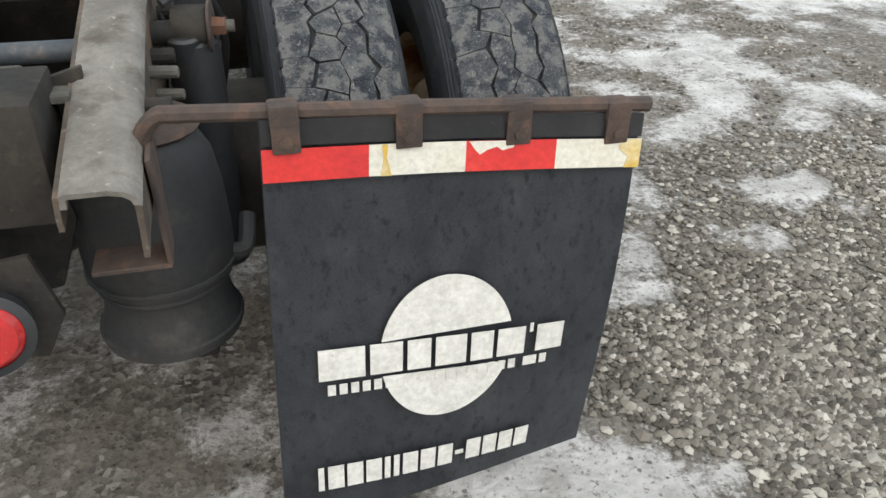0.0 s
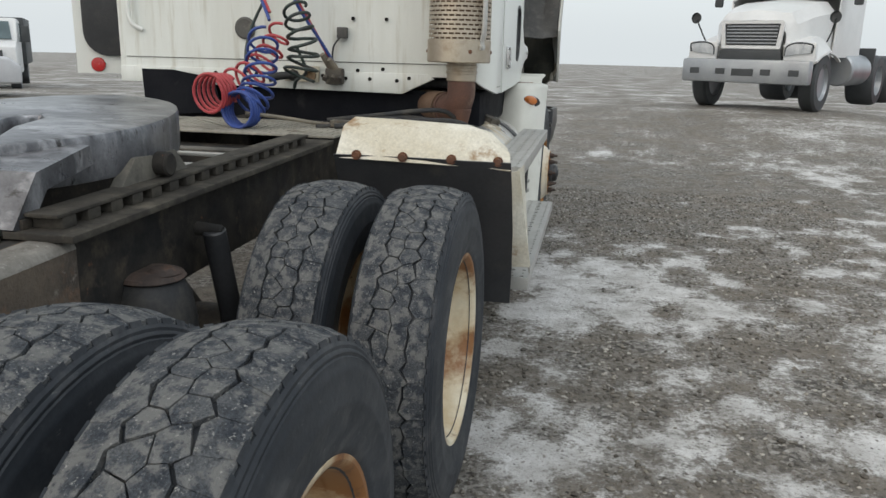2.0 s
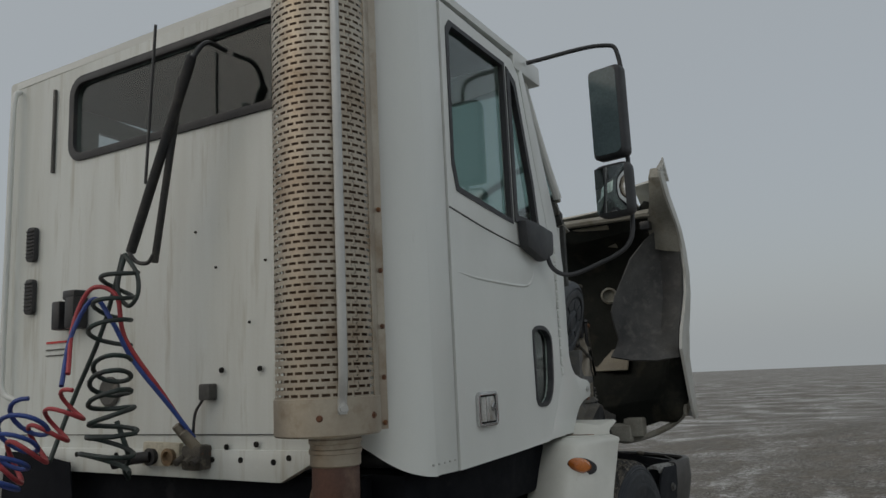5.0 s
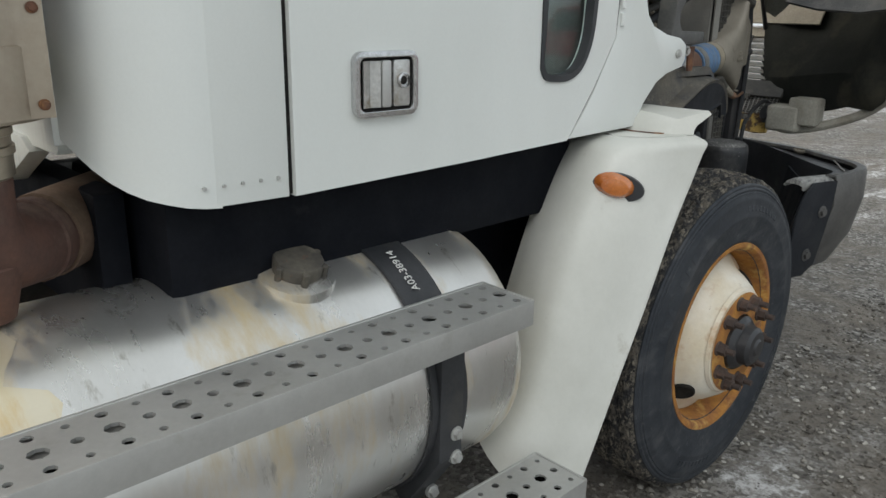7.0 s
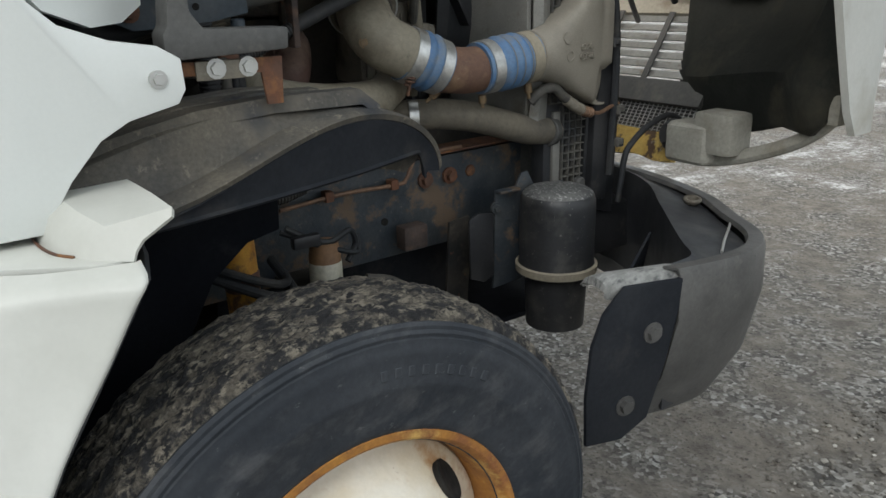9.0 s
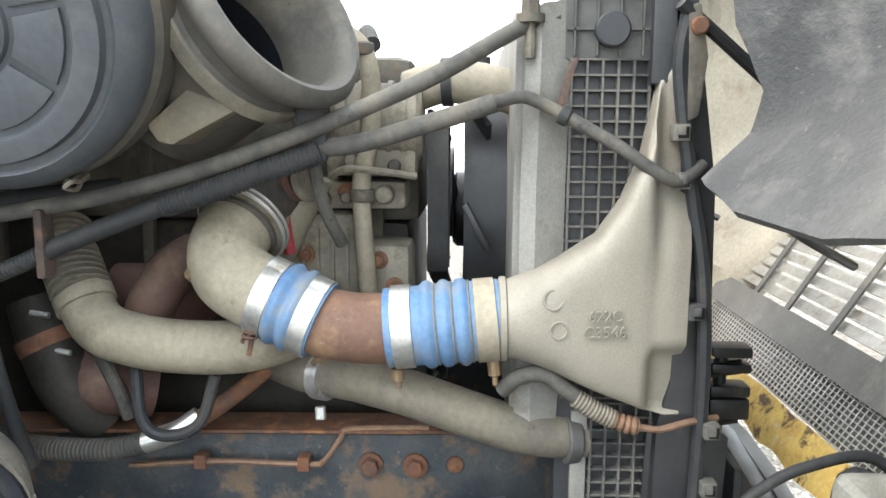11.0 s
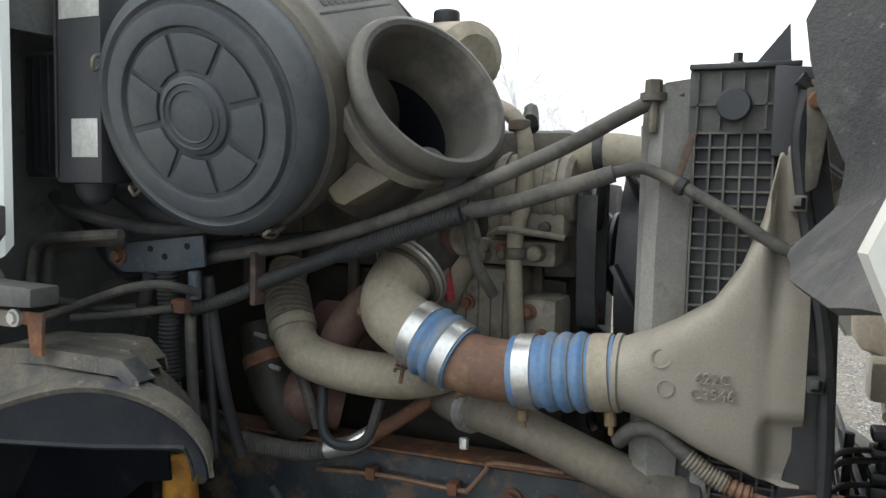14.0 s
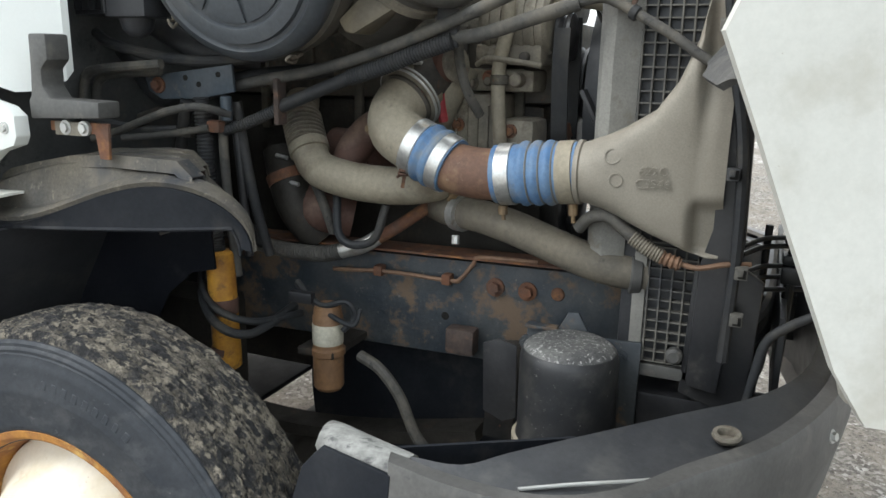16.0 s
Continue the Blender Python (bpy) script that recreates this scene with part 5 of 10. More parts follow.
for j in range(rws):
    za, zb = z0 + (z1 - z0) * j / rws, z0 + (z1 - z0) * (j + 1) / rws
    zm, hh = (za + zb) / 2, 0.0042
    for i in range(cols + 1):
        a0 = -215 + pitch * (i - (0.5 if j % 2 else 0.0))
        e = [a0, a0 + 0.12 * pitch, a0 + 0.31 * pitch, a0 + 0.5 * pitch, a0 + 0.69 * pitch, a0 + 0.88 * pitch, a0 + pitch]
        e = [radians(v) for v in e]
        for k in range(6):
            if k in (0, 5):
                bm2.faces.new([sp(e[k], za), sp(e[k + 1], za), sp(e[k + 1], zb), sp(e[k], zb)])
            else:
                bm2.faces.new([sp(e[k], za), sp(e[k + 1], za), sp(e[k + 1], zm - hh), sp(e[k], zm - hh)])
                bm2.faces.new([sp(e[k], zm + hh), sp(e[k + 1], zm + hh), sp(e[k + 1], zb), sp(e[k], zb)])
bmesh.ops.delete(bm2, geom=[v for v in bm2.verts if not v.link_faces], context='VERTS')
bmesh.ops.remove_doubles(bm2, verts=bm2.verts, dist=0.0002)
shield = part("heat_shield", bm2, "stainless", truck, "slotted stainless exhaust heat shield, heat-stained")
b = lathe([(SR + 0.002, 1.395), (SR + 0.006, 1.40), (SR + 0.006, 1.505), (SR + 0.002, 1.508), (SR - 0.004, 1.50), (SR - 0.004, 1.40)], (SX, SY, 0), (0, 0, 1), 48, closed=True)
part("shield_band", b, "stainless", truck, "plain stainless band at the shield's foot")
SA = radians(-37)


def on_stack(r, z, a=SA):
    return (SX + r * math.cos(a), SY + r * math.sin(a), z)


b = tube([on_stack(SR + 0.009, 1.46), on_stack(SR + 0.010, 1.50), on_stack(SR + 0.022, 1.55), on_stack(SR + 0.026, 1.62), on_stack(SR + 0.026, 1.9), on_stack(SR + 0.026, 2.7), on_stack(SR + 0.02, 3.2)], 0.014, 10, flat=0.6)
eb = skin([[on_stack(SR + 0.003, z, radians(a)) for a in (10, 18, 26, 34)] + [(SX + 0.130, SY + 0.105, z), (SX + 0.135, SY + 0.132, z)] for z in (1.40, 1.9, 2.5, 3.24)], thick=0.003)
for z in (1.42, 1.56, 1.72, 1.9, 2.1):
    part("flange_rivet", bolt((SX + 0.134, SY + 0.118, z), (1, -0.2, 0), 0.006, 0.005), "rust", truck)
part("shield_edge", eb, "stainless", truck, "plain riveted edge of the heat shield")
part("grab_strap", b, "galv", truck, "bright grab strap down the shield")
part("strap_bolt", bolt(on_stack(SR + 0.016, 1.475), (math.cos(SA), math.sin(SA), 0), 0.011, 0.008), "galv", truck)
for zz in (1.45,):
    for a in (-170, -60, 5):
        part("shield_bolt", bolt((SX + (SR + 0.006) * math.cos(radians(a)), SY + (SR + 0.006) * math.sin(radians(a)), zz), (math.cos(radians(a)), math.sin(radians(a)), 0), 0.007, 0.006), "rust", truck)
PX, PY = SX + 0.014, SY + 0.016
part("exhaust_neck", cyl((PX, PY, 1.30), (PX, PY, 1.42), 0.078, seg=28, w=0.004), "stainless", truck)
b = tube([(PX, PY, 1.33), (PX, PY, 1.23), (PX - 0.025, PY + 0.028, 1.175), (PX - 0.085, PY + 0.10, 1.155), (PX - 0.20, PY + 0.24, 1.155), (PX - 0.42, PY + 0.50, 1.155)], 0.073, 22)
part("exhaust_elbow", b, "elbowrust", truck, "dark rust-red exhaust elbow")
for z in (1.345, 1.375):
    part("neck_band", lathe([(0.078, -0.008), (0.082, -0.006), (0.082, 0.006), (0.078, 0.008)], (PX, PY, z), (0, 0, 1), 32), "stainless", truck)
part("exhaust_clamp", lathe([(0.073, -0.014), (0.078, -0.012), (0.078, 0.012), (0.073, 0.014)], (PX - 0.10, PY + 0.118, 1.155), (-0.64, 0.77, 0), 28), "elbowrust", truck)
part("exhaust_sleeve", tube([(PX - 0.115, PY + 0.137, 1.155), (PX - 0.25, PY + 0.30, 1.155), (PX - 0.38, PY + 0.455, 1.155)], 0.081, 24), "muffler", truck, "brown-grey sleeve on the exhaust pipe")
part("exhaust_foot", cyl((PX - 0.005, PY + 0.01, 1.055), (PX - 0.005, PY + 0.01, 1.16), 0.040, 0.062, seg=22, w=0.006), "elbowrust", truck, "rust-dark drain foot under the elbow")

# ---- deck behind the cab ----
part("deck_plate", box(-0.50, 0.50, 2.98, 3.62, rise(3.2) + 0.02, rise(3.2) + 0.03, 0.002), "deck", truck, "dusty tread-plate deck behind the cab")
b = bmesh.new()
rq = random.Random(4)
for i in range(24):
    for j in range(16):
        cx, cy = -0.47 + i * 0.041, 3.01 + j * 0.039
        a = 45 if (i + j) % 2 else -45
        q = box(-0.013, 0.013, -0.0035, 0.0035, 0, 0.003, 0)
        turned(q, Matrix.Translation((cx, cy, rise(3.2) + 0.0295)) @ pose(0, 0, 0, 0, 0, a))
        join(b, q)
tagged(part("tread_pattern", b, "deck", truck, flat=True), "raised tread pattern", kind="stuff")

part("deck_plate", box(-0.97, -0.52, 3.06, 3.60, rise(3.2) + 0.02, rise(3.2) + 0.03, 0.002), "deck", truck, "dusty tread-plate deck beside the frame")
for y0, y1, x0, x1, lift in ((2.19, 2.265, -0.33, 0.33, 0.012), (2.415, 2.455, -0.33, 0.33, 0.022), (2.62, 2.70, -0.33, 0.33, 0.004)):
    part("deck_bar", rail_piece(x0, x1, y0, y1, lift - 0.012, lift, 0.003), "galv" if lift > 0.01 else "frame_top", truck, "wet bright cross bar between the rails" if lift > 0.01 else "")
for x0, x1 in ((-0.95, -0.90), (-0.60, -0.55)):
    part("deck_stay", rail_piece(x0, x1, 2.70, 3.58, -0.04, 0.018, 0.004), "frame", truck)

# ---- cab ----
XS = 1.068      # right side of the cab
YB = 3.97       # its rear wall
corner = [(XS - 0.20 + 0.20 * math.sin(radians(a)), YB + 0.20 - 0.20 * math.cos(radians(a))) for a in range(0, 91, 9)]
# rear wall with its window
b = plate(rounded(-1.16, XS - 0.20, 1.31, 3.06, 0.01, 1), 'y', YB, YB + 0.04, holes=[rounded(-0.66, 0.66, 2.60, 2.95, 0.07)], w=0.0)
cab = part("cab_rear_wall", b, "rearwhite", truck, "white painted rear wall of the cab")
part("rear_window_seal", plate(rounded(-0.685, 0.685, 2.575, 2.975, 0.085), 'y', YB - 0.010, YB + 0.012, holes=[rounded(-0.65, 0.65, 2.61, 2.94, 0.06)], w=0.003), "black", cab, "black rubber window seal")
gob = part("rear_window_pane", plate(rounded(-0.655, 0.655, 2.605, 2.945, 0.06), 'y', YB + 0.012, YB + 0.018, w=0), "darkglass", cab)
gob.visible_shadow = False
part("rear_sill", plate([(-1.16, 1.325), (0.70, 1.325), (0.74, 1.30), (0.60, 1.235), (0.56, 1.215), (-0.95, 1.235), (-1.16, 1.235)], 'y', YB - 0.012, YB + 0.03, w=0.004), "rearwhite", cab, "riveted lower sill of the rear wall")
for x, z in ((0.235, 1.29), (0.375, 1.29), (0.305, 1.335), (0.45, 1.345), (0.53, 1.285), (0.28, 1.612), (0.47, 1.61), (0.60, 1.30), (0.10, 1.30), (-0.1, 1.30), (-0.3, 1.30), (-0.55, 1.30), (0.25, 2.0), (0.5, 2.0), (0.14, 2.15), (0.42, 1.78), (0.62, 1.75)):
    part("rivet_hole", cyl((x, YB - 0.016, z), (x, YB - 0.010, z), 0.0105 if z < 1.7 else 0.005, seg=12), "groove", cab)
# rounded rear corner, side and front shell
foot = (1.345, 1.335, 1.318, 1.297, 1.277, 1.26, 1.247, 1.238, 1.230, 1.225, 1.222)
rows = [[(x, y, z0 + f * (1.40 - z0)) for (x, y), z0 in zip(corner, foot)] for f in (0, 0.3, 0.65, 1)] + [[(x, y, z) for x, y in corner] for z in (1.6, 2.0, 2.4, 2.8, 3.06)]
part("corner_panel", skin(rows, thick=0.02), "white", truck, "white rounded rear corner panel of the cab")
part("corner_flange", box(XS - 0.225, XS - 0.185, YB - 0.010, YB + 0.012, 1.33, 3.05, 0.003), "white", truck)
for k in range(12):
    part("rivet", cyl((XS - 0.205, YB - 0.014, 1.40 + 0.14 * k), (XS - 0.205, YB - 0.008, 1.40 + 0.14 * k), 0.0035, seg=8), "galv", truck)
sidep = plate([(4.16, 1.225), (4.31, 1.222), (4.31, 3.05), (4.16, 3.05)], 'x', XS - 0.03, XS, w=0.003)
part("side_panel", sidep, "white", truck, "white cab side behind the door")
for k in range(4, 9):
    part("rivet", cyl((XS - 0.002, 3.99 + 0.037 * k, 1.262), (XS + 0.004, 3.99 + 0.037 * k, 1.262), 0.0035, seg=8), "galv", truck)
# the door: outline with window, quarter window and low kerb window
door_o = [(4.322, 1.222), (4.80, 1.232), (5.156, 1.243), (5.206, 1.305), (5.256, 1.37), (5.340, 1.50), (5.345, 1.60), (5.345, 1.73), (5.34, 2.0), (5.27, 2.28), (5.17, 2.56), (5.05, 2.93), (4.98, 2.985), (4.322, 3.0)]
win = [(4.37, 2.36), (4.40, 2.26), (4.61, 2.235), (4.885, 2.205), (4.885, 2.925), (4.40, 2.93), (4.37, 2.89)]
vent = [(4.935, 2.225), (5.17, 2.22), (5.13, 2.42), (4.99, 2.86), (4.935, 2.90)]
low_rim = [(5.030, 1.43), (5.048, 1.405), (5.09, 1.397), (5.15, 1.40), (5.20, 1.43), (5.235, 1.50), (5.246, 1.60), (5.246, 1.68), (5.235, 1.715), (5.20, 1.742), (5.15, 1.755), (5.085, 1.754), (5.045, 1.738), (5.028, 1.70)]
low_rim = [(p.x, p.y) for p in spline([(y, z, 0) for y, z in low_rim + low_rim[:1]], 4)[:-1]]


def inset(pts, c, d):
    """An outline drawn in towards its middle by d."""
    return [(y + (c[0] - y) * d / math.hypot(c[0] - y, c[1] - z), z + (c[1] - z) * d / math.hypot(c[0] - y, c[1] - z)) for y, z in pts]


low = inset(low_rim, (5.137, 1.577), 0.012)
b = plate(door_o, 'x', XS - 0.028, XS + 0.004, holes=[win, vent, low], w=0.0)
door = part("door", b, "white", truck, "white cab door with dulled paint")
# dark strips added behind the door gap to blacken it
part("door_gap_seal", box(XS - 0.016, XS - 0.008, 4.296, 4.336, 1.225, 3.04, 0), "groove", door)
part("door_gap_seal", plate([(5.14, 1.245), (5.19, 1.305), (5.24, 1.37), (5.325, 1.50), (5.335, 1.73), (5.33, 2.0), (5.26, 2.28), (5.285, 2.29), (5.36, 2.0), (5.37, 1.73), (5.37, 1.60), (5.358, 1.50), (5.27, 1.36), (5.22, 1.295), (5.168, 1.24)], 'x', XS - 0.008, XS - 0.003, w=0), "black", door)
part("window_seal", plate([(y + (0.012 if y > 4.7 else -0.012), z + (0.012 if z > 2.5 else -0.012)) for y, z in win], 'x', XS - 0.02, XS + 0.008, holes=[[(y + (-0.008 if y > 4.7 else 0.008), z + (-0.008 if z > 2.5 else 0.008)) for y, z in win]], w=0.0), "black", door)
part("vent_seal", plate([(4.912, 2.205), (5.185, 2.20), (5.145, 2.425), (5.005, 2.88), (4.912, 2.925)], 'x', XS - 0.02, XS + 0.010, holes=[[(4.945, 2.24), (5.155, 2.235), (5.118, 2.42), (4.982, 2.845), (4.945, 2.875)]], w=0.0), "black", door, "black quarter window frame")
part("low_window_seal", plate(low_rim, 'x', XS - 0.02, XS + 0.009, holes=[inset(low_rim, (5.137, 1.577), 0.017)], w=0.0), "black", door)
for pl, nm in ((win, "door_window_pane"), (vent, "quarter_window_pane"), (low, "low_window_pane")):
    g = part(nm, plate(pl, 'x', XS - 0.018, XS - 0.013, w=0), "glass", door)
    g.visible_shadow = False
# grey panel added behind the low window so its glass looks paler
part("low_window_backing", box(XS - 0.075, XS - 0.07, 4.95, 5.30, 1.36, 1.80, 0), "interior", door)
# paddle handle
hy0, hy1, hz0, hz1 = 4.456, 4.620, 1.357, 1.486
part("handle_bezel", plate(rounded(hy0, hy1, hz0, hz1, 0.022), 'x', XS + 0.002, XS + 0.018, holes=[rounded(hy0 + 0.013, hy1 - 0.013, hz0 + 0.012, hz1 - 0.012, 0.014)], w=0.003), "chrome", door, "chrome door handle surround")
part("handle_pocket", box(XS + 0.001, XS + 0.0055, hy0 + 0.010, hy1 - 0.010, hz0 + 0.009, hz1 - 0.009, 0), "groove", door)
b = skin([[(XS + 0.007 + 0.007 * abs(math.cos(math.pi * k / 6)), hy0 + 0.024 + 0.043 * k / 6, z) for k in range(7)] for z in (hz0 + 0.019, hz1 - 0.019)], thick=0.003)
part("handle_paddle", b, "clamp", door, "worn dished paddle door handle")
part("handle_grip", plate(rounded(hy0 + 0.070, hy0 + 0.094, hz0 + 0.018, hz1 - 0.018, 0.005), 'x', XS + 0.006, XS + 0.016, w=0.003), "galv", door)
part("handle_panel", plate(rounded(hy0 + 0.101, hy1 - 0.019, hz0 + 0.018, hz1 - 0.018, 0.006), 'x', XS + 0.006, XS + 0.013, w=0.002), "clamp", door)
part("handle_lock", lathe([(0.016, 0), (0.016, 0.008), (0.0125, 0.011), (0.0115, 0.005), (0, 0.004)], (XS + 0.010, hy1 - 0.038, hz0 + 0.070), (1, 0, 0), 24), "chrome", door)
part("key_slot", cyl((XS + 0.0125, hy1 - 0.038, hz0 + 0.070), (XS + 0.0155, hy1 - 0.038, hz0 + 0.070), 0.0085, seg=16), "groove", door)
# crease pressed into the door under the window
part("belt_seam", tube([(XS + 0.004, 4.325, 2.176), (XS + 0.004, 4.47, 2.155), (XS + 0.004, 4.613, 2.135), (XS + 0.004, 4.80, 2.115), (XS + 0.004, 4.955, 2.10)], 0.0035, 8), "core", door, "dirty seam under the window")
part("door_crease", tube([(XS - 0.002, 4.36, 1.935), (XS + 0.002, 4.50, 1.925), (XS + 0.003, 4.65, 1.922), (XS + 0.003, 4.96, 1.925), (XS + 0.002, 5.06, 1.955), (XS - 0.002, 5.10, 2.03)], 0.006, 8), "white", door)
for k in range(14):
    part("hinge_knuckle", cyl((XS + 0.003, 5.366, 1.53 + 0.045 * k), (XS + 0.003, 5.366, 1.565 + 0.045 * k), 0.008, seg=10, w=0.002), "white", door)
# pillar, cowl side and cowl
cowl_o = [(5.165, 1.245), (5.47, 1.252), (5.515, 1.32), (5.56, 1.372), (5.60, 1.396), (5.67, 1.415), (5.682, 1.435), (5.68, 1.478), (5.65, 1.497), (5.59, 1.507), (5.53, 1.53), (5.50, 1.56), (5.478, 1.62), (5.478, 2.05), (5.45, 2.20), (5.415, 2.30), (5.23, 2.72), (5.11, 2.98), (5.07, 2.945), (5.185, 2.56), (5.285, 2.285), (5.355, 2.0), (5.36, 1.73), (5.36, 1.60), (5.35, 1.505), (5.265, 1.365), (5.215, 1.30)]
b = plate(cowl_o, 'x', XS - 0.035, XS + 0.001, w=0.004)
for v in b.verts:
    v.co.x += 0.024 * fade(v.co.y, 5.48, 5.70)
cowl = part("cowl_side", b, "white", truck, "white cowl side and windscreen pillar")
part("cowl_screw", bolt((XS + 0.023, 5.645, 1.452), (1, 0, 0), 0.009, 0.006), "galv", cowl)
for s_ in (1, -1):
    cr = [(1.064, 5.474), (1.044, 5.520), (1.006, 5.585), (0.965, 5.638), (0.942, 5.675), (0.927, 5.68)]
    b = skin([[(s_ * x, y, (1.60, 1.548, 1.522, 1.526, 1.55, 1.57)[k] if z == 0 else z - 0.25 * k * 0.06 * (z > 2.1)) for k, (x, y) in enumerate(cr)] for z in (0, 1.66, 1.8, 1.95, 2.1, 2.26)], thick=0.012)
    part("cowl_corner", b, "white", truck, "white rounded front corner of the cowl")
part("cowl_side", plate([(y, min(z, 2.42)) for y, z in cowl_o], 'x', -XS - 0.002, -XS + 0.05, w=0.0), "white", truck)
part("far_side_panel", plate([(4.0, 1.23), (5.3, 1.25), (5.4, 2.1), (5.05, 2.98), (4.0, 3.05)], 'x', -XS - 0.06, -XS - 0.03, holes=[[(4.4, 2.25), (5.1, 2.15), (4.95, 2.9), (4.42, 2.92)]], w=0.0), "white", truck)
part("cab_roof", skin([[(x, y, 3.05 + 0.06 * math.cos(x * 1.4) * min(1, (y - 3.9) * 3)) for x in np.linspace(-1.1, 1.07, 9)] for y in (3.965, 4.1, 4.4, 4.8, 5.0, 5.08)], thick=0.03), "white", truck, "white cab roof")
part("roof_header", box(-1.1, 1.07, 5.02, 5.34, 2.96, 3.06, 0.015), "white", truck)
def wy(x):
    return 5.65 - 0.13 * (x / 1.05) ** 2


def wz(x):
    return 2.335 + 0.10 * (x / 1.05) ** 2


ws = [[(x, wy(x), wz(x)), (x * 0.98, wy(x) - 0.15, 2.65), (x * 0.96, wy(x) - 0.31, 2.97)] for x in np.linspace(-1.04, 1.04, 13)]
g = part("windscreen", skin(ws, thick=0.006), "screen", truck, "curved windscreen glass")
g.visible_shadow = False
part("screen_seal", tube([(x, wy(x) + 0.006, wz(x)) for x in np.linspace(-1.05, 1.05, 13)], 0.018, 8, 3), "black", truck)
part("screen_pillar", tube([(0.0, 5.66, 2.34), (0.0, 5.505, 2.65), (0.0, 5.345, 2.97)], 0.022, 8), "black", truck)
for s in (1, -1):
    part("windscreen_pillar", tube([(s * 1.05, wy(1.05), 2.42), (s * 1.03, wy(1.05) - 0.12, 2.65), (s * 1.01, wy(1.05) - 0.28, 2.98)], 0.022, 10), "white", truck)
part("cowl_top", skin([[(x, wy(x) + 0.005, wz(x) - 0.012), (x, wy(x) + 0.05, wz(x) - 0.035), (x, wy(x) + 0.075, wz(x) - 0.07)] for x in np.linspace(-1.03, 1.03, 11)], thick=0.02), "shroud", truck, "dusty grey cowl panel below the windscreen")
part("cowl_front", skin([[(x, wy(x) + 0.07, wz(x) - 0.075), (x, wy(x) + 0.13, wz(x) - 0.13), (x, wy(x) + 0.12, 1.98)] for x in np.linspace(-1.03, 1.03, 11)], thick=0.02), "firewall", truck, "grey cowl front below the seal")
part("cowl_shelf", skin([[(x, wy(x) + 0.10, wz(x) - 0.125), (x, wy(x) + 0.19, wz(x) - 0.15)] for x in np.linspace(0.35, 1.03, 6)], thick=0.006), "hoodrim", truck, "pale ledge under the cowl seal")
part("screen_trim", tube([(x, wy(x) + 0.028, wz(x) - 0.016) for x in np.linspace(-1.05, 1.05, 13)], 0.012, 6, 3), "hoodrim", truck, "pale trim strip along the windscreen foot")
part("cowl_seal", tube([(x, wy(x) + 0.085, wz(x) - 0.075) for x in np.linspace(-1.02, 1.02, 11)], 0.028, 10, 3), "rubber", truck, "black rubber cowl seal")
part("firewall", box(-1.0, 1.0, 5.44, 5.50, 1.15, 2.12, 0.01), "firewall", truck, "grimy dark firewall")
part("cab_floor", box(-1.0, XS - 0.05, 4.19, 5.45, 1.24, 1.29, 0.01), "blackmetal", truck)
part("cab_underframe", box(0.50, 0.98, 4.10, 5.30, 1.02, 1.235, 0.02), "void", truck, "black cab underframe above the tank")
part("headliner", box(-1.0, 1.0, 4.05, 5.0, 2.975, 2.99, 0), "interior", truck)
part("dashboard", box(-0.98, 0.98, 5.05, 5.40, 1.75, 2.14, 0.05), "interior", truck, "grey dashboard behind the windscreen")
for x in (-0.55, 0.55):
    b = box(x - 0.26, x + 0.26, 4.45, 4.95, 1.62, 1.78, 0.05)
    box(x - 0.25, x + 0.25, 4.32, 4.48, 1.75, 2.35, 0.05, b)
    part("seat", b, "interior", truck, "grey cloth cab seat")
part("steering_wheel", lathe([(0.205, -0.014), (0.222, 0), (0.205, 0.014), (0.188, 0)], (-0.5, 4.98, 2.12), (0, -0.6, 1), 32, closed=True), "black", truck)
# wiper blades resting low on the screen
def on_screen(x, h, lift=0.02):
    return (x, wy(x) - 0.48 * h + lift, wz(x) + h)


for x0 in (-0.98, 0.10):
    b = tube([(x0, wy(x0) + 0.06, wz(x0) - 0.03), on_screen(x0 + 0.12, 0.04, 0.035), on_screen(x0 + 0.42, 0.13, 0.04)], 0.014, 8)
    tube([on_screen(x0 + 0.10, 0.05), on_screen(x0 + 0.42, 0.12), on_screen(x0 + 0.80, 0.20)], 0.017, 6, bm=b)
    tube([on_screen(x0 + 0.22, 0.095, 0.035), on_screen(x0 + 0.42, 0.14, 0.045), on_screen(x0 + 0.62, 0.18, 0.035)], 0.010, 6, bm=b)
    part("wiper", b, "black", truck, "black wiper arm and blade")

# mirrors on their bracket
b = plate([(4.925, 2.215), (4.94, 2.09), (5.13, 2.045), (5.24, 2.09), (5.25, 2.20), (5.10, 2.215)], 'x', XS + 0.005, XS + 0.055, w=0.02)
mirror_arm = part("mirror_bracket", b, "black", truck, "black plastic mirror bracket on the door")
part("mirror_arm", tube([(1.11, 5.16, 2.10), (1.13, 5.18, 2.02), (1.19, 5.22, 1.985), (1.30, 5.27, 2.02), (1.45, 5.31, 2.10), (1.48, 5.33, 2.25), (1.48, 5.33, 2.6), (1.48, 5.33, 3.0), (1.40, 5.30, 3.08), (1.08, 5.15, 3.02)], 0.0105, 10), "black", mirror_arm, "black tubular mirror arm")
mb = box(-0.085, 0.085, -0.045, 0.045, -0.22, 0.22, 0.035, seg=4)
part("mirror_housing", mb, "black", mirror_arm, "tall black mirror housing", at=pose(1.43, 5.27, 2.725, 0, 0, -12))
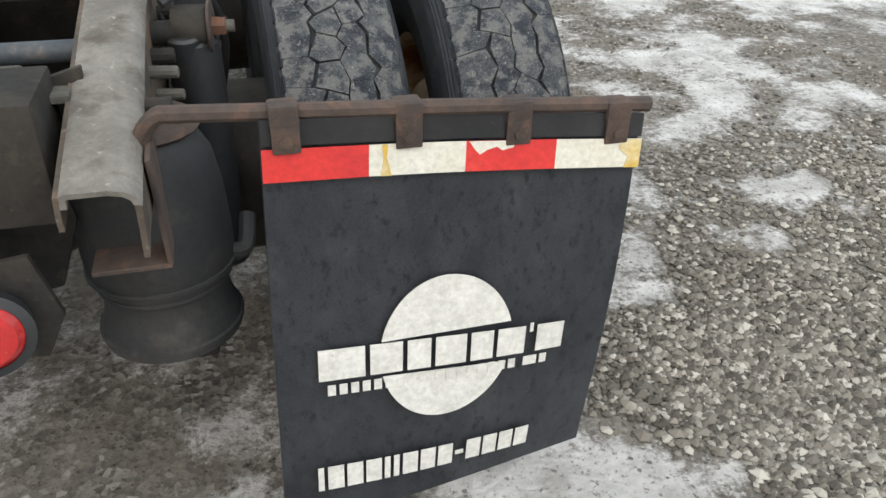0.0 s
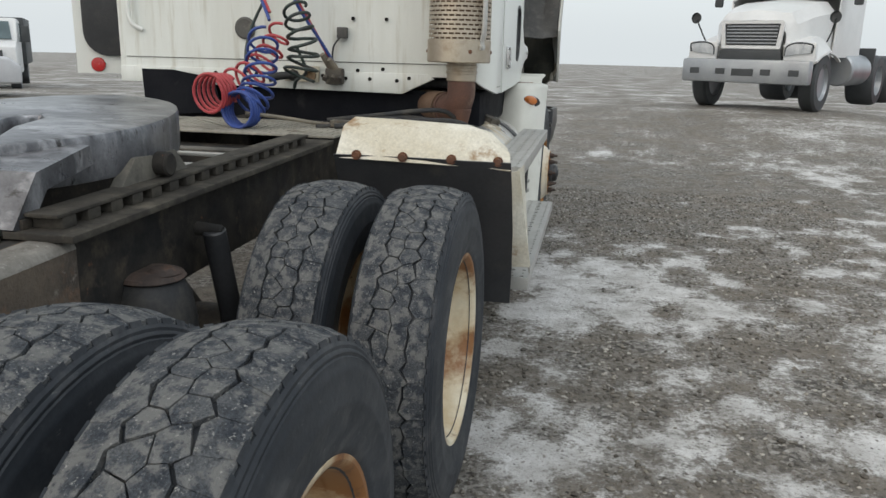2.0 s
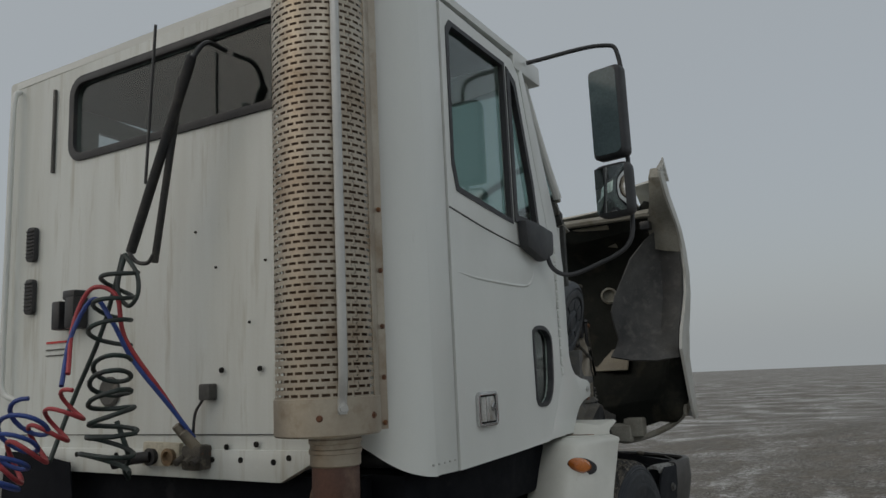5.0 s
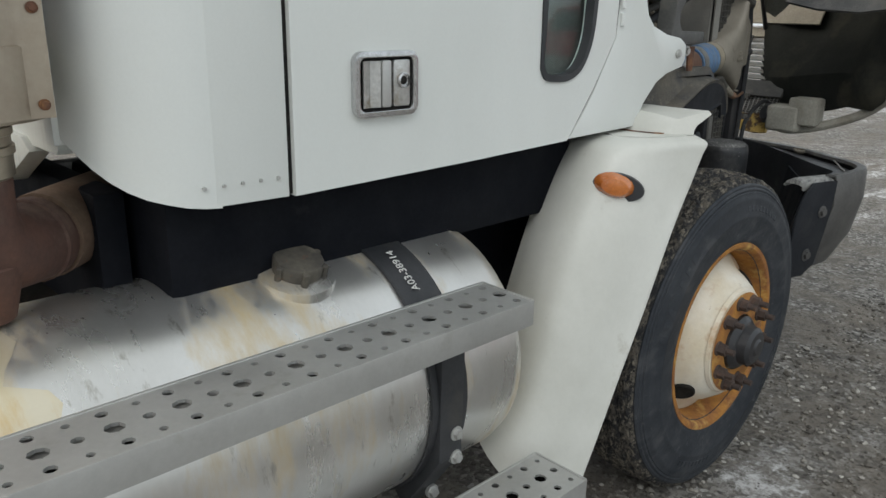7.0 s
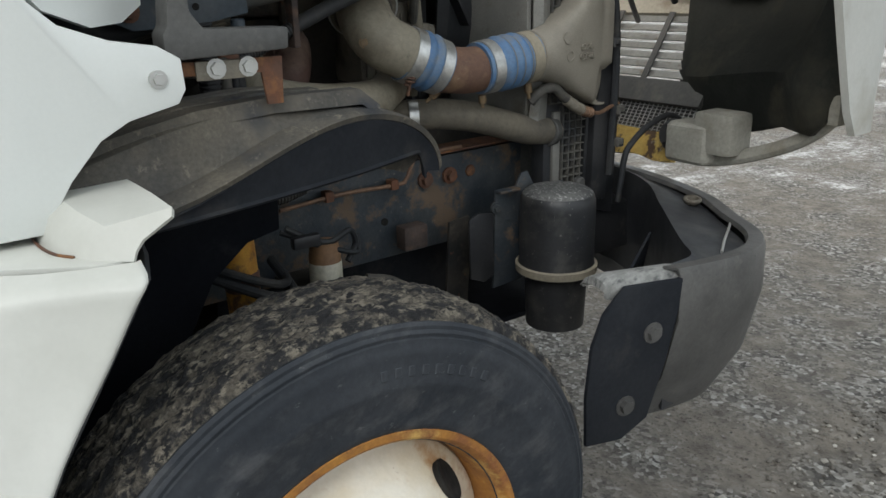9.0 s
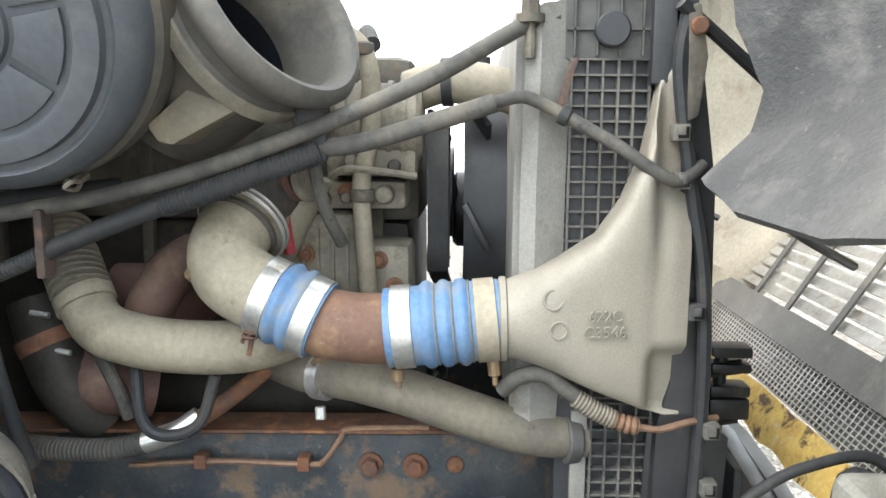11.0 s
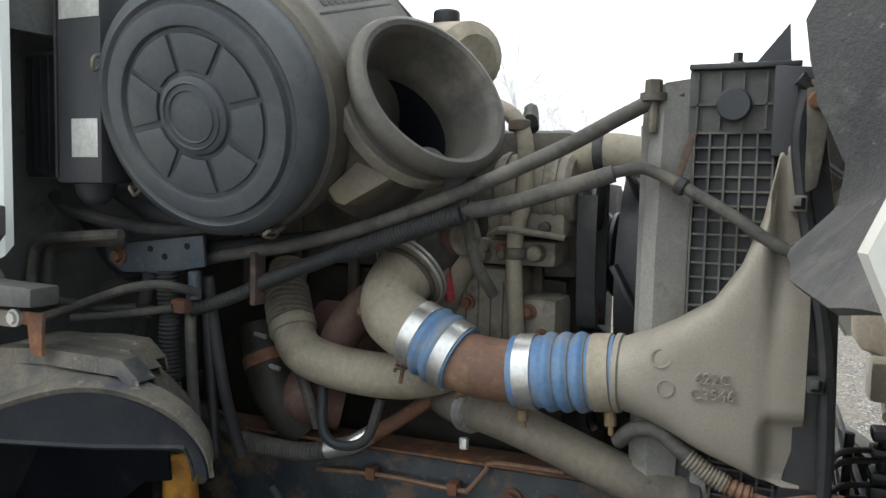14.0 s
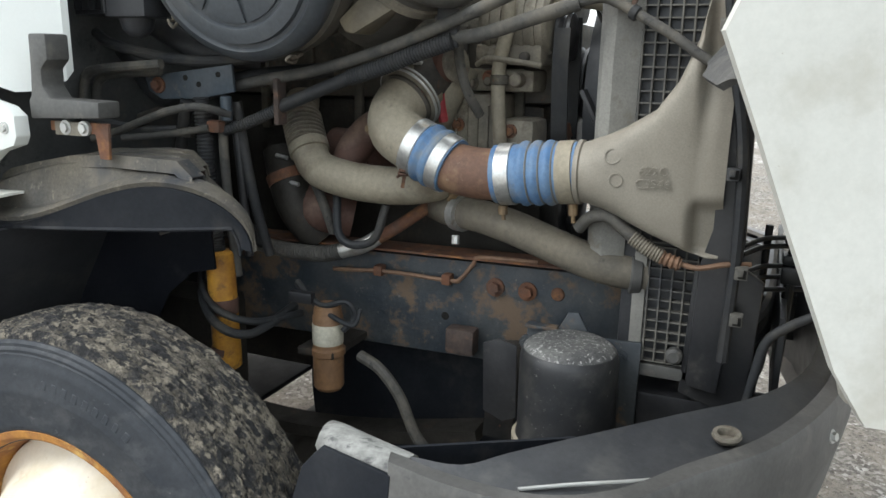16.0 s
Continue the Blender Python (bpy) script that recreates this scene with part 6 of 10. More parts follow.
# dark glass instead of mirror silver, painting in a dark reflection
part("mirror_glass", plate(rounded(-0.07, 0.07, -0.205, 0.205, 0.03), 'y', -0.050, -0.046, w=0), "farglass", mirror_arm, "", at=pose(1.43, 5.27, 2.725, 0, 0, -12))
mb = box(-0.09, 0.09, -0.05, 0.045, -0.125, 0.125, 0.045, seg=4)
part("convex_mirror_housing", mb, "black", mirror_arm, "small rounded spot mirror", at=pose(1.43, 5.27, 2.355, 0, 0, -12))
part("convex_mirror_glass", skin([[(x, -0.052 - 0.012 * (1 - (x / 0.08) ** 2) * (1 - (z / 0.11) ** 2), z) for x in np.linspace(-0.075, 0.075, 7)] for z in np.linspace(-0.105, 0.105, 7)], thick=0.002), "mirror", mirror_arm, "", at=pose(1.43, 5.27, 2.355, 0, 0, -12))

# ---- fixed fender with the amber lamp ----
rows = []
FEN = ((0.335, 4.885, 5.06), (0.45, 4.925, 5.125), (0.60, 4.98, 5.205), (0.80, 5.05, 5.315), (1.0, 5.135, 5.415), (1.12, 5.20, 5.49), (1.19, 5.25, 5.532), (1.222, 5.285, 5.552))
for z, R_, F_ in FEN:
    k = max(0.0, 0.6 - z)
    d_ = F_ - R_
    rows.append([(0.93, R_ + 0.055, z + 0.6 * k), (1.0, R_ + 0.02, z + 0.5 * k), (1.08, R_, z + 0.3 * k), (1.15, R_ + 0.06 * d_, z + 0.12 * k), (1.205, R_ + 0.34 * d_, z), (1.235, R_ + 0.66 * d_, z), (1.251, R_ + 0.84 * d_, z), (1.264, R_ + 0.965 * d_, z), (1.258, F_, z)])
rows.append([(0.93, 5.40, 1.238), (1.0, 5.372, 1.238), (1.07, 5.355, 1.238), (1.13, 5.362, 1.238), (1.18, 5.42, 1.238), (1.205, 5.48, 1.238), (1.215, 5.52, 1.238), (1.22, 5.545, 1.238), (1.216, 5.556, 1.238)])
rows = [spline(r, 5) for r in rows]
cols = [spline([r[i] for r in rows], 3) for i in range(len(rows[0]))]
fen = part("fixed_fender", skin(cols, thick=0.008), "fibreglass", truck, "white fibreglass fender behind the steer wheel", sharp=1.3)
b = plate([(0.86, 5.41), (1.07, 5.365), (1.14, 5.39), (1.205, 5.50), (1.21, 5.552), (0.86, 5.57)], 'z', 1.222, 1.240, w=0.006)
part("fender_shelf", b, "fibreglass", fen)
part("fender_liner", skin([[(1.254, F_ + 0.004, z), (1.15, F_ + 0.03, z), (0.95, F_ + 0.06, z), (0.78, F_ + 0.08, z)] for z, R_, F_ in FEN], thick=0.006), "black", fen, "black plastic liner behind the steer wheel")
b = skin([[(0.90, 5.47, 1.236), (0.90, 5.485, 1.275), (0.90, 5.50, 1.292), (0.90, 5.59, 1.296)], [(1.06, 5.465, 1.236), (1.055, 5.48, 1.275), (1.05, 5.50, 1.292), (1.05, 5.60, 1.297)], [(1.13, 5.478, 1.236), (1.125, 5.492, 1.268), (1.12, 5.51, 1.285), (1.13, 5.605, 1.296)], [(1.18, 5.505, 1.237), (1.175, 5.515, 1.258), (1.175, 5.53, 1.275), (1.225, 5.605, 1.298)], [(1.215, 5.55, 1.236), (1.213, 5.555, 1.248), (1.216, 5.565, 1.262), (1.238, 5.60, 1.292)]], thick=0.006)
part("fender_lip", b, "fibreglass", fen, "stepped upper lip of the fender")
part("lip_seam", tube([(1.00, 5.455, 1.2415), (1.08, 5.458, 1.2415), (1.13, 5.468, 1.2415), (1.16, 5.486, 1.2415)], 0.0022, 6), "rust", fen, "rust line along the lip")
la = Matrix.Translation((1.172, 5.262, 1.122)) @ pose(0, 0, 0, 0, 0, -50) @ pose(0, 0, 0, -12, 0, 0)
b = lathe([(0.052, -0.03), (0.055, 0.006), (0.052, 0.013), (0.02, 0.014)], (0, 0, 0), (1, 0, 0), 32)
turned(b, la @ Matrix.Diagonal((1, 1.28, 0.68, 1)))
part("lamp_base", b, "black", fen)
b = lathe([(0.049, 0.006), (0.046, 0.022), (0.032, 0.038), (0, 0.044)], (0, 0, 0), (1, 0, 0), 32)
turned(b, la @ Matrix.Translation((0, -0.014, 0.003)) @ Matrix.Diagonal((1, 1.12, 0.68, 1)))
part("marker_lamp", b, "amber", fen, "amber side marker lamp")

# ---- engine bay: block, head and ancillaries ----
eng = part("engine_block", box(-0.30, 0.26, 5.55, 6.60, 0.85, 1.50, 0.03), "darkengine", truck, "oily dark diesel engine block")
part("cylinder_head", box(-0.28, 0.27, 5.60, 6.62, 1.50, 1.72, 0.02), "engine", truck, "grimy cylinder head")
part("rocker_cover", box(-0.22, 0.20, 5.65, 6.60, 1.72, 1.84, 0.035), "engine", truck)
for y in np.arange(5.72, 6.6, 0.16):
    part("head_rib", box(0.262, 0.285, y, y + 0.025, 1.40, 1.70, 0.006), "engine", truck)
part("oil_pan", box(-0.26, 0.24, 5.5, 6.55, 0.62, 0.86, 0.03), "darkengine", truck)
# compressor and alternator castings on the right front
b = box(0.24, 0.40, 6.36, 6.52, 1.32, 1.53, 0.018)
cc = part("compressor_casting", b, "cast", truck, "dusty cast compressor housing")
part("compressor_head", box(0.25, 0.385, 6.41, 6.60, 1.535, 1.59, 0.012), "cast", cc)
part("head_cover", box(0.26, 0.40, 6.45, 6.62, 1.60, 1.65, 0.01), "cast", cc)
for k in range(5):
    part("casting_rib", box(0.398, 0.408, 6.375 + 0.028 * k, 6.381 + 0.028 * k, 1.34, 1.50, 0.002), "cast", cc)
for y, z, r in ((6.44, 1.555, 0.018), (6.49, 1.56, 0.013), (6.56, 1.565, 0.02), (6.58, 1.62, 0.014), (6.50, 1.63, 0.016), (6.40, 1.50, 0.012), (6.50, 1.36, 0.015)):
    part("casting_boss", cyl((0.38, y, z), (0.418, y, z), r, r * 0.85, seg=14, w=0.003), "engine" if r < 0.015 else "cast", cc)
b = box(0.26, 0.40, 6.51, 6.61, 1.30, 1.47, 0.02)
part("alternator_bracket", b, "cast", truck)
b = cyl((0.34, 6.46, 1.70), (0.34, 6.63, 1.70), 0.075, seg=28, w=0.01)
for k in range(5):
    cyl((0.34, 6.48 + 0.028 * k, 1.70), (0.34, 6.49 + 0.028 * k, 1.70), 0.080, seg=28, bm=b)
part("alternator", b, "cast", truck, "finned alternator body")
part("thermostat_neck", tube([(0.30, 6.60, 1.76), (0.32, 6.68, 1.78), (0.32, 6.80, 1.76), (0.30, 6.9, 1.72)], 0.042, 16), "tan", truck)
part("hose_band", cyl((0.318, 6.665, 1.778), (0.319, 6.685, 1.779), 0.047, seg=20), "rubber", truck)
for y, z, r in ((6.655, 1.67, 0.058), (6.655, 1.43, 0.03), (6.665, 1.55, 0.10), (6.655, 1.22, 0.10)):
    b = lathe([(0, -0.02), (r * 0.4, -0.02), (r, -0.018), (r, -0.01), (r * 0.86, 0), (r, 0.01), (r, 0.018), (r * 0.4, 0.02), (0, 0.03)], (0.30 if r < 0.09 else 0.12, y, z), (0, 1, 0), 30)
    part("pulley", b, "blackmetal" if r > 0.05 else "rust", truck, "black belt pulley")
bl = [(0.365, 6.66, 1.69), (0.372, 6.66, 1.60), (0.36, 6.66, 1.50), (0.345, 6.66, 1.42), (0.30, 6.66, 1.395), (0.05, 6.66, 1.32)]
part("fan_belt", skin([[Vector(p) + Vector((0, -0.02, 0)) for p in spline(bl, 6)], [Vector(p) + Vector((0, 0.02, 0)) for p in spline(bl, 6)]], thick=0.008), "rubber", truck, "ribbed drive belt")
part("fan_belt", skin([[(0.24, 6.64, 1.72), (0.235, 6.64, 1.4)], [(0.24, 6.68, 1.72), (0.235, 6.68, 1.4)]], thick=0.008), "rubber", truck)
fan = part("fan_hub", cyl((0, 6.68, 1.50), (0, 6.76, 1.50), 0.09, seg=24, w=0.01), "blackmetal", truck, "black cooling fan hub")
for k in range(9):
    a = radians(40 * k + 10)
    b = box(-0.05, 0.05, -0.006, 0.006, 0.07, 0.36, 0.003)
    turned(b, Matrix.Translation((0, 6.735, 1.50)) @ Matrix.Rotation(a, 4, 'Y') @ Matrix.Rotation(radians(28), 4, 'Z'))
    part("fan_blade", b, "blackmetal", fan)
# vertical coolant pipe with clamps
part("coolant_pipe", tube([(0.30, 6.42, 1.86), (0.40, 6.47, 1.87), (0.42, 6.53, 1.82), (0.42, 6.54, 1.70), (0.42, 6.52, 1.58), (0.42, 6.53, 1.41), (0.38, 6.53, 1.28)], 0.0175, 14), "tan", truck, "dust-covered vertical coolant pipe")
for z in (1.565, 1.83):
    part("pipe_clamp", cyl((0.42, 6.523, z - 0.012), (0.42, 6.523, z + 0.012), 0.023, seg=16, w=0.003), "engine", truck)
part("breather_hose", tube([(0.25, 6.50, 1.84), (0.33, 6.52, 1.87), (0.40, 6.54, 1.84)], 0.016, 10), "rubber", truck)
for y, z in ((6.41, 1.45), (6.43, 1.34), (6.55, 1.44), (6.49, 1.57), (6.58, 1.39)):
    part("engine_bolt", bolt((0.402, y, z), (1, 0, 0), 0.012, 0.012), "rust", truck)
part("fuel_line", tube([(0.41, 6.46, 1.60), (0.44, 6.50, 1.615), (0.43, 6.56, 1.61), (0.40, 6.62, 1.60)], 0.007, 8), "cast", truck)
part("red_lead", tube([(0.44, 6.39, 1.57), (0.46, 6.385, 1.52), (0.45, 6.39, 1.46)], 0.012, 8), "red", truck, "faded red battery lead")
part("drop_hose", tube([(0.52, 6.45, 1.67), (0.51, 6.455, 1.60), (0.50, 6.47, 1.54), (0.46, 6.49, 1.48)], 0.012, 10), "dusthose", truck)
# turbocharger and its pipes
b = lathe([(0, -0.05), (0.06, -0.05), (0.095, -0.02), (0.10, 0.02), (0.08, 0.05), (0, 0.06)], (0.36, 6.14, 1.36), (0.2, 1, 0), 28)
cyl((0.36, 6.02, 1.36), (0.36, 6.14, 1.36), 0.06, seg=20, bm=b)
part("turbo_housing", b, "elbowrust", truck, "rust-brown turbocharger housing")
part("turbo_scroll", tube([(0.36, 6.18, 1.44), (0.42, 6.16, 1.42), (0.46, 6.13, 1.36), (0.44, 6.10, 1.28)], 0.045, 16), "elbowrust", truck)
part("exhaust_turn", tube([(0.30, 5.92, 1.20), (0.40, 5.94, 1.22), (0.44, 6.02, 1.20), (0.40, 6.10, 1.18)], 0.06, 18), "elbowrust", truck, "rusted exhaust pipe below the turbo")
part("intake_pipe", tube([(0.40, 6.42, 1.60), (0.42, 6.38, 1.52), (0.40, 6.34, 1.44)], 0.045, 16), "tan", truck)
part("outlet_bellows", tube([(0.40, 5.945, 1.50), (0.455, 5.975, 1.44), (0.49, 6.015, 1.375)], 0.042, 24, ribs=70, rib=0.004), "hosewarm", truck, "tan corrugated outlet bellows")
part("outlet_pipe", tube([(0.485, 6.01, 1.385), (0.51, 6.05, 1.335), (0.53, 6.11, 1.315), (0.535, 6.21, 1.302), (0.52, 6.33, 1.302), (0.44, 6.43, 1.32)], 0.048, 24), "tan", truck, "dusty tan outlet pipe")
for k in range(7):
    p0 = Vector((0.445, 5.968, 1.448)).lerp(Vector((0.484, 6.009, 1.390)), k / 6)
    part("bellows_ring", lathe([(0.044, -0.003), (0.0535, -0.002), (0.0545, 0.0), (0.0535, 0.002), (0.044, 0.003)], p0, (0.52, 0.46, -0.72), 28), "cast", truck)
part("outlet_clamp", cyl((0.488, 6.014, 1.383), (0.497, 6.026, 1.364), 0.054, seg=24), "tan", truck)
# charge-air pipe: elbow, sleeve hoses and rust-brown section
part("charge_elbow", tube([(0.46, 6.335, 1.545), (0.512, 6.312, 1.512), (0.552, 6.306, 1.476), (0.580, 6.322, 1.444), (0.593, 6.36, 1.421), (0.60, 6.42, 1.392)], (0.067, 0.064), 32), "tan", truck, "dusty cast charge-air elbow")
part("elbow_flange", lathe([(0.066, -0.01), (0.084, -0.008), (0.084, 0.008), (0.066, 0.01)], (0.498, 6.319, 1.521), (0.78, -0.28, -0.56), 32), "cast", truck)
part("elbow_rim", lathe([(0.066, -0.02), (0.073, -0.016), (0.073, -0.010), (0.066, -0.006)], (0.520, 6.310, 1.505), (0.78, -0.26, -0.57), 32), "engine", truck)
for k, r_ in ((0, 0.0855), (1, 0.0855)):
    c_ = Vector((0.498, 6.319, 1.521)) + Vector((0.78, -0.28, -0.56)) * (0.006 if k else -0.006)
    part("band_wire", lathe([(r_ - 0.003, -0.003), (r_ + 0.001, -0.002), (r_ + 0.002, 0.0), (r_ + 0.001, 0.002), (r_ - 0.003, 0.003)], c_, (0.78, -0.28, -0.56), 32), "galv", truck, "bright wire of the clamp band" if k else "")
part("band_bolt", cyl((0.50, 6.30, 1.607), (0.505, 6.355, 1.60), 0.006, seg=10, w=0.002), "galv", truck)
part("turbo_inlet", tube([(0.50, 6.335, 1.53), (0.46, 6.36, 1.57), (0.40, 6.38, 1.59)], 0.052, 20), "engine", truck)
part("brown_canister", cyl((0.40, 6.30, 1.585), (0.47, 6.42, 1.60), 0.042, seg=22, w=0.008), "elbowrust", truck)
part("canister_ring", cyl((0.475, 6.425, 1.60), (0.48, 6.437, 1.602), 0.044, seg=22, w=0.003), "cast", truck)
part("elbow_plug", bolt((0.600, 6.262, 1.446), (0.85, -0.5, 0.05), 0.010, 0.010), "brass", truck)
part("charge_pipe", tube([(0.594, 6.38, 1.41), (0.60, 6.46, 1.374), (0.606, 6.52, 1.362), (0.606, 6.58, 1.36), (0.604, 6.68, 1.368), (0.602, 6.80, 1.382)], 0.0585, 28), "rustpipe", truck, "rust-brown painted charge-air pipe")
for (a, c, rb) in (((0.592, 6.372, 1.414), (0.602, 6.478, 1.370), 1), ((0.606, 6.588, 1.361), (0.602, 6.775, 1.379), 3)):
    a, c = Vector(a), Vector(c)
    d = (c - a).normalized()
    L = (c - a).length
    prof = [(0.056, 0), (0.066, 0)]
    n0 = 0.30 if rb == 3 else 0.28
    for k in range(rb if rb == 3 else 2):
        h0 = L * (n0 + (1 - n0 - 0.25) * k / (rb if rb == 3 else 2))
        hw = L * (1 - n0 - 0.25) / (rb if rb == 3 else 2)
        prof += [(0.066, h0 + hw * 0.05), (0.0665, h0 + hw * 0.1), (0.0715, h0 + hw * 0.3), (0.073, h0 + hw * 0.5), (0.0715, h0 + hw * 0.7), (0.0665, h0 + hw * 0.92)]
    prof += [(0.066, L), (0.056, L)]
    hose = part("charge_hose", lathe(prof, a, d, 40), "blue", truck, "dusty blue silicone charge-air hose")
    for f0, f1 in ((0.06, 0.24), (0.78, 0.97)) if rb == 3 else ((0.03, 0.30), (0.70, 0.97)):
        part("hose_clamp", lathe([(0.0665, L * f0), (0.0695, L * f0 + 0.001), (0.0695, L * f1 - 0.001), (0.0665, L * f1)], a, d, 40), "clamp" if f0 < 0.5 or rb == 1 else "tan", hose, "bright steel band clamp")
    for k in range(1, 4 if rb == 3 else 1):
        h0 = L * (n0 + (1 - n0 - 0.25) * k / 3) - L * 0.008
        part("hose_wire", lathe([(0.0665, h0 - 0.0025), (0.0695, h0), (0.0665, h0 + 0.0025)], a, d, 40), "shroud", hose)
tee = part("clamp_tee_bolt", cyl((0.640, 6.384, 1.425), (0.632, 6.378, 1.385), 0.0075, seg=12, w=0.002), "galv", truck, "bright tee bolt with a rusted spring")
part("tee_nut", cyl((0.637, 6.381, 1.405), (0.634, 6.379, 1.392), 0.0125, seg=6, w=0.002), "clamp", tee)
part("tee_spring", tube([(0.630 + 0.0105 * math.cos(k), 6.377 - 0.0005 * k + 0.0105 * math.sin(k), 1.384 - 0.0014 * k) for k in np.arange(0, 31, 0.55)], 0.0032, 6, 2), "rust", tee, "rust-brown coil spring")
part("tee_stem", cyl((0.630, 6.376, 1.386), (0.624, 6.360, 1.315), 0.0045, seg=8), "rust", tee)
for p, q in (((0.606, 6.605, 1.292), (0.606, 6.607, 1.270)), ((0.604, 6.765, 1.310), (0.606, 6.768, 1.282)), ((0.58, 6.485, 1.315), (0.57, 6.465, 1.295))):
    b = cyl(p, q, 0.011, seg=10, w=0.002)
    tip = Vector(q) + (Vector(q) - Vector(p)) * 0.55
    cyl(q, tip, 0.005, seg=8, bm=b)
    part("clamp_tee_bolt", b, "brass", truck, "corroded tee bolt of a hose clamp")
# radiator, charge-air cooler and shroud
part("radiator_core", box(-0.50, 0.52, 6.90, 7.02, 0.95, 1.88, 0.01), "core", truck, "dusty radiator core")
b = box(0.50, 0.556, 6.875, 7.045, 0.93, 1.90, 0.006)
rad = part("radiator_tank", b, "black", truck, "ribbed grey plastic radiator side tank")
b = bmesh.new()
for y0, n_, z0, z1, m_ in ((6.884, 6, 1.235, 1.80, 24), (6.936, 5, 0.962, 1.225, 12)):
    for k in range(n_):
        y = y0 + 0.0250 * k
        box(0.556, 0.574, y - 0.0018, y + 0.0018, z0, z1, 0.0, b)
    for k in range(m_):
        z = z0 + (z1 - z0) * k / (m_ - 1)
        box(0.556, 0.572, y0 - 0.004, y0 + 0.025 * (n_ - 1) + 0.004, z - 0.0017, z + 0.0017, 0.0, b)
part("tank_rib_grid", b, "gridtan", rad, "", flat=True)
b = box(0.552, 0.570, 6.872, 7.045, 1.80, 1.905, 0.004)
for k in range(5):
    box(0.568, 0.578, 6.885 + 0.036 * k, 6.888 + 0.036 * k, 1.805, 1.90, 0, b)
box(0.568, 0.578, 6.875, 7.04, 1.845, 1.849, 0, b)
part("tank_header_moulding", b, "core", rad)
part("header_plug", cyl((0.57, 6.945, 1.845), (0.592, 6.945, 1.845), 0.028, seg=20, w=0.003), "black", rad, "round black radiator plug")
b = box(0.40, 0.585, 6.872, 7.045, 1.905, 1.914, 0.002)
part("top_strap", b, "blackmetal", rad)
part("strap_stud", cyl((0.52, 6.945, 1.91), (0.52, 6.945, 1.940), 0.008, seg=8), "blackmetal", rad)
part("stud_nut", bolt((0.52, 6.945, 1.914), (0, 0, 1), 0.013, 0.011), "engine", rad)
part("strap_fin", plate([(6.97, 1.92), (7.03, 1.92), (7.025, 1.99)], 'x', 0.50, 0.504, w=0), "blackmetal", rad)
part("side_shield", plate([(7.005, 1.76), (7.062, 1.76), (7.075, 1.90), (7.005, 1.905)], 'x', 0.575, 0.60, w=0.004), "black", rad)
part("fan_shroud", skin([[(0.565, 6.80, 1.17), (0.58, 6.805, 1.28), (0.582, 6.805, 1.6), (0.57, 6.81, 1.87)], [(0.575, 6.83, 1.17), (0.592, 6.83, 1.28), (0.594, 6.83, 1.6), (0.585, 6.835, 1.885)], [(0.56, 6.875, 1.16), (0.565, 6.88, 1.28), (0.565, 6.88, 1.6), (0.562, 6.885, 1.895)]], thick=0.01), "shroud", truck, "pale grey dusty fan shroud")
part("shroud_back", plate(rounded(-0.50, 0.565, 1.16, 1.885, 0.08), 'y', 6.795, 6.81, holes=[[(0.31 * math.cos(2 * math.pi * k / 40), 1.50 + 0.31 * math.sin(2 * math.pi * k / 40)) for k in range(40)]], w=0), "shroud", truck)
part("shroud_ring", lathe([(0.31, -0.09), (0.318, -0.09), (0.318, 0.0), (0.31, 0.0)], (0, 6.80, 1.50), (0, 1, 0), 40, closed=True), "black", truck)
part("shroud_foot", box(0.556, 0.568, 6.902, 6.930, 0.98, 1.21, 0.003), "shroud", rad)
part("tank_foot", box(0.44, 0.575, 6.93, 7.055, 0.925, 0.955, 0.006), "core", rad)
part("drain_plug", lathe([(0, 0.02), (0.012, 0.02), (0.018, 0.014), (0.019, 0.0)], (0.572, 7.005, 0.985), (1, 0, 0), 20), "core", rad, "round drain plug")
# moulded funnel from the hose to the cooler
secs = ((6.755, 1.438, 1.316, 0.602, 0.061), (6.775, 1.441, 1.317, 0.602, 0.062), (6.79, 1.447, 1.315, 0.602, 0.066), (6.83, 1.462, 1.306, 0.602, 0.068), (6.87, 1.482, 1.292, 0.60, 0.066), (6.93, 1.520, 1.265, 0.597, 0.060), (6.97, 1.580, 1.248, 0.594, 0.055), (7.0, 1.660, 1.235, 0.592, 0.050), (7.02, 1.770, 1.225, 0.590, 0.046), (7.05, 1.800, 1.218, 0.588, 0.044), (7.075, 1.80, 1.218, 0.586, 0.040))
fine = []
for p, q in zip(secs, secs[1:]):
    n_ = max(1, int((q[0] - p[0]) / 0.007)) if p[0] > 6.95 else 3
    fine += [tuple(u + (w - u) * k / n_ for u, w in zip(p, q)) for k in range(n_)]
fine.append(secs[-1])
rows = []
for y, zt, zb, xc, xr in fine:
    zc, hz = (zt + zb) / 2, (zt - zb) / 2
    e = 1.0 - 0.58 * fade(y, 6.79, 6.93)
    ring = []
    for k in range(120):
        a = 2 * math.pi * k / 120
        ca, sa = math.cos(a), math.sin(a)
        x, z = xc + xr * math.copysign(abs(ca) ** e, ca), zc + hz * math.copysign(abs(sa) ** e, sa)
        if ca > 0:
            # moulded pockets near the cooler's flange
            x -= 0.030 * fade(y, 7.008, 7.026) * max(fade(z, 1.555, 1.585) * fade(1.80 - z, -0.02, 0.06), fade(z, 1.215, 1.24) * fade(1.345 - z, 0, 0.025))
        ring.append((x, y, z))
    rows.append(ring)
duct = part("charge_duct", skin(rows, cyclic=True), "duct", truck, "grey moulded charge-air duct with raised part number", sharp=1.2)
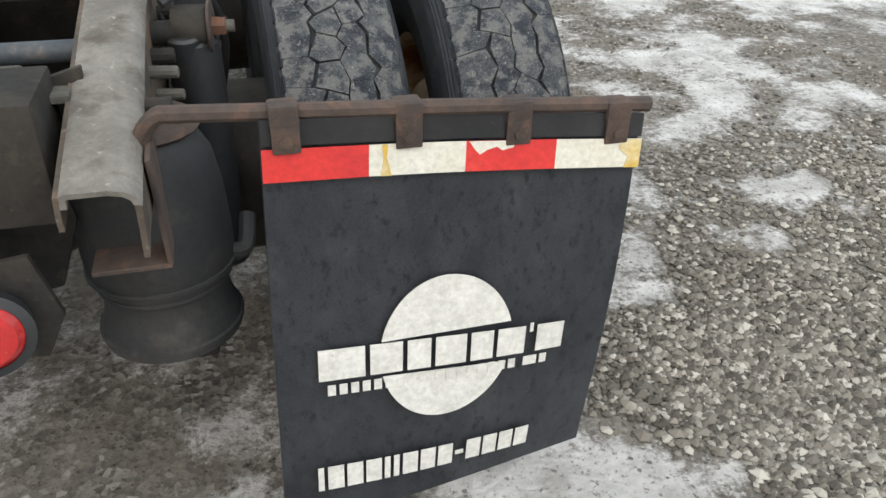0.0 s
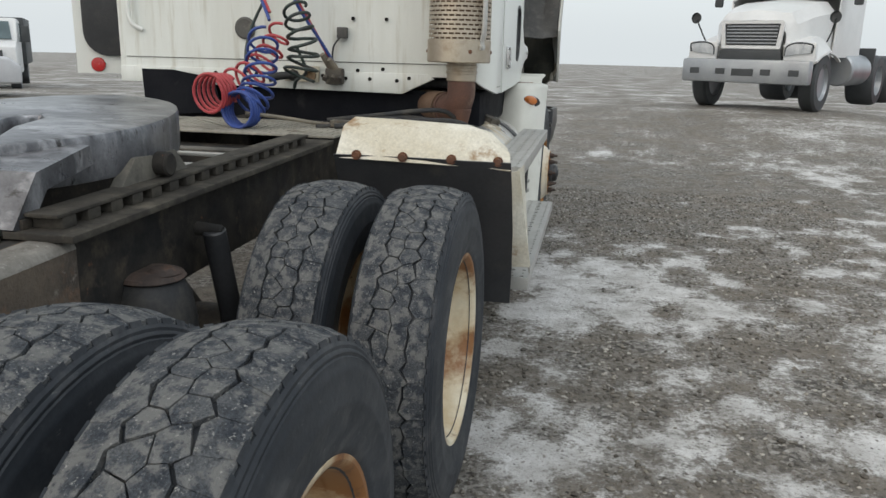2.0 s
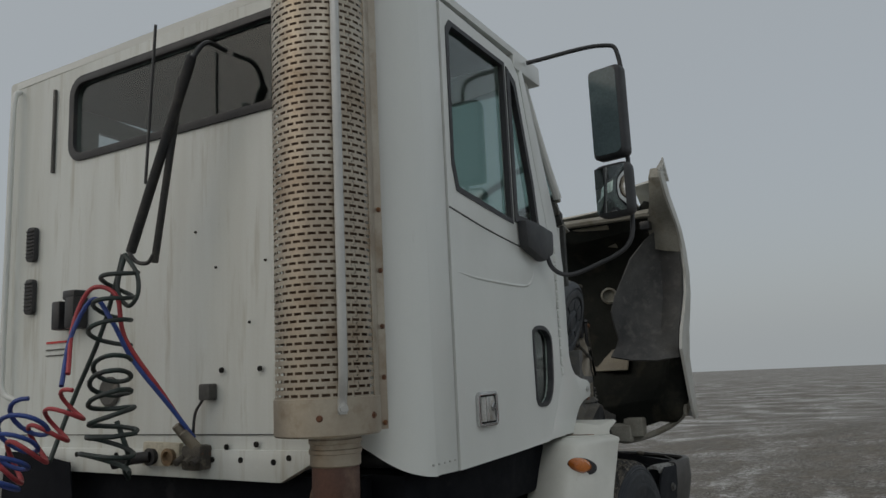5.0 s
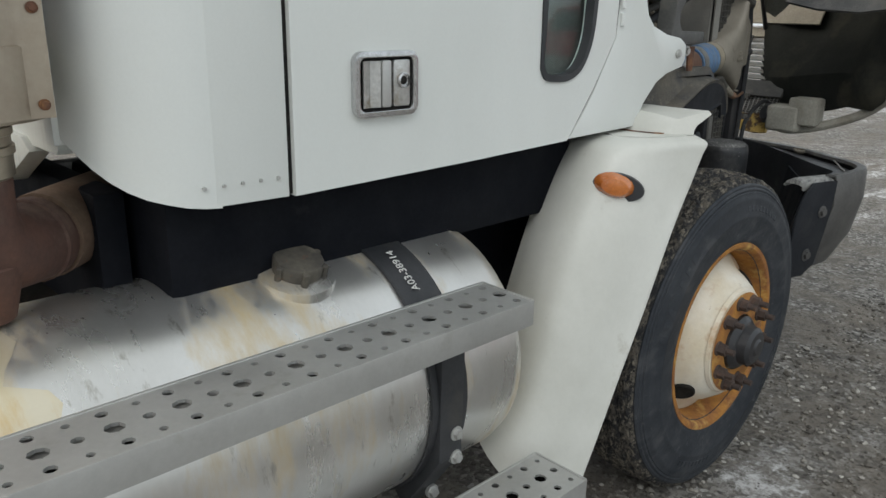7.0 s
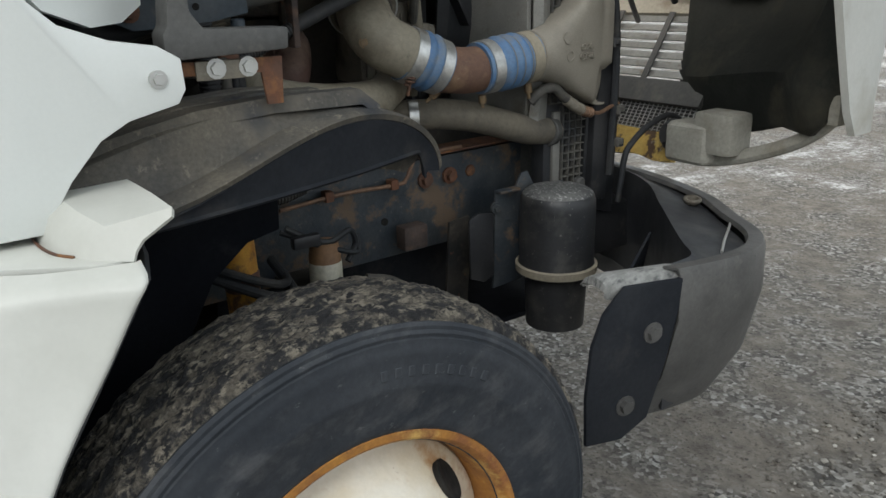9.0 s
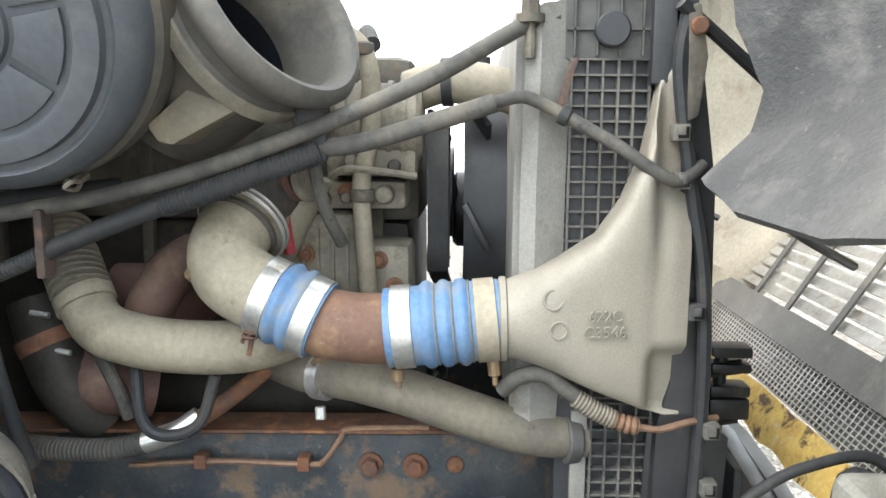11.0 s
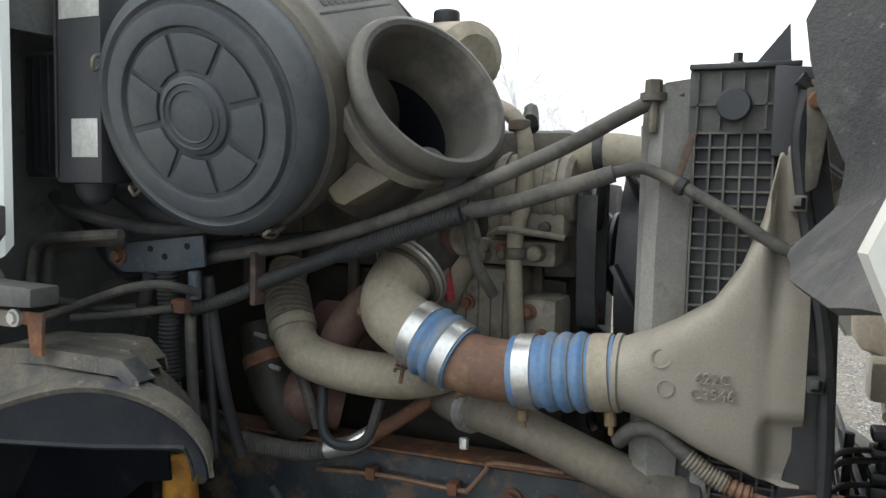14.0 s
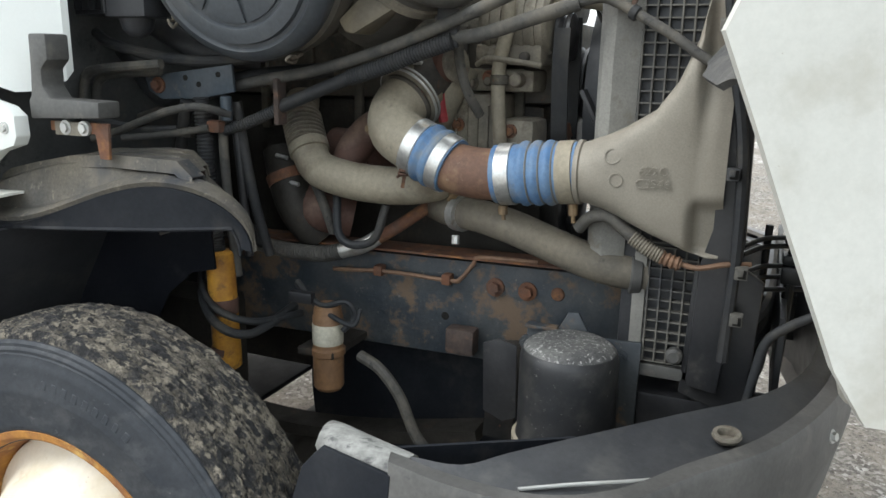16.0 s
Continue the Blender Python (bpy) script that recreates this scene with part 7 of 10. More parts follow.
part("duct_bead", lathe([(0.064, 0), (0.070, 0.003), (0.070, 0.012), (0.064, 0.015)], (0.602, 6.772, 1.379), (0, 1, 0.03), 36), "duct", duct)


def words(text, at, size, mat, parent, depth=0.0015, name="raised_text"):
    cu_ = bpy.data.curves.new(name, 'FONT')
    cu_.body, cu_.size, cu_.extrude, cu_.align_x = text, size, depth, 'CENTER'
    tmp = new("tmp", cu_)
    me = bpy.data.meshes.new_from_object(tmp)
    bpy.data.objects.remove(tmp)
    me.materials.clear()
    me.materials.append(M[mat])
    return part(name, me, "", parent, at=at)


face = Matrix(((0, 0, 1, 0), (1, 0, 0, 0), (0, 1, 0, 0), (0, 0, 0, 1)))
words("622C", Matrix.Translation((0.6590, 6.938, 1.390)) @ pose(0, 0, 0, 0, 0, 10) @ face, 0.026, "duct", duct, 0.002)
words("C3546", Matrix.Translation((0.6590, 6.938, 1.364)) @ pose(0, 0, 0, 0, 0, 10) @ face, 0.026, "duct", duct, 0.002)
part("mould_mark", lathe([(0.012, 0), (0.0125, 0.002), (0.0145, 0.002), (0.015, 0)], (0.667, 6.865, 1.377), (1, 0.12, 0), 20), "duct", duct)
part("mould_mark", lathe([(0.013, 0), (0.0135, 0.002), (0.0165, 0.002), (0.017, 0)], (0.664, 6.855, 1.425), (1, 0.12, 0.3), 20), "duct", duct)
# front support frame with its clips
b = plate([(7.035, 0.93), (7.10, 0.92), (7.125, 1.25), (7.115, 1.60), (7.075, 1.86), (7.05, 1.90), (7.035, 1.88), (7.055, 1.60), (7.06, 1.28), (7.04, 1.20)], 'x', 0.52, 0.60, w=0.004)
frm = part("radiator_side_frame", b, "blackmetal", truck, "dusty black radiator support frame")
part("seal_strip", tube([(0.61, 7.055, 1.87), (0.615, 7.045, 1.78), (0.612, 7.07, 1.62), (0.612, 7.10, 1.45), (0.61, 7.11, 1.26), (0.605, 7.105, 1.0)], 0.012, 8), "rubber", frm)
part("lower_shield", plate([(7.02, 0.90), (7.16, 0.86), (7.17, 1.17), (7.08, 1.23), (7.03, 1.19)], 'x', 0.555, 0.575, w=0.004), "blackmetal", frm, "flat black shield beside the radiator")
for y, z in ((7.045, 1.685), (7.05, 1.61), (7.085, 1.40), (7.12, 1.20), (7.12, 1.10)):
    b = box(0.605, 0.632, y - 0.009, y + 0.017, z - 0.013, z + 0.013, 0.003)
    box(0.628, 0.640, y - 0.004, y + 0.008, z - 0.004, z + 0.010, 0.002, b)
    part("seal_clip", b, "gridtan", frm, "moulded retaining clip")
    part("clip_hole", box(0.6325, 0.6345, y - 0.002, y + 0.014, z - 0.009, z + 0.009, 0), "groove", frm)
b = plate([(7.055, 1.70), (7.075, 1.71), (7.085, 1.80), (7.07, 1.88), (7.05, 1.875), (7.055, 1.80)], 'x', 0.61, 0.625, w=0.004)
part("hood_latch_plate", b, "engine", frm)
part("latch_rivet", cyl((0.62, 7.068, 1.845), (0.635, 7.068, 1.845), 0.014, seg=16, w=0.003), "rust", frm)
# hoses and looms
part("coolant_hose", tube([(0.60, 5.55, 1.44), (0.66, 5.91, 1.535), (0.66, 6.15, 1.58), (0.66, 6.33, 1.63), (0.655, 6.49, 1.69), (0.64, 6.66, 1.765), (0.60, 6.77, 1.83), (0.575, 6.82, 1.858), (0.56, 6.86, 1.865)], 0.0138, 12), "dusthose", truck, "long dust-coated coolant hose")
part("hose_fitting", bolt((0.585, 6.815, 1.86), (0, 0, 1), 0.016, 0.03), "engine", truck)
part("fitting_stem", cyl((0.585, 6.815, 1.80), (0.585, 6.815, 1.87), 0.009, seg=10), "engine", truck)
part("vent_hose", tube([(0.62, 6.36, 1.645), (0.63, 6.47, 1.655), (0.63, 6.55, 1.665), (0.63, 6.67, 1.70), (0.625, 6.76, 1.728)], 0.0155, 12), "dusthose", truck)
part("vent_line", tube([(0.625, 6.75, 1.727), (0.615, 6.80, 1.738), (0.61, 6.83, 1.73), (0.612, 6.87, 1.71), (0.625, 6.95, 1.665), (0.635, 7.01, 1.625), (0.63, 7.05, 1.61), (0.61, 7.09, 1.635)], 0.0105, 12), "dusthose", truck, "bent grey steel vent line")
part("line_band", cyl((0.611, 6.862, 1.713), (0.613, 6.878, 1.705), 0.0155, seg=14, w=0.003), "rubber", truck)
part("line_stay", plate([(6.856, 1.71), (6.866, 1.71), (6.884, 1.775), (6.892, 1.80), (6.878, 1.795), (6.868, 1.765)], 'x', 0.598, 0.603, w=0.001), "hanger", truck)
b = tube([(0.69, 5.90, 1.43), (0.675, 5.96, 1.45), (0.668, 6.02, 1.475), (0.665, 6.06, 1.495)], 0.013, 12, ribs=140, rib=0.002)
part("wiring_loom", b, "rubber", truck, "ribbed black wiring loom")
part("wiring_loom", tube([(0.665, 6.055, 1.493), (0.66, 6.16, 1.535), (0.66, 6.24, 1.565)], 0.016, 12), "rubber", truck)
part("wiring_loom", tube([(0.66, 6.24, 1.565), (0.66, 6.32, 1.59), (0.655, 6.40, 1.62), (0.65, 6.49, 1.65)], 0.0175, 12, ribs=140, rib=0.002), "rubber", truck)
part("loom_tie", box(0.648, 0.685, 6.045, 6.06, 1.45, 1.56, 0.005), "hanger", truck)
part("loom_tie", box(0.625, 0.645, 6.45, 6.50, 1.635, 1.72, 0.008), "rubber", truck)
part("hose_loop", tube([(0.62, 6.46, 1.68), (0.63, 6.44, 1.74), (0.63, 6.41, 1.76), (0.62, 6.385, 1.74), (0.61, 6.39, 1.71)], 0.014, 10), "dusthose", truck)
part("radiator_hose", tube([(0.38, 6.34, 1.235), (0.46, 6.42, 1.238), (0.51, 6.52, 1.24), (0.54, 6.62, 1.225), (0.55, 6.72, 1.195), (0.55, 6.82, 1.165), (0.535, 6.93, 1.15)], 0.041, 22), "hosewarm", truck, "thick grey lower radiator hose")
part("hose_end_band", cyl((0.487, 6.448, 1.2385), (0.498, 6.47, 1.239), 0.0445, seg=24), "clamp", truck)
part("hose_end_bolt", cyl((0.515, 6.455, 1.188), (0.52, 6.457, 1.165), 0.010, seg=10, w=0.002), "galv", truck)
part("hose_end_band", cyl((0.546, 6.89, 1.152), (0.54, 6.915, 1.151), 0.046, seg=24, w=0.003), "core", truck)
part("engine_plug", cyl((0.37, 6.37, 1.245), (0.44, 6.39, 1.245), 0.028, seg=18, w=0.005), "rust", truck, "red-brown core plug fitting")
part("fitting_pipe", tube([(0.46, 6.10, 1.10), (0.48, 6.19, 1.13), (0.47, 6.27, 1.18), (0.43, 6.35, 1.24)], 0.017, 12), "rust", truck)
part("battery_loom", tube([(0.50, 5.72, 1.13), (0.50, 5.87, 1.095), (0.505, 6.04, 1.09), (0.50, 6.12, 1.105)], 0.020, 12, ribs=120, rib=0.0025), "dusthose", truck, "ribbed grey battery loom")
part("loom_sleeve", tube([(0.50, 6.12, 1.105), (0.495, 6.18, 1.125), (0.48, 6.22, 1.15)], 0.021, 12), "clamp", truck)
part("steel_line", tube([(0.46, 6.07, 1.04), (0.458, 6.25, 1.052), (0.458, 6.42, 1.05), (0.46, 6.45, 1.06), (0.45, 6.48, 1.10), (0.45, 6.50, 1.12), (0.45, 6.65, 1.125)], 0.006, 8), "copper", truck, "thin brown steel line along the rail")
for y in (6.21, 6.41):
    part("line_clip", box(0.436, 0.468, y - 0.012, y + 0.012, 1.038, 1.066, 0.004), "rust", truck)
part("sensor_loom", tube([(0.60, 6.78, 1.255), (0.615, 6.81, 1.285), (0.62, 6.85, 1.29), (0.62, 6.885, 1.265), (0.62, 6.92, 1.24)], 0.014, 12), "dusthose", truck)
part("sensor_loom", tube([(0.62, 6.90, 1.252), (0.62, 6.935, 1.23), (0.62, 6.965, 1.215)], 0.015, 12, ribs=150, rib=0.002), "cast", truck, "corrugated grey sleeve")
part("sensor_plug", tube([(0.62, 6.962, 1.216), (0.62, 6.985, 1.208), (0.62, 7.005, 1.204)], 0.013, 10, ribs=90, rib=0.003), "copper", truck)
part("sensor_line", tube([(0.62, 7.005, 1.204), (0.62, 7.04, 1.20), (0.615, 7.09, 1.212), (0.60, 7.14, 1.215)], 0.006, 8), "copper", truck)
part("turbo_hose", tube([(0.52, 6.12, 1.26), (0.55, 6.14, 1.17), (0.55, 6.18, 1.14), (0.54, 6.24, 1.16), (0.53, 6.27, 1.25)], 0.011, 10), "rubber", truck)
part("drain_hose", tube([(0.48, 6.02, 1.30), (0.50, 6.07, 1.22), (0.49, 6.09, 1.15)], 0.013, 10), "dusthose", truck)
# rail details
for y in (6.535, 6.622):
    part("rail_bolt", bolt((0.428, y, 1.040), (1, 0, 0), 0.017, 0.02), "rust", truck, "rusted frame bolt")
part("rail_bolt", lathe([(0.018, 0), (0.016, 0.004), (0, 0.006)], (0.426, 6.70, 1.042), (1, 0, 0), 16), "rust", truck)
part("rail_hole", cyl((0.424, 6.395, 0.94), (0.4275, 6.395, 0.94), 0.011, seg=16), "groove", truck)
part("rail_flange", skin([[(0.36, 5.5, 1.10), (0.36, 6.3, 1.115), (0.36, 6.9, 1.125)], [(0.455, 5.5, 1.10), (0.455, 6.3, 1.115), (0.455, 6.9, 1.125)]], thick=0.006), "rust", truck, "rusty upper rail flange")
b = plate([(6.54, 0.66), (6.62, 0.66), (6.64, 0.88), (6.63, 0.935), (6.56, 0.925)], 'x', 0.50, 0.512, w=0.004)
part("engine_mount", b, "frame", truck)
b = box(0.44, 0.49, 6.42, 6.50, 0.86, 0.93, 0.01)
part("mount_foot", b, "hanger", truck)
part("can_bracket", plate([(6.66, 0.72), (6.93, 0.74), (6.935, 1.005), (6.82, 1.0), (6.79, 1.055), (6.765, 1.052), (6.745, 1.012), (6.67, 1.012)], 'x', 0.575, 0.585, w=0.004), "rail", truck, "blue-black sheet bracket behind the canister")
part("bracket_flange", box(0.575, 0.605, 6.67, 6.745, 1.008, 1.016, 0.002), "rail", truck, "rust-flecked folded edge of the bracket")
part("side_bracket", plate([(6.565, 0.95), (6.60, 0.965), (6.65, 0.955), (6.655, 0.77), (6.62, 0.755), (6.57, 0.775)], 'x', 0.590, 0.597, w=0.003), "blackmetal", truck)
# added black sheet darkens the open space under the rail
part("lower_cross_sheet", skin([[(0.345, y, 0.80 + 0.016 * (y - 6)), (0.35, y, 0.62), (0.32, y, 0.42)] for y in np.linspace(5.92, 6.70, 7)], thick=0.006), "undercoat", truck, "black sheet added to darken the space below the frame rail")
for y in (6.64, 6.86):
    part("bracket_bolt", bolt((0.586, y + 0.03, 0.965), (1, 0, 0), 0.012, 0.012), "rail", truck)
part("filter_canister", lathe([(0, 1.026), (0.06, 1.025), (0.088, 1.021), (0.1, 1.012), (0.106, 0.995), (0.107, 0.975), (0.107, 0.82), (0.11, 0.81), (0.11, 0.79), (0.09, 0.775), (0.085, 0.62), (0, 0.60)], (0.70, 6.80, 0), (0, 0, 1), 48), "dustcan", truck, "large black spin-on filter canister dusted with grit")
part("canister_top", lathe([(0, 1.0285), (0.06, 1.0275), (0.086, 1.0235), (0.095, 1.0175), (0.0995, 1.0125)], (0.70, 6.80, 0), (0, 0, 1), 48), "dusttop", truck, "domed can top under a coat of grit")
part("canister_base", lathe([(0.108, 0.785), (0.117, 0.787), (0.118, 0.807), (0.108, 0.811)], (0.70, 6.80, 0), (0, 0, 1), 40), "tan", truck)
part("small_filter", lathe([(0, 0.985), (0.035, 0.98), (0.038, 0.955), (0.040, 0.95), (0.040, 0.865), (0.046, 0.86), (0.046, 0.845), (0.041, 0.84), (0.041, 0.755), (0.034, 0.745), (0, 0.742)], (0.585, 6.125, 0), (0, 0, 1), 28), "orangecan", truck, "small ochre spin-on filter")
part("filter_label", lathe([(0.0408, 0.875), (0.0412, 0.876), (0.0412, 0.93), (0.0408, 0.931)], (0.585, 6.125, 0), (0, 0, 1), 28), "label", truck)
part("filter_mount", box(0.43, 0.62, 6.05, 6.16, 0.84, 0.862, 0.006), "darkengine", truck)
b = tube([(0.58, 6.03, 1.03), (0.60, 6.08, 1.0), (0.61, 6.13, 0.985), (0.60, 6.19, 1.0), (0.59, 6.21, 0.96), (0.60, 6.18, 0.92)], 0.008, 8)
tube([(0.57, 6.02, 1.02), (0.60, 6.09, 0.985), (0.61, 6.15, 0.96), (0.60, 6.21, 0.94), (0.58, 6.22, 0.98)], 0.007, 8, bm=b)
part("filter_cable", b, "rubber", truck)
part("cable_plug", box(0.60, 0.625, 6.03, 6.10, 0.985, 1.015, 0.006), "blackmetal", truck)
part("drain_tube", tube([(0.60, 6.23, 0.86), (0.62, 6.30, 0.84), (0.63, 6.36, 0.78), (0.64, 6.41, 0.69), (0.64, 6.48, 0.62), (0.63, 6.55, 0.56)], 0.015, 10), "dusthose", truck, "grey drain tube")
front_shock = part("shock_absorber", cyl((0.69, 5.878, 0.80), (0.69, 5.868, 1.12), 0.037, seg=24, w=0.006), "yellow", truck, "chipped yellow front shock absorber")
for z0, z1 in ((0.955, 0.990), (0.84, 0.86)):
    part("shock_band", lathe([(0.036, z0 - 0.004), (0.0385, z0), (0.0385, z1), (0.036, z1 + 0.004)], (0.69, 5.873, 0), (0, 0, 1), 28), "elbowrust", front_shock, "rust-black band")
part("steering_box", box(0.46, 0.62, 5.45, 5.78, 0.62, 0.95, 0.04), "darkengine", truck)
part("brake_hose", tube([(0.50, 5.72, 0.98), (0.66, 5.78, 1.0), (0.76, 5.90, 0.95), (0.72, 5.98, 0.92), (0.55, 6.0, 0.95)], 0.012, 10), "rubber", truck)
part("brake_hose", tube([(0.50, 5.70, 1.01), (0.64, 5.76, 1.03), (0.74, 5.88, 0.985), (0.70, 5.97, 0.945), (0.55, 6.02, 0.93)], 0.010, 10), "rubber", truck)
part("leaf_spring", skin([[(0.40, 5.2 + 0.11 * k, 0.62 - 0.10 * math.sin(math.pi * k / 12)) for k in range(13)], [(0.49, 5.2 + 0.11 * k, 0.62 - 0.10 * math.sin(math.pi * k / 12)) for k in range(13)]], thick=0.035), "darkengine", truck)
part("front_brake_drum", cyl((0.80, FY, FZ), (1.0, FY, FZ), 0.22, seg=32, w=0.01), "darkengine", truck)

# ---- air cleaner ----
AY, AZ = 6.07, 1.814
b = lathe([(0, 0.0), (0.19, 0.0), (0.222, 0.02), (0.243, 0.05), (0.243, 0.40), (0.247, 0.41), (0.247, 0.43), (0.242, 0.438), (0.242, 0.47), (0.226, 0.486)], (0.33, AY, AZ), (1, 0, 0), 80)
airc = part("air_cleaner", b, "canister", truck, "large dusty black air cleaner canister")
b = lathe([(0.220, 0.474), (0.232, 0.476), (0.234, 0.482), (0.234, 0.508), (0.229, 0.523), (0.214, 0.535), (0.205, 0.540), (0.198, 0.534), (0.190, 0.534), (0.186, 0.546), (0.160, 0.550), (0.154, 0.549), (0.150, 0.540), (0.144, 0.540), (0.076, 0.540), (0.072, 0.5415), (0.069, 0.548), (0.060, 0.552), (0.0, 0.553)], (0.33, AY, AZ), (1, 0, 0), 96)
lid = part("air_cleaner_lid", b, "lidplastic", truck, "round black moulded air cleaner lid")
for k in range(8):
    a = radians(45 * k + 10)
    a2 = a + radians(22.5)
    pts = []
    for r, da in ((0.080, -18), (0.080, 0), (0.080, 18), (0.142, 20.5), (0.142, 10), (0.142, 0), (0.142, -10), (0.142, -20.5)):
        t = a2 + radians(da)
        pts.append((AY + r * math.cos(t), AZ + r * math.sin(t)))
    b = plate(pts, 'x', 0.33 + 0.536, 0.33 + 0.546, w=0.002)
    part("lid_panel", b, "lidplastic", lid)
for r in (0.058, 0.046):
    part("lid_ring", lathe([(r - 0.003, 0.551), (r, 0.5555), (r + 0.003, 0.551)], (0.33, AY, AZ), (1, 0, 0), 40), "lidplastic", lid)
for a in (62, -68, 155, 215):
    t = radians(a)
    y, z = AY + 0.243 * math.cos(t), AZ + 0.243 * math.sin(t)
    b = tube([(0.80, y, z), (0.83, y + 0.012 * math.cos(t), z + 0.012 * math.sin(t)), (0.855, y, z), (0.85, y - 0.01 * math.sin(t), z + 0.02 * math.cos(t)), (0.81, y, z)], 0.0035, 6)
    box(0.80, 0.83, y - 0.012, y + 0.012, z - 0.004, z + 0.004, 0.002, b)
    part("lid_clip", b, "cast", airc, "bent wire lid clip")
# inlet snorkel with rolled rubber lip
IC = Vector((0.655, 6.415, 1.857))
IN_ = Vector((0.417, 0.776, 0.474)).normalized()
b = lathe([(0.105, -0.22), (0.110, -0.10), (0.118, -0.07), (0.125, -0.06), (0.125, -0.045), (0.118, -0.035), (0.120, -0.015), (0.134, -0.008), (0.144, 0.006), (0.146, 0.018), (0.140, 0.029), (0.131, 0.033), (0.123, 0.030), (0.118, 0.021), (0.114, 0.012), (0.113, -0.012), (0.108, -0.020), (0.106, -0.036), (0.100, -0.045), (0.097, -0.07), (0.094, -0.2), (0.0, -0.2)], IC, IN_, 72)
bmesh.ops.transform(b, matrix=Matrix.Translation(IC) @ Matrix.Scale(1.15, 4) @ Matrix.Translation(-IC), verts=b.verts)
part("inlet_snorkel", b, "snorkel", airc, "open inlet snorkel with rolled rubber lip", sharp=0.7)
# near-black lining painted in as the snorkel's inner shade
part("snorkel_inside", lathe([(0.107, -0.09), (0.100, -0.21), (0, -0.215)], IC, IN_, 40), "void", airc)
part("snorkel_collar", lathe([(0.137, -0.076), (0.1465, -0.072), (0.1465, -0.050), (0.137, -0.046)], IC, IN_, 48), "cast", airc, "pale metal collar behind the lip")
b = plate([(6.245, 1.69), (6.325, 1.757), (6.40, 1.757), (6.40, 1.72), (6.285, 1.66), (6.262, 1.664)], 'x', 0.62, 0.72, w=0.01)
part("drip_spout", b, "spout", airc, "brown moulded drain spout under the inlet")
# moulded cowl bracket and labels on top of the canister
b = box(0.63, 0.70, 5.91, 6.10, 2.06, 2.165, 0.02)
for k in range(4):
    box(0.69, 0.765, 5.965 + 0.042 * k, 5.981 + 0.042 * k, 2.06, 2.145, 0.006, b)
box(0.63, 0.725, 5.91, 6.115, 2.15, 2.168, 0.006, b)
part("cowl_bracket", b, "black", airc, "ribbed black cowl bracket over the air cleaner")


def on_can(x0, x1, a0, a1, r, mat, nm, label=""):
    rws_ = [[(x, AY + (r + 0.0165) * math.cos(radians(a0 + (a1 - a0) * k / 8)), AZ + (r + 0.0165) * math.sin(radians(a0 + (a1 - a0) * k / 8))) for k in range(9)] for x in (x0, x1)]
    return part(nm, skin(rws_, thick=0.002), mat, airc, label)


on_can(0.48, 0.64, 58, 74, 0.2275, "ochre", "canister_label", "faded ochre label")
for a0, a1 in ((38, 39), (53, 54)):
    on_can(0.42, 0.72, a0, a1, 0.2275, "rubber", "brand_frame_bar")
for k in range(10):
    on_can(0.445 + 0.025 * k, 0.462 + 0.025 * k, 42, 49.5, 0.2272, "rubber", "brand_bar")
# the whole canister hangs outward and down
hang = Matrix.Translation((0.873, AY, AZ)) @ Matrix.Rotation(radians(2), 4, 'Z') @ Matrix.Rotation(radians(16), 4, 'Y') @ Matrix.Translation((-0.873, -AY, -AZ))
for ob in [airc, lid] + list(airc.children) + list(lid.children):
    if ob.name.split(".")[0] not in ("inlet_snorkel", "snorkel_inside", "snorkel_collar", "drip_spout", "cowl_bracket"):
        ob.data.transform(hang)
# coolant tank behind the air cleaner
b = cyl((0.02, 6.10, 2.06), (0.26, 6.36, 2.0), 0.085, seg=28, w=0.03)
part("coolant_tank", b, "tan", truck, "yellowed plastic coolant tank")
part("tank_cap", lathe([(0.03, 0), (0.034, 0.01), (0.034, 0.035), (0.03, 0.04), (0, 0.042)], (0.13, 6.23, 2.105), (0, 0, 1), 20), "black", truck)
# clutter ahead of the firewall
part("cabin_filter_grid", box(0.72, 0.80, 5.56, 5.68, 1.70, 1.96, 0.004), "black", truck)
for k in range(5):
    part("filter_fin", box(0.80, 0.815, 5.575 + 0.022 * k, 5.58 + 0.022 * k, 1.71, 1.95, 0.001), "blackmetal", truck)
ecu = part("control_box", box(0.775, 0.855, 5.708, 5.830, 1.69, 2.13, 0.010), "black", truck, "upright black control box with foil labels")
part("box_rib", box(0.853, 0.860, 5.712, 5.719, 1.70, 2.12, 0.002), "blackmetal", ecu)
for y0, y1, z0, z1 in ((5.724, 5.828, 2.006, 2.057), (5.754, 5.822, 1.741, 1.815)):
    part("foil_label", box(0.8545, 0.8565, y0, y1, z0, z1, 0.001), "foil", ecu, "scuffed silver label")
part("washer_cup", lathe([(0.03, 1.70), (0.04, 1.69), (0.034, 1.665), (0.02, 1.65), (0, 1.645)], (0.80, 5.755, 0), (0, 0, 1), 20), "black", truck)
b = plate([(5.67, 1.555), (5.94, 1.59), (5.945, 1.525), (5.84, 1.505), (5.72, 1.50), (5.68, 1.52)], 'x', 0.69, 0.70, w=0.003)
bb = part("blue_bracket", b, "bluegrey", truck, "blue-black pressed bracket with small holes")
for y, z in ((5.80, 1.555), (5.90, 1.565), (5.84, 1.54)):
    part("bracket_hole", cyl((0.699, y, z), (0.702, y, z), 0.007, seg=12), "groove", bb)
part("bracket_bolt", bolt((0.702, 5.715, 1.535), (1, 0, 0), 0.014, 0.016), "rust", bb)
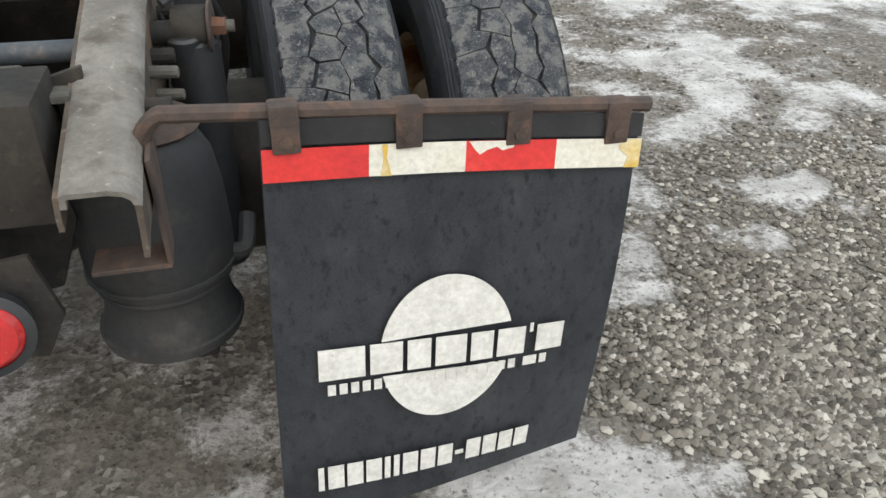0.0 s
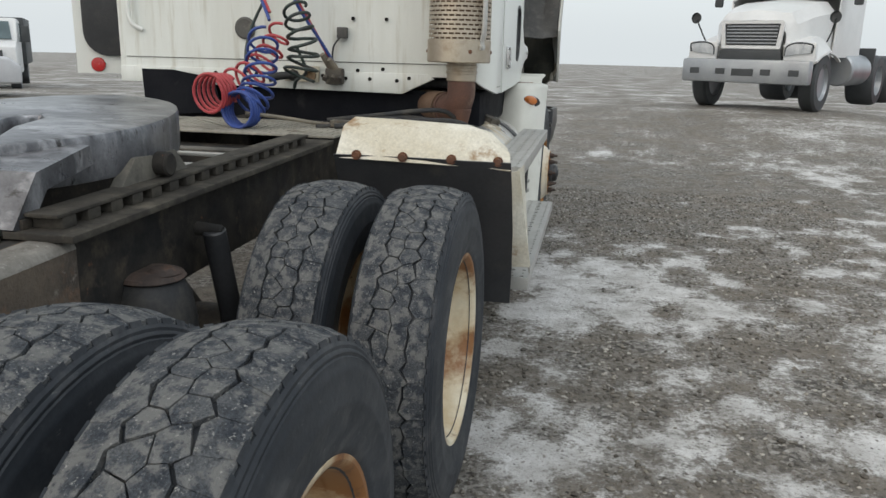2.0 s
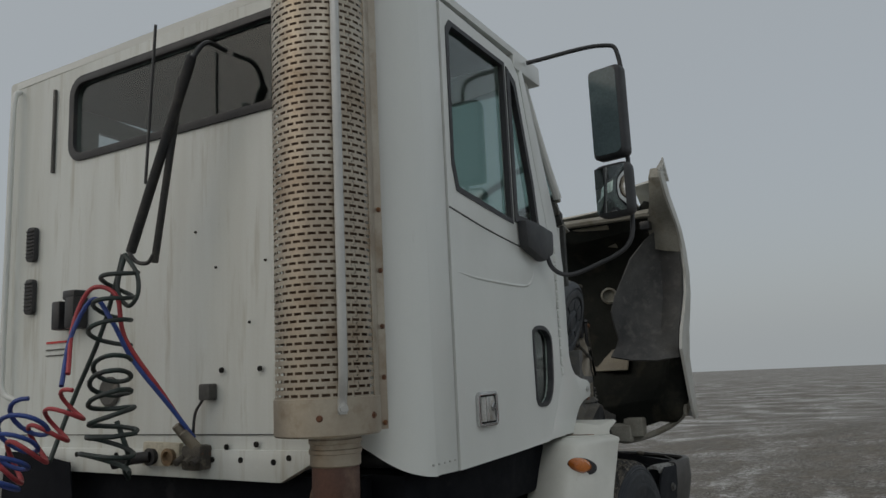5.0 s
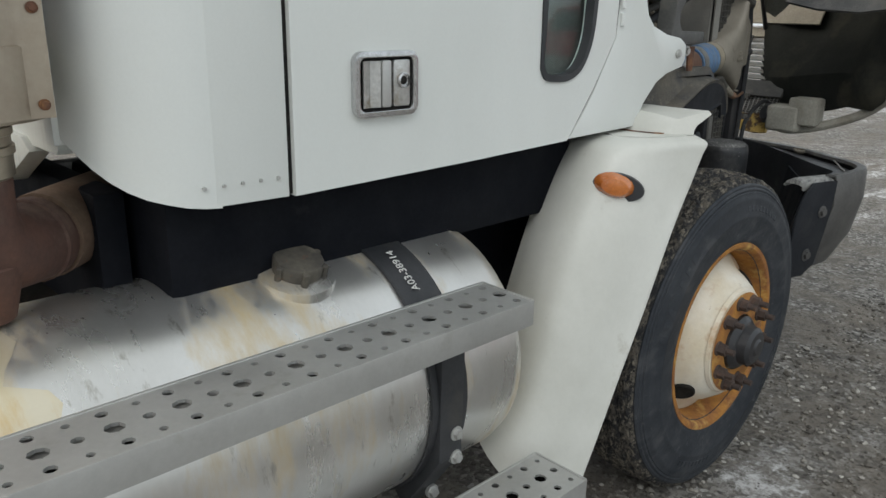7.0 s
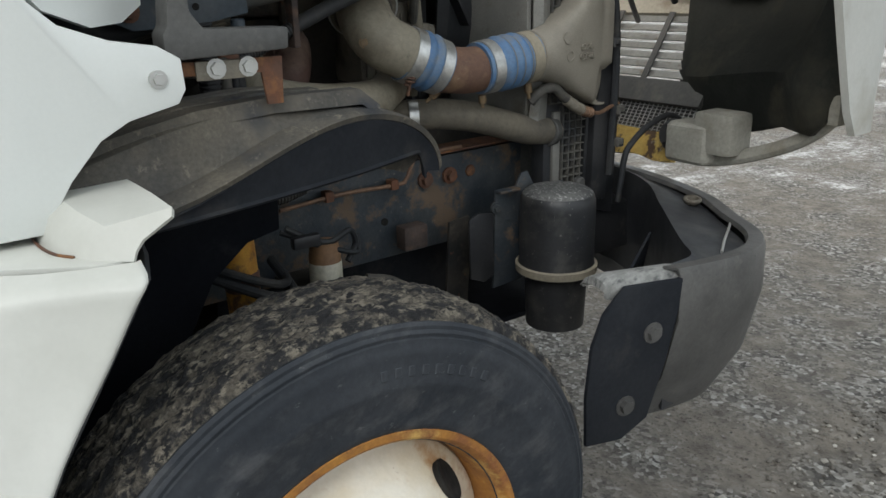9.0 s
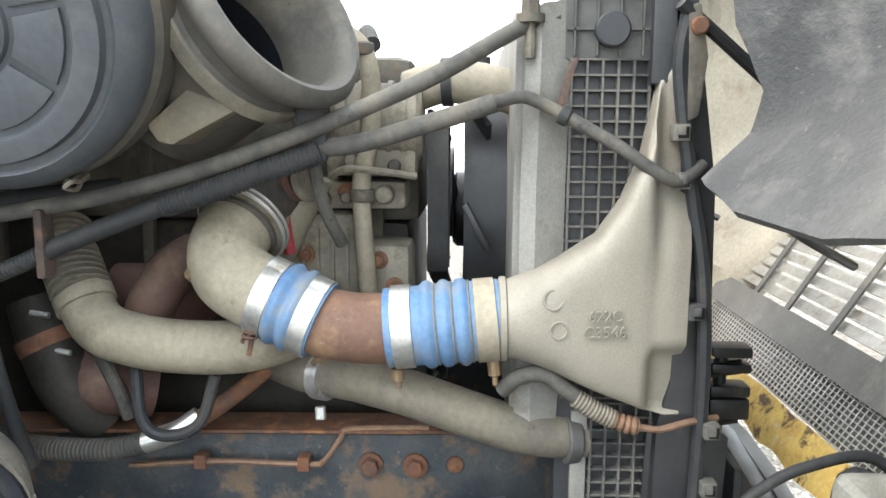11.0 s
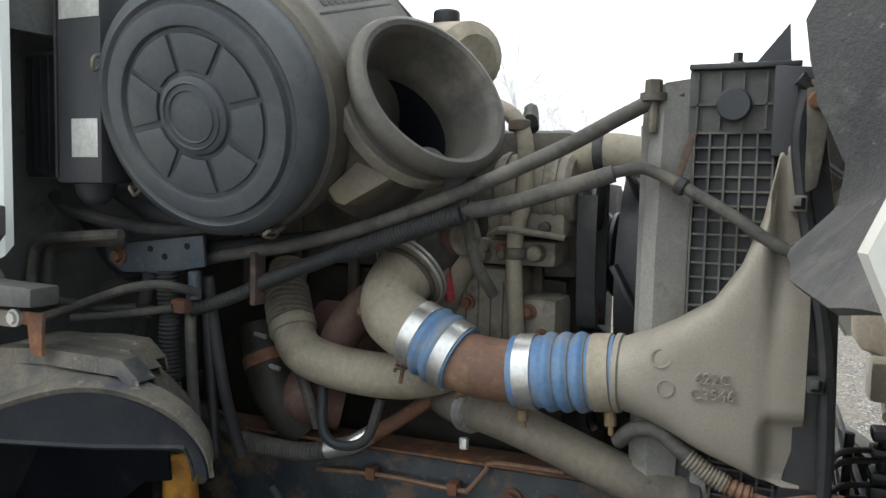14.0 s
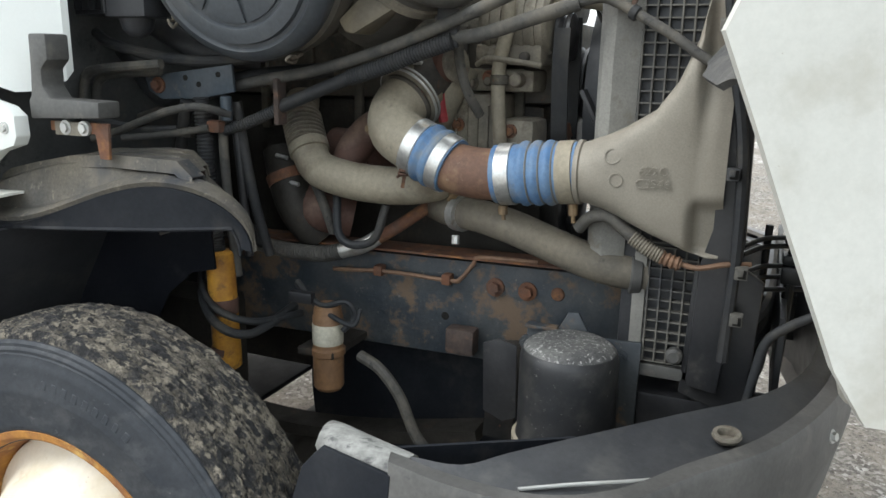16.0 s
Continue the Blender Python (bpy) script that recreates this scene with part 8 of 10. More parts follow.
part("pipe_hoop", tube([(0.76, 5.535, 1.42), (0.78, 5.54, 1.47), (0.78, 5.55, 1.54), (0.78, 5.565, 1.56), (0.78, 5.60, 1.572), (0.77, 5.79, 1.588)], 0.012, 10), "dusthose", truck, "bent grey heater pipe")
part("pipe_hoop", tube([(0.73, 5.53, 1.42), (0.74, 5.54, 1.48), (0.74, 5.55, 1.53), (0.74, 5.57, 1.55), (0.74, 5.61, 1.56), (0.72, 5.74, 1.57)], 0.012, 10), "dusthose", truck)
part("ribbed_hose", tube([(0.70, 5.845, 1.51), (0.70, 5.85, 1.40), (0.70, 5.85, 1.33), (0.70, 5.86, 1.22), (0.68, 5.86, 1.05)], 0.019, 14, ribs=110, rib=0.003), "rubber", truck, "upright ribbed rubber hose")
part("smooth_hose", tube([(0.68, 5.895, 1.47), (0.68, 5.89, 1.39), (0.68, 5.90, 1.21), (0.66, 5.90, 1.05)], 0.012, 12), "dusthose", truck, "olive-grey hose dropping to the rail")
part("smooth_hose", tube([(0.70, 5.80, 1.50), (0.68, 5.76, 1.40), (0.66, 5.72, 1.28), (0.64, 5.70, 1.12)], 0.016, 12), "rubber", truck)
part("smooth_hose", tube([(0.66, 5.92, 1.50), (0.65, 5.93, 1.38), (0.64, 5.95, 1.24), (0.6, 5.96, 1.1)], 0.013, 12), "rubber", truck)
part("blue_fitting", cyl((0.70, 5.92, 1.455), (0.70, 5.92, 1.515), 0.014, seg=12, w=0.003), "bluegrey", truck)
part("linkage_rod", tube([(0.78, 5.66, 1.405), (0.74, 5.78, 1.42), (0.72, 5.88, 1.437)], 0.009, 10), "dusthose", truck)
part("linkage_joint", box(0.69, 0.72, 5.87, 5.91, 1.425, 1.455, 0.008), "rust", truck, "rusty linkage joint")
part("linkage_joint", box(0.70, 0.73, 5.79, 5.83, 1.41, 1.435, 0.006), "darkengine", truck)
part("cross_hose", tube([(0.80, 5.58, 1.40), (0.78, 5.64, 1.42), (0.78, 5.74, 1.455), (0.78, 5.82, 1.48), (0.76, 5.89, 1.49), (0.70, 5.93, 1.47)], 0.010, 10), "dusthose", truck, "thin hose across the firewall")
part("cross_hose", tube([(0.80, 5.56, 1.45), (0.78, 5.64, 1.44), (0.76, 5.72, 1.43), (0.72, 5.78, 1.43)], 0.009, 10), "rubber", truck)
part("cross_hose", tube([(0.70, 5.52, 1.66), (0.74, 5.62, 1.63), (0.72, 5.78, 1.60), (0.68, 5.92, 1.60), (0.62, 6.05, 1.62)], 0.014, 10), "rubber", truck)
part("steering_shaft", cyl((0.64, 5.925, 1.10), (0.66, 5.915, 1.44), 0.011, seg=14, w=0.003), "blackmetal", truck)
for y, z, y2, z2 in ((5.92, 1.35, 5.955, 1.345), (5.96, 1.28, 5.99, 1.275)):
    part("clamp_stud", cyl((0.50, y, z), (0.50, y2, z2), 0.006, seg=8), "clamp", truck)
part("down_pipe", tube([(0.44, 5.90, 1.36), (0.46, 5.93, 1.28), (0.46, 5.96, 1.20), (0.42, 6.0, 1.12)], 0.055, 18), "darkengine", truck, "dark clamped exhaust down pipe")
part("down_pipe_band", cyl((0.458, 5.922, 1.30), (0.461, 5.934, 1.275), 0.059, seg=22), "rust", truck)
part("heater_hose", tube([(0.62, 5.52, 1.62), (0.64, 5.66, 1.50), (0.66, 5.78, 1.52), (0.62, 5.95, 1.56), (0.5, 6.1, 1.58)], 0.020, 12), "rubber", truck)
part("heater_hose", tube([(0.56, 5.52, 1.30), (0.58, 5.66, 1.22), (0.60, 5.80, 1.20), (0.56, 5.92, 1.12)], 0.022, 12), "rubber", truck)
part("bay_hose", tube([(0.60, 5.52, 1.72), (0.66, 5.68, 1.68), (0.66, 5.82, 1.62), (0.60, 5.96, 1.60)], 0.028, 14), "rubber", truck)
# hood stop on the cowl side
b = plate([(5.672, 1.470), (5.868, 1.478), (5.87, 1.512), (5.735, 1.515), (5.716, 1.54), (5.716, 1.575), (5.738, 1.595), (5.738, 1.648), (5.688, 1.648), (5.686, 1.58), (5.680, 1.52), (5.672, 1.51)], 'x', 0.985, 1.045, w=0.006)
part("hood_stop", b, "grey_trim", truck, "grey moulded hood stop on its bracket")
b = plate([(5.835, 1.39), (5.862, 1.39), (5.866, 1.466), (5.70, 1.466), (5.70, 1.445), (5.828, 1.442)], 'x', 1.012, 1.020, w=0.002)
part("stop_bracket", b, "rust", truck)
part("stop_plate", plate([(5.72, 1.437), (5.80, 1.437), (5.81, 1.466), (5.72, 1.466)], 'x', 1.021, 1.027, w=0.002), "cast", truck)
for y in (5.752, 5.804):
    part("stop_bolt", bolt((1.026, y, 1.454), (1, 0, 0), 0.011, 0.008), "galv", truck)
# inner wheel-arch liner, ribbed on top
rows, drop = [], []
for t in range(25):
    f = 1 - (1 - t / 24) ** 1.8
    y = 5.50 + 0.705 * f
    lift = 1.325 + 0.06 * math.sin(math.pi * min(1, f * 1.0)) + 0.015 * f
    tip = max(0, f - 0.72) / 0.28
    bow = 1 - math.sqrt(max(0.0, 1 - tip * tip))
    zo = 1.250 + 0.105 * fade(f, 0.12, 0.72) - 0.125 * bow
    zt = lift - 0.115 * bow
    xo = 1.075 - 0.085 * f * f
    rows.append([(0.74 + 0.06 * tip, y - 0.02 - 0.40 * f, zt - 0.05), (0.82, y - 0.29 * f, zt - 0.004), (xo - 0.155, y - 0.15 * f, zt), (xo - 0.075, y - 0.07 * f, zt - 0.006), (xo - 0.062, y - 0.055 * f, zt - 0.012), (xo - 0.042, y - 0.03 * f, zo + 0.014), (xo - 0.012, y - 0.008, zo + 0.006), (xo, y - 0.005, zo), (xo - 0.004, y - 0.008, zo - 0.010)])
    zl = min(zo - 0.016, 1.222 + 0.045 * f)
    drop.append([(xo - 0.006, y - 0.010, zo - 0.010), (xo - 0.010, y - 0.014 - 0.02 * tip, (zo + zl) / 2), (xo - 0.012, y - 0.016 - 0.03 * tip, zl), (xo - 0.004, y - 0.014 - 0.03 * tip, zl - 0.006)])
# near-black inner sheet, extended low to hide bright ground
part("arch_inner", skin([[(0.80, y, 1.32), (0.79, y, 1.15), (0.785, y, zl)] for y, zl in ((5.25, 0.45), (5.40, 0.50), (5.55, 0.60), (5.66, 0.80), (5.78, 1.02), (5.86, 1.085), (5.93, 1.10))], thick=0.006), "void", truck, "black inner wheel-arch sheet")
part("arch_flange", skin(drop, thick=0.005), "undercoat", truck, "black down-turned edge of the arch liner")
arch = part("arch_liner", skin(rows, thick=0.008), "linertan", truck, "black plastic wheel-arch liner dusted with sand")
for k in range(3):
    x, y1 = 0.845 + 0.066 * k, 5.93 + 0.05 * k
    b = skin([[(x - 0.026, y, z - 0.014), (x - 0.019, y, z + 0.012), (x + 0.019, y, z + 0.012), (x + 0.026, y, z - 0.014)] for y, z in ((5.50, 1.318), (5.53, 1.335), (5.62, 1.356), (5.72, 1.376), (5.85, 1.386), (y1 - 0.01, 1.384), (y1 + 0.03, 1.352))], thick=0.004)
    part("liner_rib", b, "linertan", arch, "raised flat rib of the liner")

# ---- hood, tilted forward ----
RIM = [(7.285, 1.185), (7.243, 1.25), (7.172, 1.42), (7.128, 1.53), (7.078, 1.65), (7.112, 1.735), (7.155, 1.80), (7.27, 1.92), (7.37, 2.05), (7.41, 2.20), (7.38, 2.37), (7.29, 2.50), (7.15, 2.60), (7.03, 2.68), (6.94, 2.79), (6.93, 2.83), (7.02, 2.845), (7.12, 2.80)]
OUT = [(7.55, 1.19), (7.62, 1.23), (7.66, 1.30), (7.70, 1.40), (7.74, 1.48), (7.78, 1.62), (7.80, 1.78), (7.82, 1.92), (7.83, 2.06), (7.82, 2.2), (7.78, 2.36), (7.70, 2.50), (7.60, 2.62), (7.48, 2.71), (7.36, 2.79), (7.27, 2.83), (7.20, 2.845), (7.16, 2.82)]
for s in (1, -1):
    rows = []
    for (y0, z0), (y1, z1) in zip(RIM, OUT):
        rows.append([(s * 1.235, y0, z0), (s * 1.252, y0 + 0.006, z0), (s * 1.25, (2 * y0 + y1) / 3, (2 * z0 + z1) / 3), (s * 1.19, (y0 + 2 * y1) / 3, (z0 + 2 * z1) / 3), (s * 1.08, y1 + 0.03, z1), (s * 0.95, y1 + 0.10, z1)])
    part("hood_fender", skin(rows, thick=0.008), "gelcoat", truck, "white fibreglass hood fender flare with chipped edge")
    # fibrous splash liner inside the flare
    lin = [[(0.78, 7.045, 1.615), (0.92, 7.045, 1.585), (1.08, 7.075, 1.575), (1.225, 7.13, 1.60)], [(0.80, 7.10, 1.68), (0.92, 7.15, 1.69), (1.08, 7.18, 1.68), (1.228, 7.10, 1.665)], [(0.82, 7.105, 1.74), (0.93, 7.22, 1.78), (1.08, 7.28, 1.79), (1.23, 7.15, 1.76)], [(0.81, 7.065, 1.82), (0.93, 7.26, 1.88), (1.08, 7.36, 1.92), (1.23, 7.24, 1.88)], [(0.80, 7.045, 1.93), (0.92, 7.27, 2.00), (1.08, 7.42, 2.06), (1.23, 7.36, 2.03)], [(0.82, 7.085, 2.03), (0.93, 7.28, 2.12), (1.08, 7.43, 2.20), (1.23, 7.40, 2.20)], [(0.86, 7.15, 2.15), (0.95, 7.29, 2.27), (1.08, 7.38, 2.36), (1.23, 7.37, 2.38)], [(0.92, 7.2, 2.30), (1.0, 7.28, 2.42), (1.10, 7.28, 2.50), (1.23, 7.27, 2.51)]]
    b = skin([[(s * x, y, z) for x, y, z in r] for r in lin])
    bmesh.ops.subdivide_edges(b, edges=b.edges[:], cuts=3, use_grid_fill=True, smooth=0.6)
    for v in b.verts:
        v.co += Vector((0, 1, 0)) * 0.006 * noise.noise(v.co * 22)
    bmesh.ops.recalc_face_normals(b, faces=b.faces)
    bmesh.ops.solidify(b, geom=b.faces[:], thickness=0.012)
    part("splash_liner", b, "liner", truck, "speckled grey fibre splash liner inside the hood")
    # inner cheek of the hood, dark panels with a pale rim
    b = skin([[(s * 1.16, 7.31, 1.20), (s * 0.98, 7.42, 1.16), (s * 0.70, 7.52, 1.10), (s * 0.55, 7.56, 1.12)], [(s * 1.17, 7.40, 1.55), (s * 0.98, 7.60, 1.55), (s * 0.60, 7.72, 1.55), (s * 0.40, 7.72, 1.55)], [(s * 1.13, 7.58, 1.95), (s * 0.95, 7.72, 1.95), (s * 0.50, 7.76, 1.95), (s * 0.22, 7.76, 1.95)], [(s * 1.12, 7.52, 2.40), (s * 0.95, 7.66, 2.40), (s * 0.50, 7.70, 2.38), (s * 0.18, 7.68, 2.38)], [(s * 1.08, 7.26, 2.70), (s * 0.95, 7.34, 2.66), (s * 0.50, 7.40, 2.62), (s * 0.18, 7.40, 2.62)]], thick=0.01)
    bmesh.ops.subdivide_edges(b, edges=b.edges[:], cuts=2, use_grid_fill=True, smooth=0.8)
    # right cheek near-black, left cheek beige
    part("hood_inner", b, "hoodin" if s > 0 else "hoodtan", truck, "dark panelled hood underside" if s > 0 else "pale left half of the hood underside")
    part("hood_rim", tube([(s * 0.66, 7.37, 1.045), (s * 0.74, 7.38, 1.03), (s * 0.88, 7.39, 1.06), (s * 1.04, 7.385, 1.125), (s * 1.14, 7.37, 1.195), (s * 1.195, 7.355, 1.27), (s * 1.212, 7.35, 1.36)], 0.024, 10, flat=0.8), "hoodrim", truck, "pale grey lower hood rim")
    b = box(*sorted((s * 0.74, s * 0.88)), 7.32, 7.43, 1.06, 1.19, 0.02)
    part("rim_bracket", b, "hoodrim", truck)
    part("rim_bracket", box(*sorted((s * 1.17, s * 1.20)), 7.30, 7.34, 1.20, 1.28, 0.006), "hoodrim", truck)
    b = skin([[(s * 1.236, 7.385, 2.34), (s * 1.15, 7.35, 2.355), (s * 1.05, 7.36, 2.385)], [(s * 1.24, 7.275, 2.52), (s * 1.15, 7.235, 2.53), (s * 1.06, 7.26, 2.55)], [(s * 1.24, 7.135, 2.61), (s * 1.17, 7.115, 2.62), (s * 1.11, 7.14, 2.63)], [(s * 1.24, 7.02, 2.69), (s * 1.19, 7.01, 2.695), (s * 1.15, 7.03, 2.70)], [(s * 1.24, 6.945, 2.79), (s * 1.20, 6.945, 2.795), (s * 1.175, 6.96, 2.80)], [(s * 1.236, 6.955, 2.85), (s * 1.205, 6.965, 2.855), (s * 1.185, 6.98, 2.855)]])
    bmesh.ops.subdivide_edges(b, edges=b.edges[:], cuts=2, use_grid_fill=True, smooth=0.8)
    bmesh.ops.recalc_face_normals(b, faces=b.faces)
    bmesh.ops.solidify(b, geom=b.faces[:], thickness=0.016)
    part("hood_prong", b, "hoodrim", truck, "pale moulded inner corner of the hood")
    part("prong_latch", box(*sorted((s * 1.02, s * 1.09)), 7.16, 7.25, 2.49, 2.55, 0.012), "blackmetal", truck, "black latch on the hood corner")
    part("hood_hinge_cup", lathe([(0.06, 0), (0.065, 0.02), (0.05, 0.03), (0.045, 0.005), (0, 0.0)], (s * 0.60, 7.70, 2.10), (s * 0.1, -1, -0.2), 24), "hoodrim", truck, "round pale recess in the hood underside")
    part("hood_strut", tube([(s * 0.62, 7.04, 1.88), (s * 0.56, 7.25, 1.72), (s * 0.50, 7.5, 1.5)], 0.011, 8), "blackmetal", truck, "black hood strut")
    part("hood_cable", tube([(s * 0.60, 7.13, 1.62), (s * 0.50, 7.28, 1.52), (s * 0.40, 7.44, 1.44)], 0.009, 8), "blackmetal", truck)
part("hood_top", skin([[(x, 7.98 - 0.12 * (x / 1.0) ** 2, 1.55), (x, 8.06 - 0.14 * (x / 1.0) ** 2, 1.9), (x, 7.98 - 0.16 * (x / 1.0) ** 2, 2.3), (x, 7.65 - 0.22 * (x / 1.0) ** 2, 2.66), (x, 7.42 - 0.25 * (x / 1.0) ** 2, 2.70)] for x in np.linspace(-1.0, 1.0, 13)], thick=0.012), "fibreglass", truck, "white hood panel tipped on its nose")
part("hood_liner_mid", skin([[(x, 7.62 + 0.10 * math.cos(x * 2.2), 1.52), (x, 7.80 + 0.10 * math.cos(x * 2.2), 1.80), (x, 7.84 + 0.06 * math.cos(x * 2.2), 2.1), (x, 7.72, 2.40), (x, 7.40, 2.60)] for x in np.linspace(-0.72, 0.72, 9)], thick=0.01), "hoodtan", truck, "dusty beige hood underside")
part("hood_rear_edge", tube([(x, 7.40 - 0.18 * x * x, 2.64 - 0.03 * x * x) for x in np.linspace(-1.1, 1.1, 9)], 0.03, 8, 3), "hoodrim", truck)


def gy_(z):
    return 7.44 + (z - 1.03) / 1.6


part("foam_seal", skin([[(x, gy_(0.995) - 0.01, 0.992 + 0.006 * math.sin(31 * x)), (x, gy_(1.03) - 0.02, 1.03 + 0.004 * math.sin(47 * x)), (x, gy_(1.065) - 0.012, 1.064 + 0.004 * math.sin(23 * x))] for x in np.linspace(-0.62, 0.62, 40)], thick=0.03), "foam", truck, "perished yellow foam seal")
scr = part("bug_screen_panel", skin([[(x, gy_(1.062), 1.062), (x, gy_(1.168), 1.168)] for x in (-0.62, 0.62)], thick=0.004), "core", truck, "fine grey bug screen")
b = bmesh.new()
for k in range(62):
    x = -0.61 + 0.02 * k
    box(x - 0.0015, x + 0.0015, gy_(1.115) - 0.008, gy_(1.115) - 0.005, 1.068, 1.162, 0, b)
for v in b.verts:
    v.co.y += (v.co.z - 1.115) / 1.6
for k in range(10):
    z = 1.068 + 0.0104 * k
    box(-0.61, 0.61, gy_(z) - 0.009, gy_(z) - 0.006, z - 0.001, z + 0.001, 0, b)
tagged(part("screen_mesh", b, "galv", scr, flat=True), "woven wire mesh", kind="stuff")
part("grille_bar", skin([[(x, gy_(1.158) - 0.012, 1.158), (x, gy_(1.23) - 0.012, 1.23)] for x in (-0.63, 0.63)], thick=0.02), "grey_trim", truck, "dark lower grille bar")
for k in range(7):
    z = 1.25 + 0.030 * k
    part("grille_slat", skin([[(x, gy_(z) - 0.02, z - 0.007), (x, gy_(z) + 0.002, z + 0.011)] for x in np.linspace(-0.55, 0.55, 5)], thick=0.005), "clamp", truck, "bright chromed grille slat" if k == 0 else "")
for x in (-0.35, -0.12, 0.12, 0.35):
    part("grille_stay", skin([[(x - 0.012, gy_(1.235) - 0.03, 1.235), (x - 0.012, gy_(1.46) - 0.03, 1.46)], [(x + 0.012, gy_(1.235) - 0.03, 1.235), (x + 0.012, gy_(1.46) - 0.03, 1.46)]], thick=0.006), "grey_trim", truck)
part("grille_frame", skin([[(x, gy_(1.455) - 0.02, 1.455), (x, gy_(1.50) - 0.02, 1.50)] for x in (-0.62, 0.62)], thick=0.02), "hoodtan", truck)
part("lamp_loom", tube([(0.60, 7.16, 0.90), (0.60, 7.17, 0.97), (0.60, 7.185, 1.05), (0.60, 7.22, 1.09), (0.60, 7.29, 1.13), (0.60, 7.40, 1.15), (0.64, 7.47, 1.08)], 0.010, 12), "rubber", truck, "black headlamp loom")
for z in (1.222, 1.202, 1.155, 1.128, 1.098):
    part("cooler_line", tube([(0.44, 7.12, z - 0.004), (0.36, 7.16, z), (0.34, 7.21, z + 0.004), (0.325, 7.27, z + 0.008)], 0.006, 10), "blackmetal", truck)
for z, d in ((1.255, 0.012), (1.222, 0.010), (1.175, 0.012), (1.138, 0.022)):
    part("line_pad", box(0.30, 0.355, 7.205, 7.285, z - d, z + d, 0.008), "blackmetal", truck, "black rubber line clamp")
part("line_post", tube([(0.325, 7.16, 0.90), (0.33, 7.165, 1.05), (0.33, 7.17, 1.25)], 0.009, 10), "blackmetal", truck)
part("line_post", tube([(0.325, 7.22, 0.90), (0.33, 7.225, 1.05), (0.33, 7.23, 1.25)], 0.013, 10), "rubber", truck)
part("headlamp_back", box(0.64, 0.80, 7.31, 7.43, 1.02, 1.15, 0.03, seg=3), "hoodrim", truck, "pale moulded back of the headlamp")
part("lamp_cup", lathe([(0.03, 0), (0.05, 0.02), (0.05, 0.06), (0.03, 0.08), (0, 0.08)], (0.66, 7.40, 1.09), (-0.4, -1, 0.2), 20), "black", truck)
for k in range(4):
    part("cooler_line", tube([(0.52, 7.14, 1.06 - 0.05 * k), (0.35, 7.18, 1.07 - 0.05 * k), (-0.3, 7.2, 1.07 - 0.05 * k)], 0.016, 8), "black", truck)

# added black panel darkens the gap between radiator and grille
part("cooler_panel", box(-0.6, 0.5, 7.21, 7.225, 0.86, 1.08, 0.004), "black", truck, "black panel added to darken the gap below the grille screen")

# added black plates hide bright ground below the engine bay
part("cradle_plate", box(-0.60, 0.42, 6.58, 7.20, 0.50, 0.52, 0.006), "void", truck, "black plate added under the radiator to hide bright ground")
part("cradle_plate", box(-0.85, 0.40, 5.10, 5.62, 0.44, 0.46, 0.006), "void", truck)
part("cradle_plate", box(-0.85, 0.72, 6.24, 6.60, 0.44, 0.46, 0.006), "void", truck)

# ---- bumper ----
BC = [(1.25, 6.64), (1.275, 6.76), (1.272, 6.90), (1.205, 7.01), (1.07, 7.105), (0.90, 7.225), (0.65, 7.325), (0.38, 7.385), (0.0, 7.42)]
BI = [(1.205, 6.655), (1.195, 6.745), (1.126, 6.803), (1.04, 6.878), (0.95, 6.959), (0.852, 7.046), (0.686, 7.191), (0.458, 7.285), (0.0, 7.33)]
sp_ = spline([(x, y, 0) for x, y in BC], 4)
si_ = spline([(x, y, 0) for x, y in BI], 4)
pts = [(p.x, p.y) for p in sp_] + [(-p.x, p.y) for p in reversed(sp_[:-1])]
inn = [(p.x, p.y) for p in si_] + [(-p.x, p.y) for p in reversed(si_[:-1])]
rows, rin = [], []
for i, (x, y) in enumerate(pts):
    c = Vector((0, 6.2, 0))
    d = Vector((x, y, 0)) - c
    d.normalize()
    k = abs(x) / 1.245
    ztop = 0.955 + 0.025 * k
    zend = 0.585
    rows.append([(x - d.x * 0.045, y - d.y * 0.045, ztop - 0.012), (x - d.x * 0.04, y - d.y * 0.04, ztop), (x - d.x * 0.006, y - d.y * 0.006, ztop), (x, y, ztop - 0.015), (x + d.x * 0.004, y + d.y * 0.004, 0.86), (x - d.x * 0.025, y - d.y * 0.025, 0.71), (x - d.x * 0.09, y - d.y * 0.09, zend)])
part("bumper", skin(rows, thick=0.006), "bumpface", truck, "scuffed grey plastic bumper wrapping the corner")
rows = []
for (x, y), (xi, yi) in zip(pts, inn):
    xo_, yo_ = x + (xi - x) * 0.2, y + (yi - y) * 0.2
    rows.append([(x + (xi - x) * 0.12, y + (yi - y) * 0.12, 0.925), (xo_, yo_, 0.948), ((x + xi) / 2, (y + yi) / 2, 0.958), (xi, yi, 0.975), (xi, yi, 0.80), (xi * 0.99, yi + 0.02, 0.60)])
part("bumper_ledge", skin(rows, thick=0.008), "ledgeblack", truck, "black steel ledge behind the bumper")
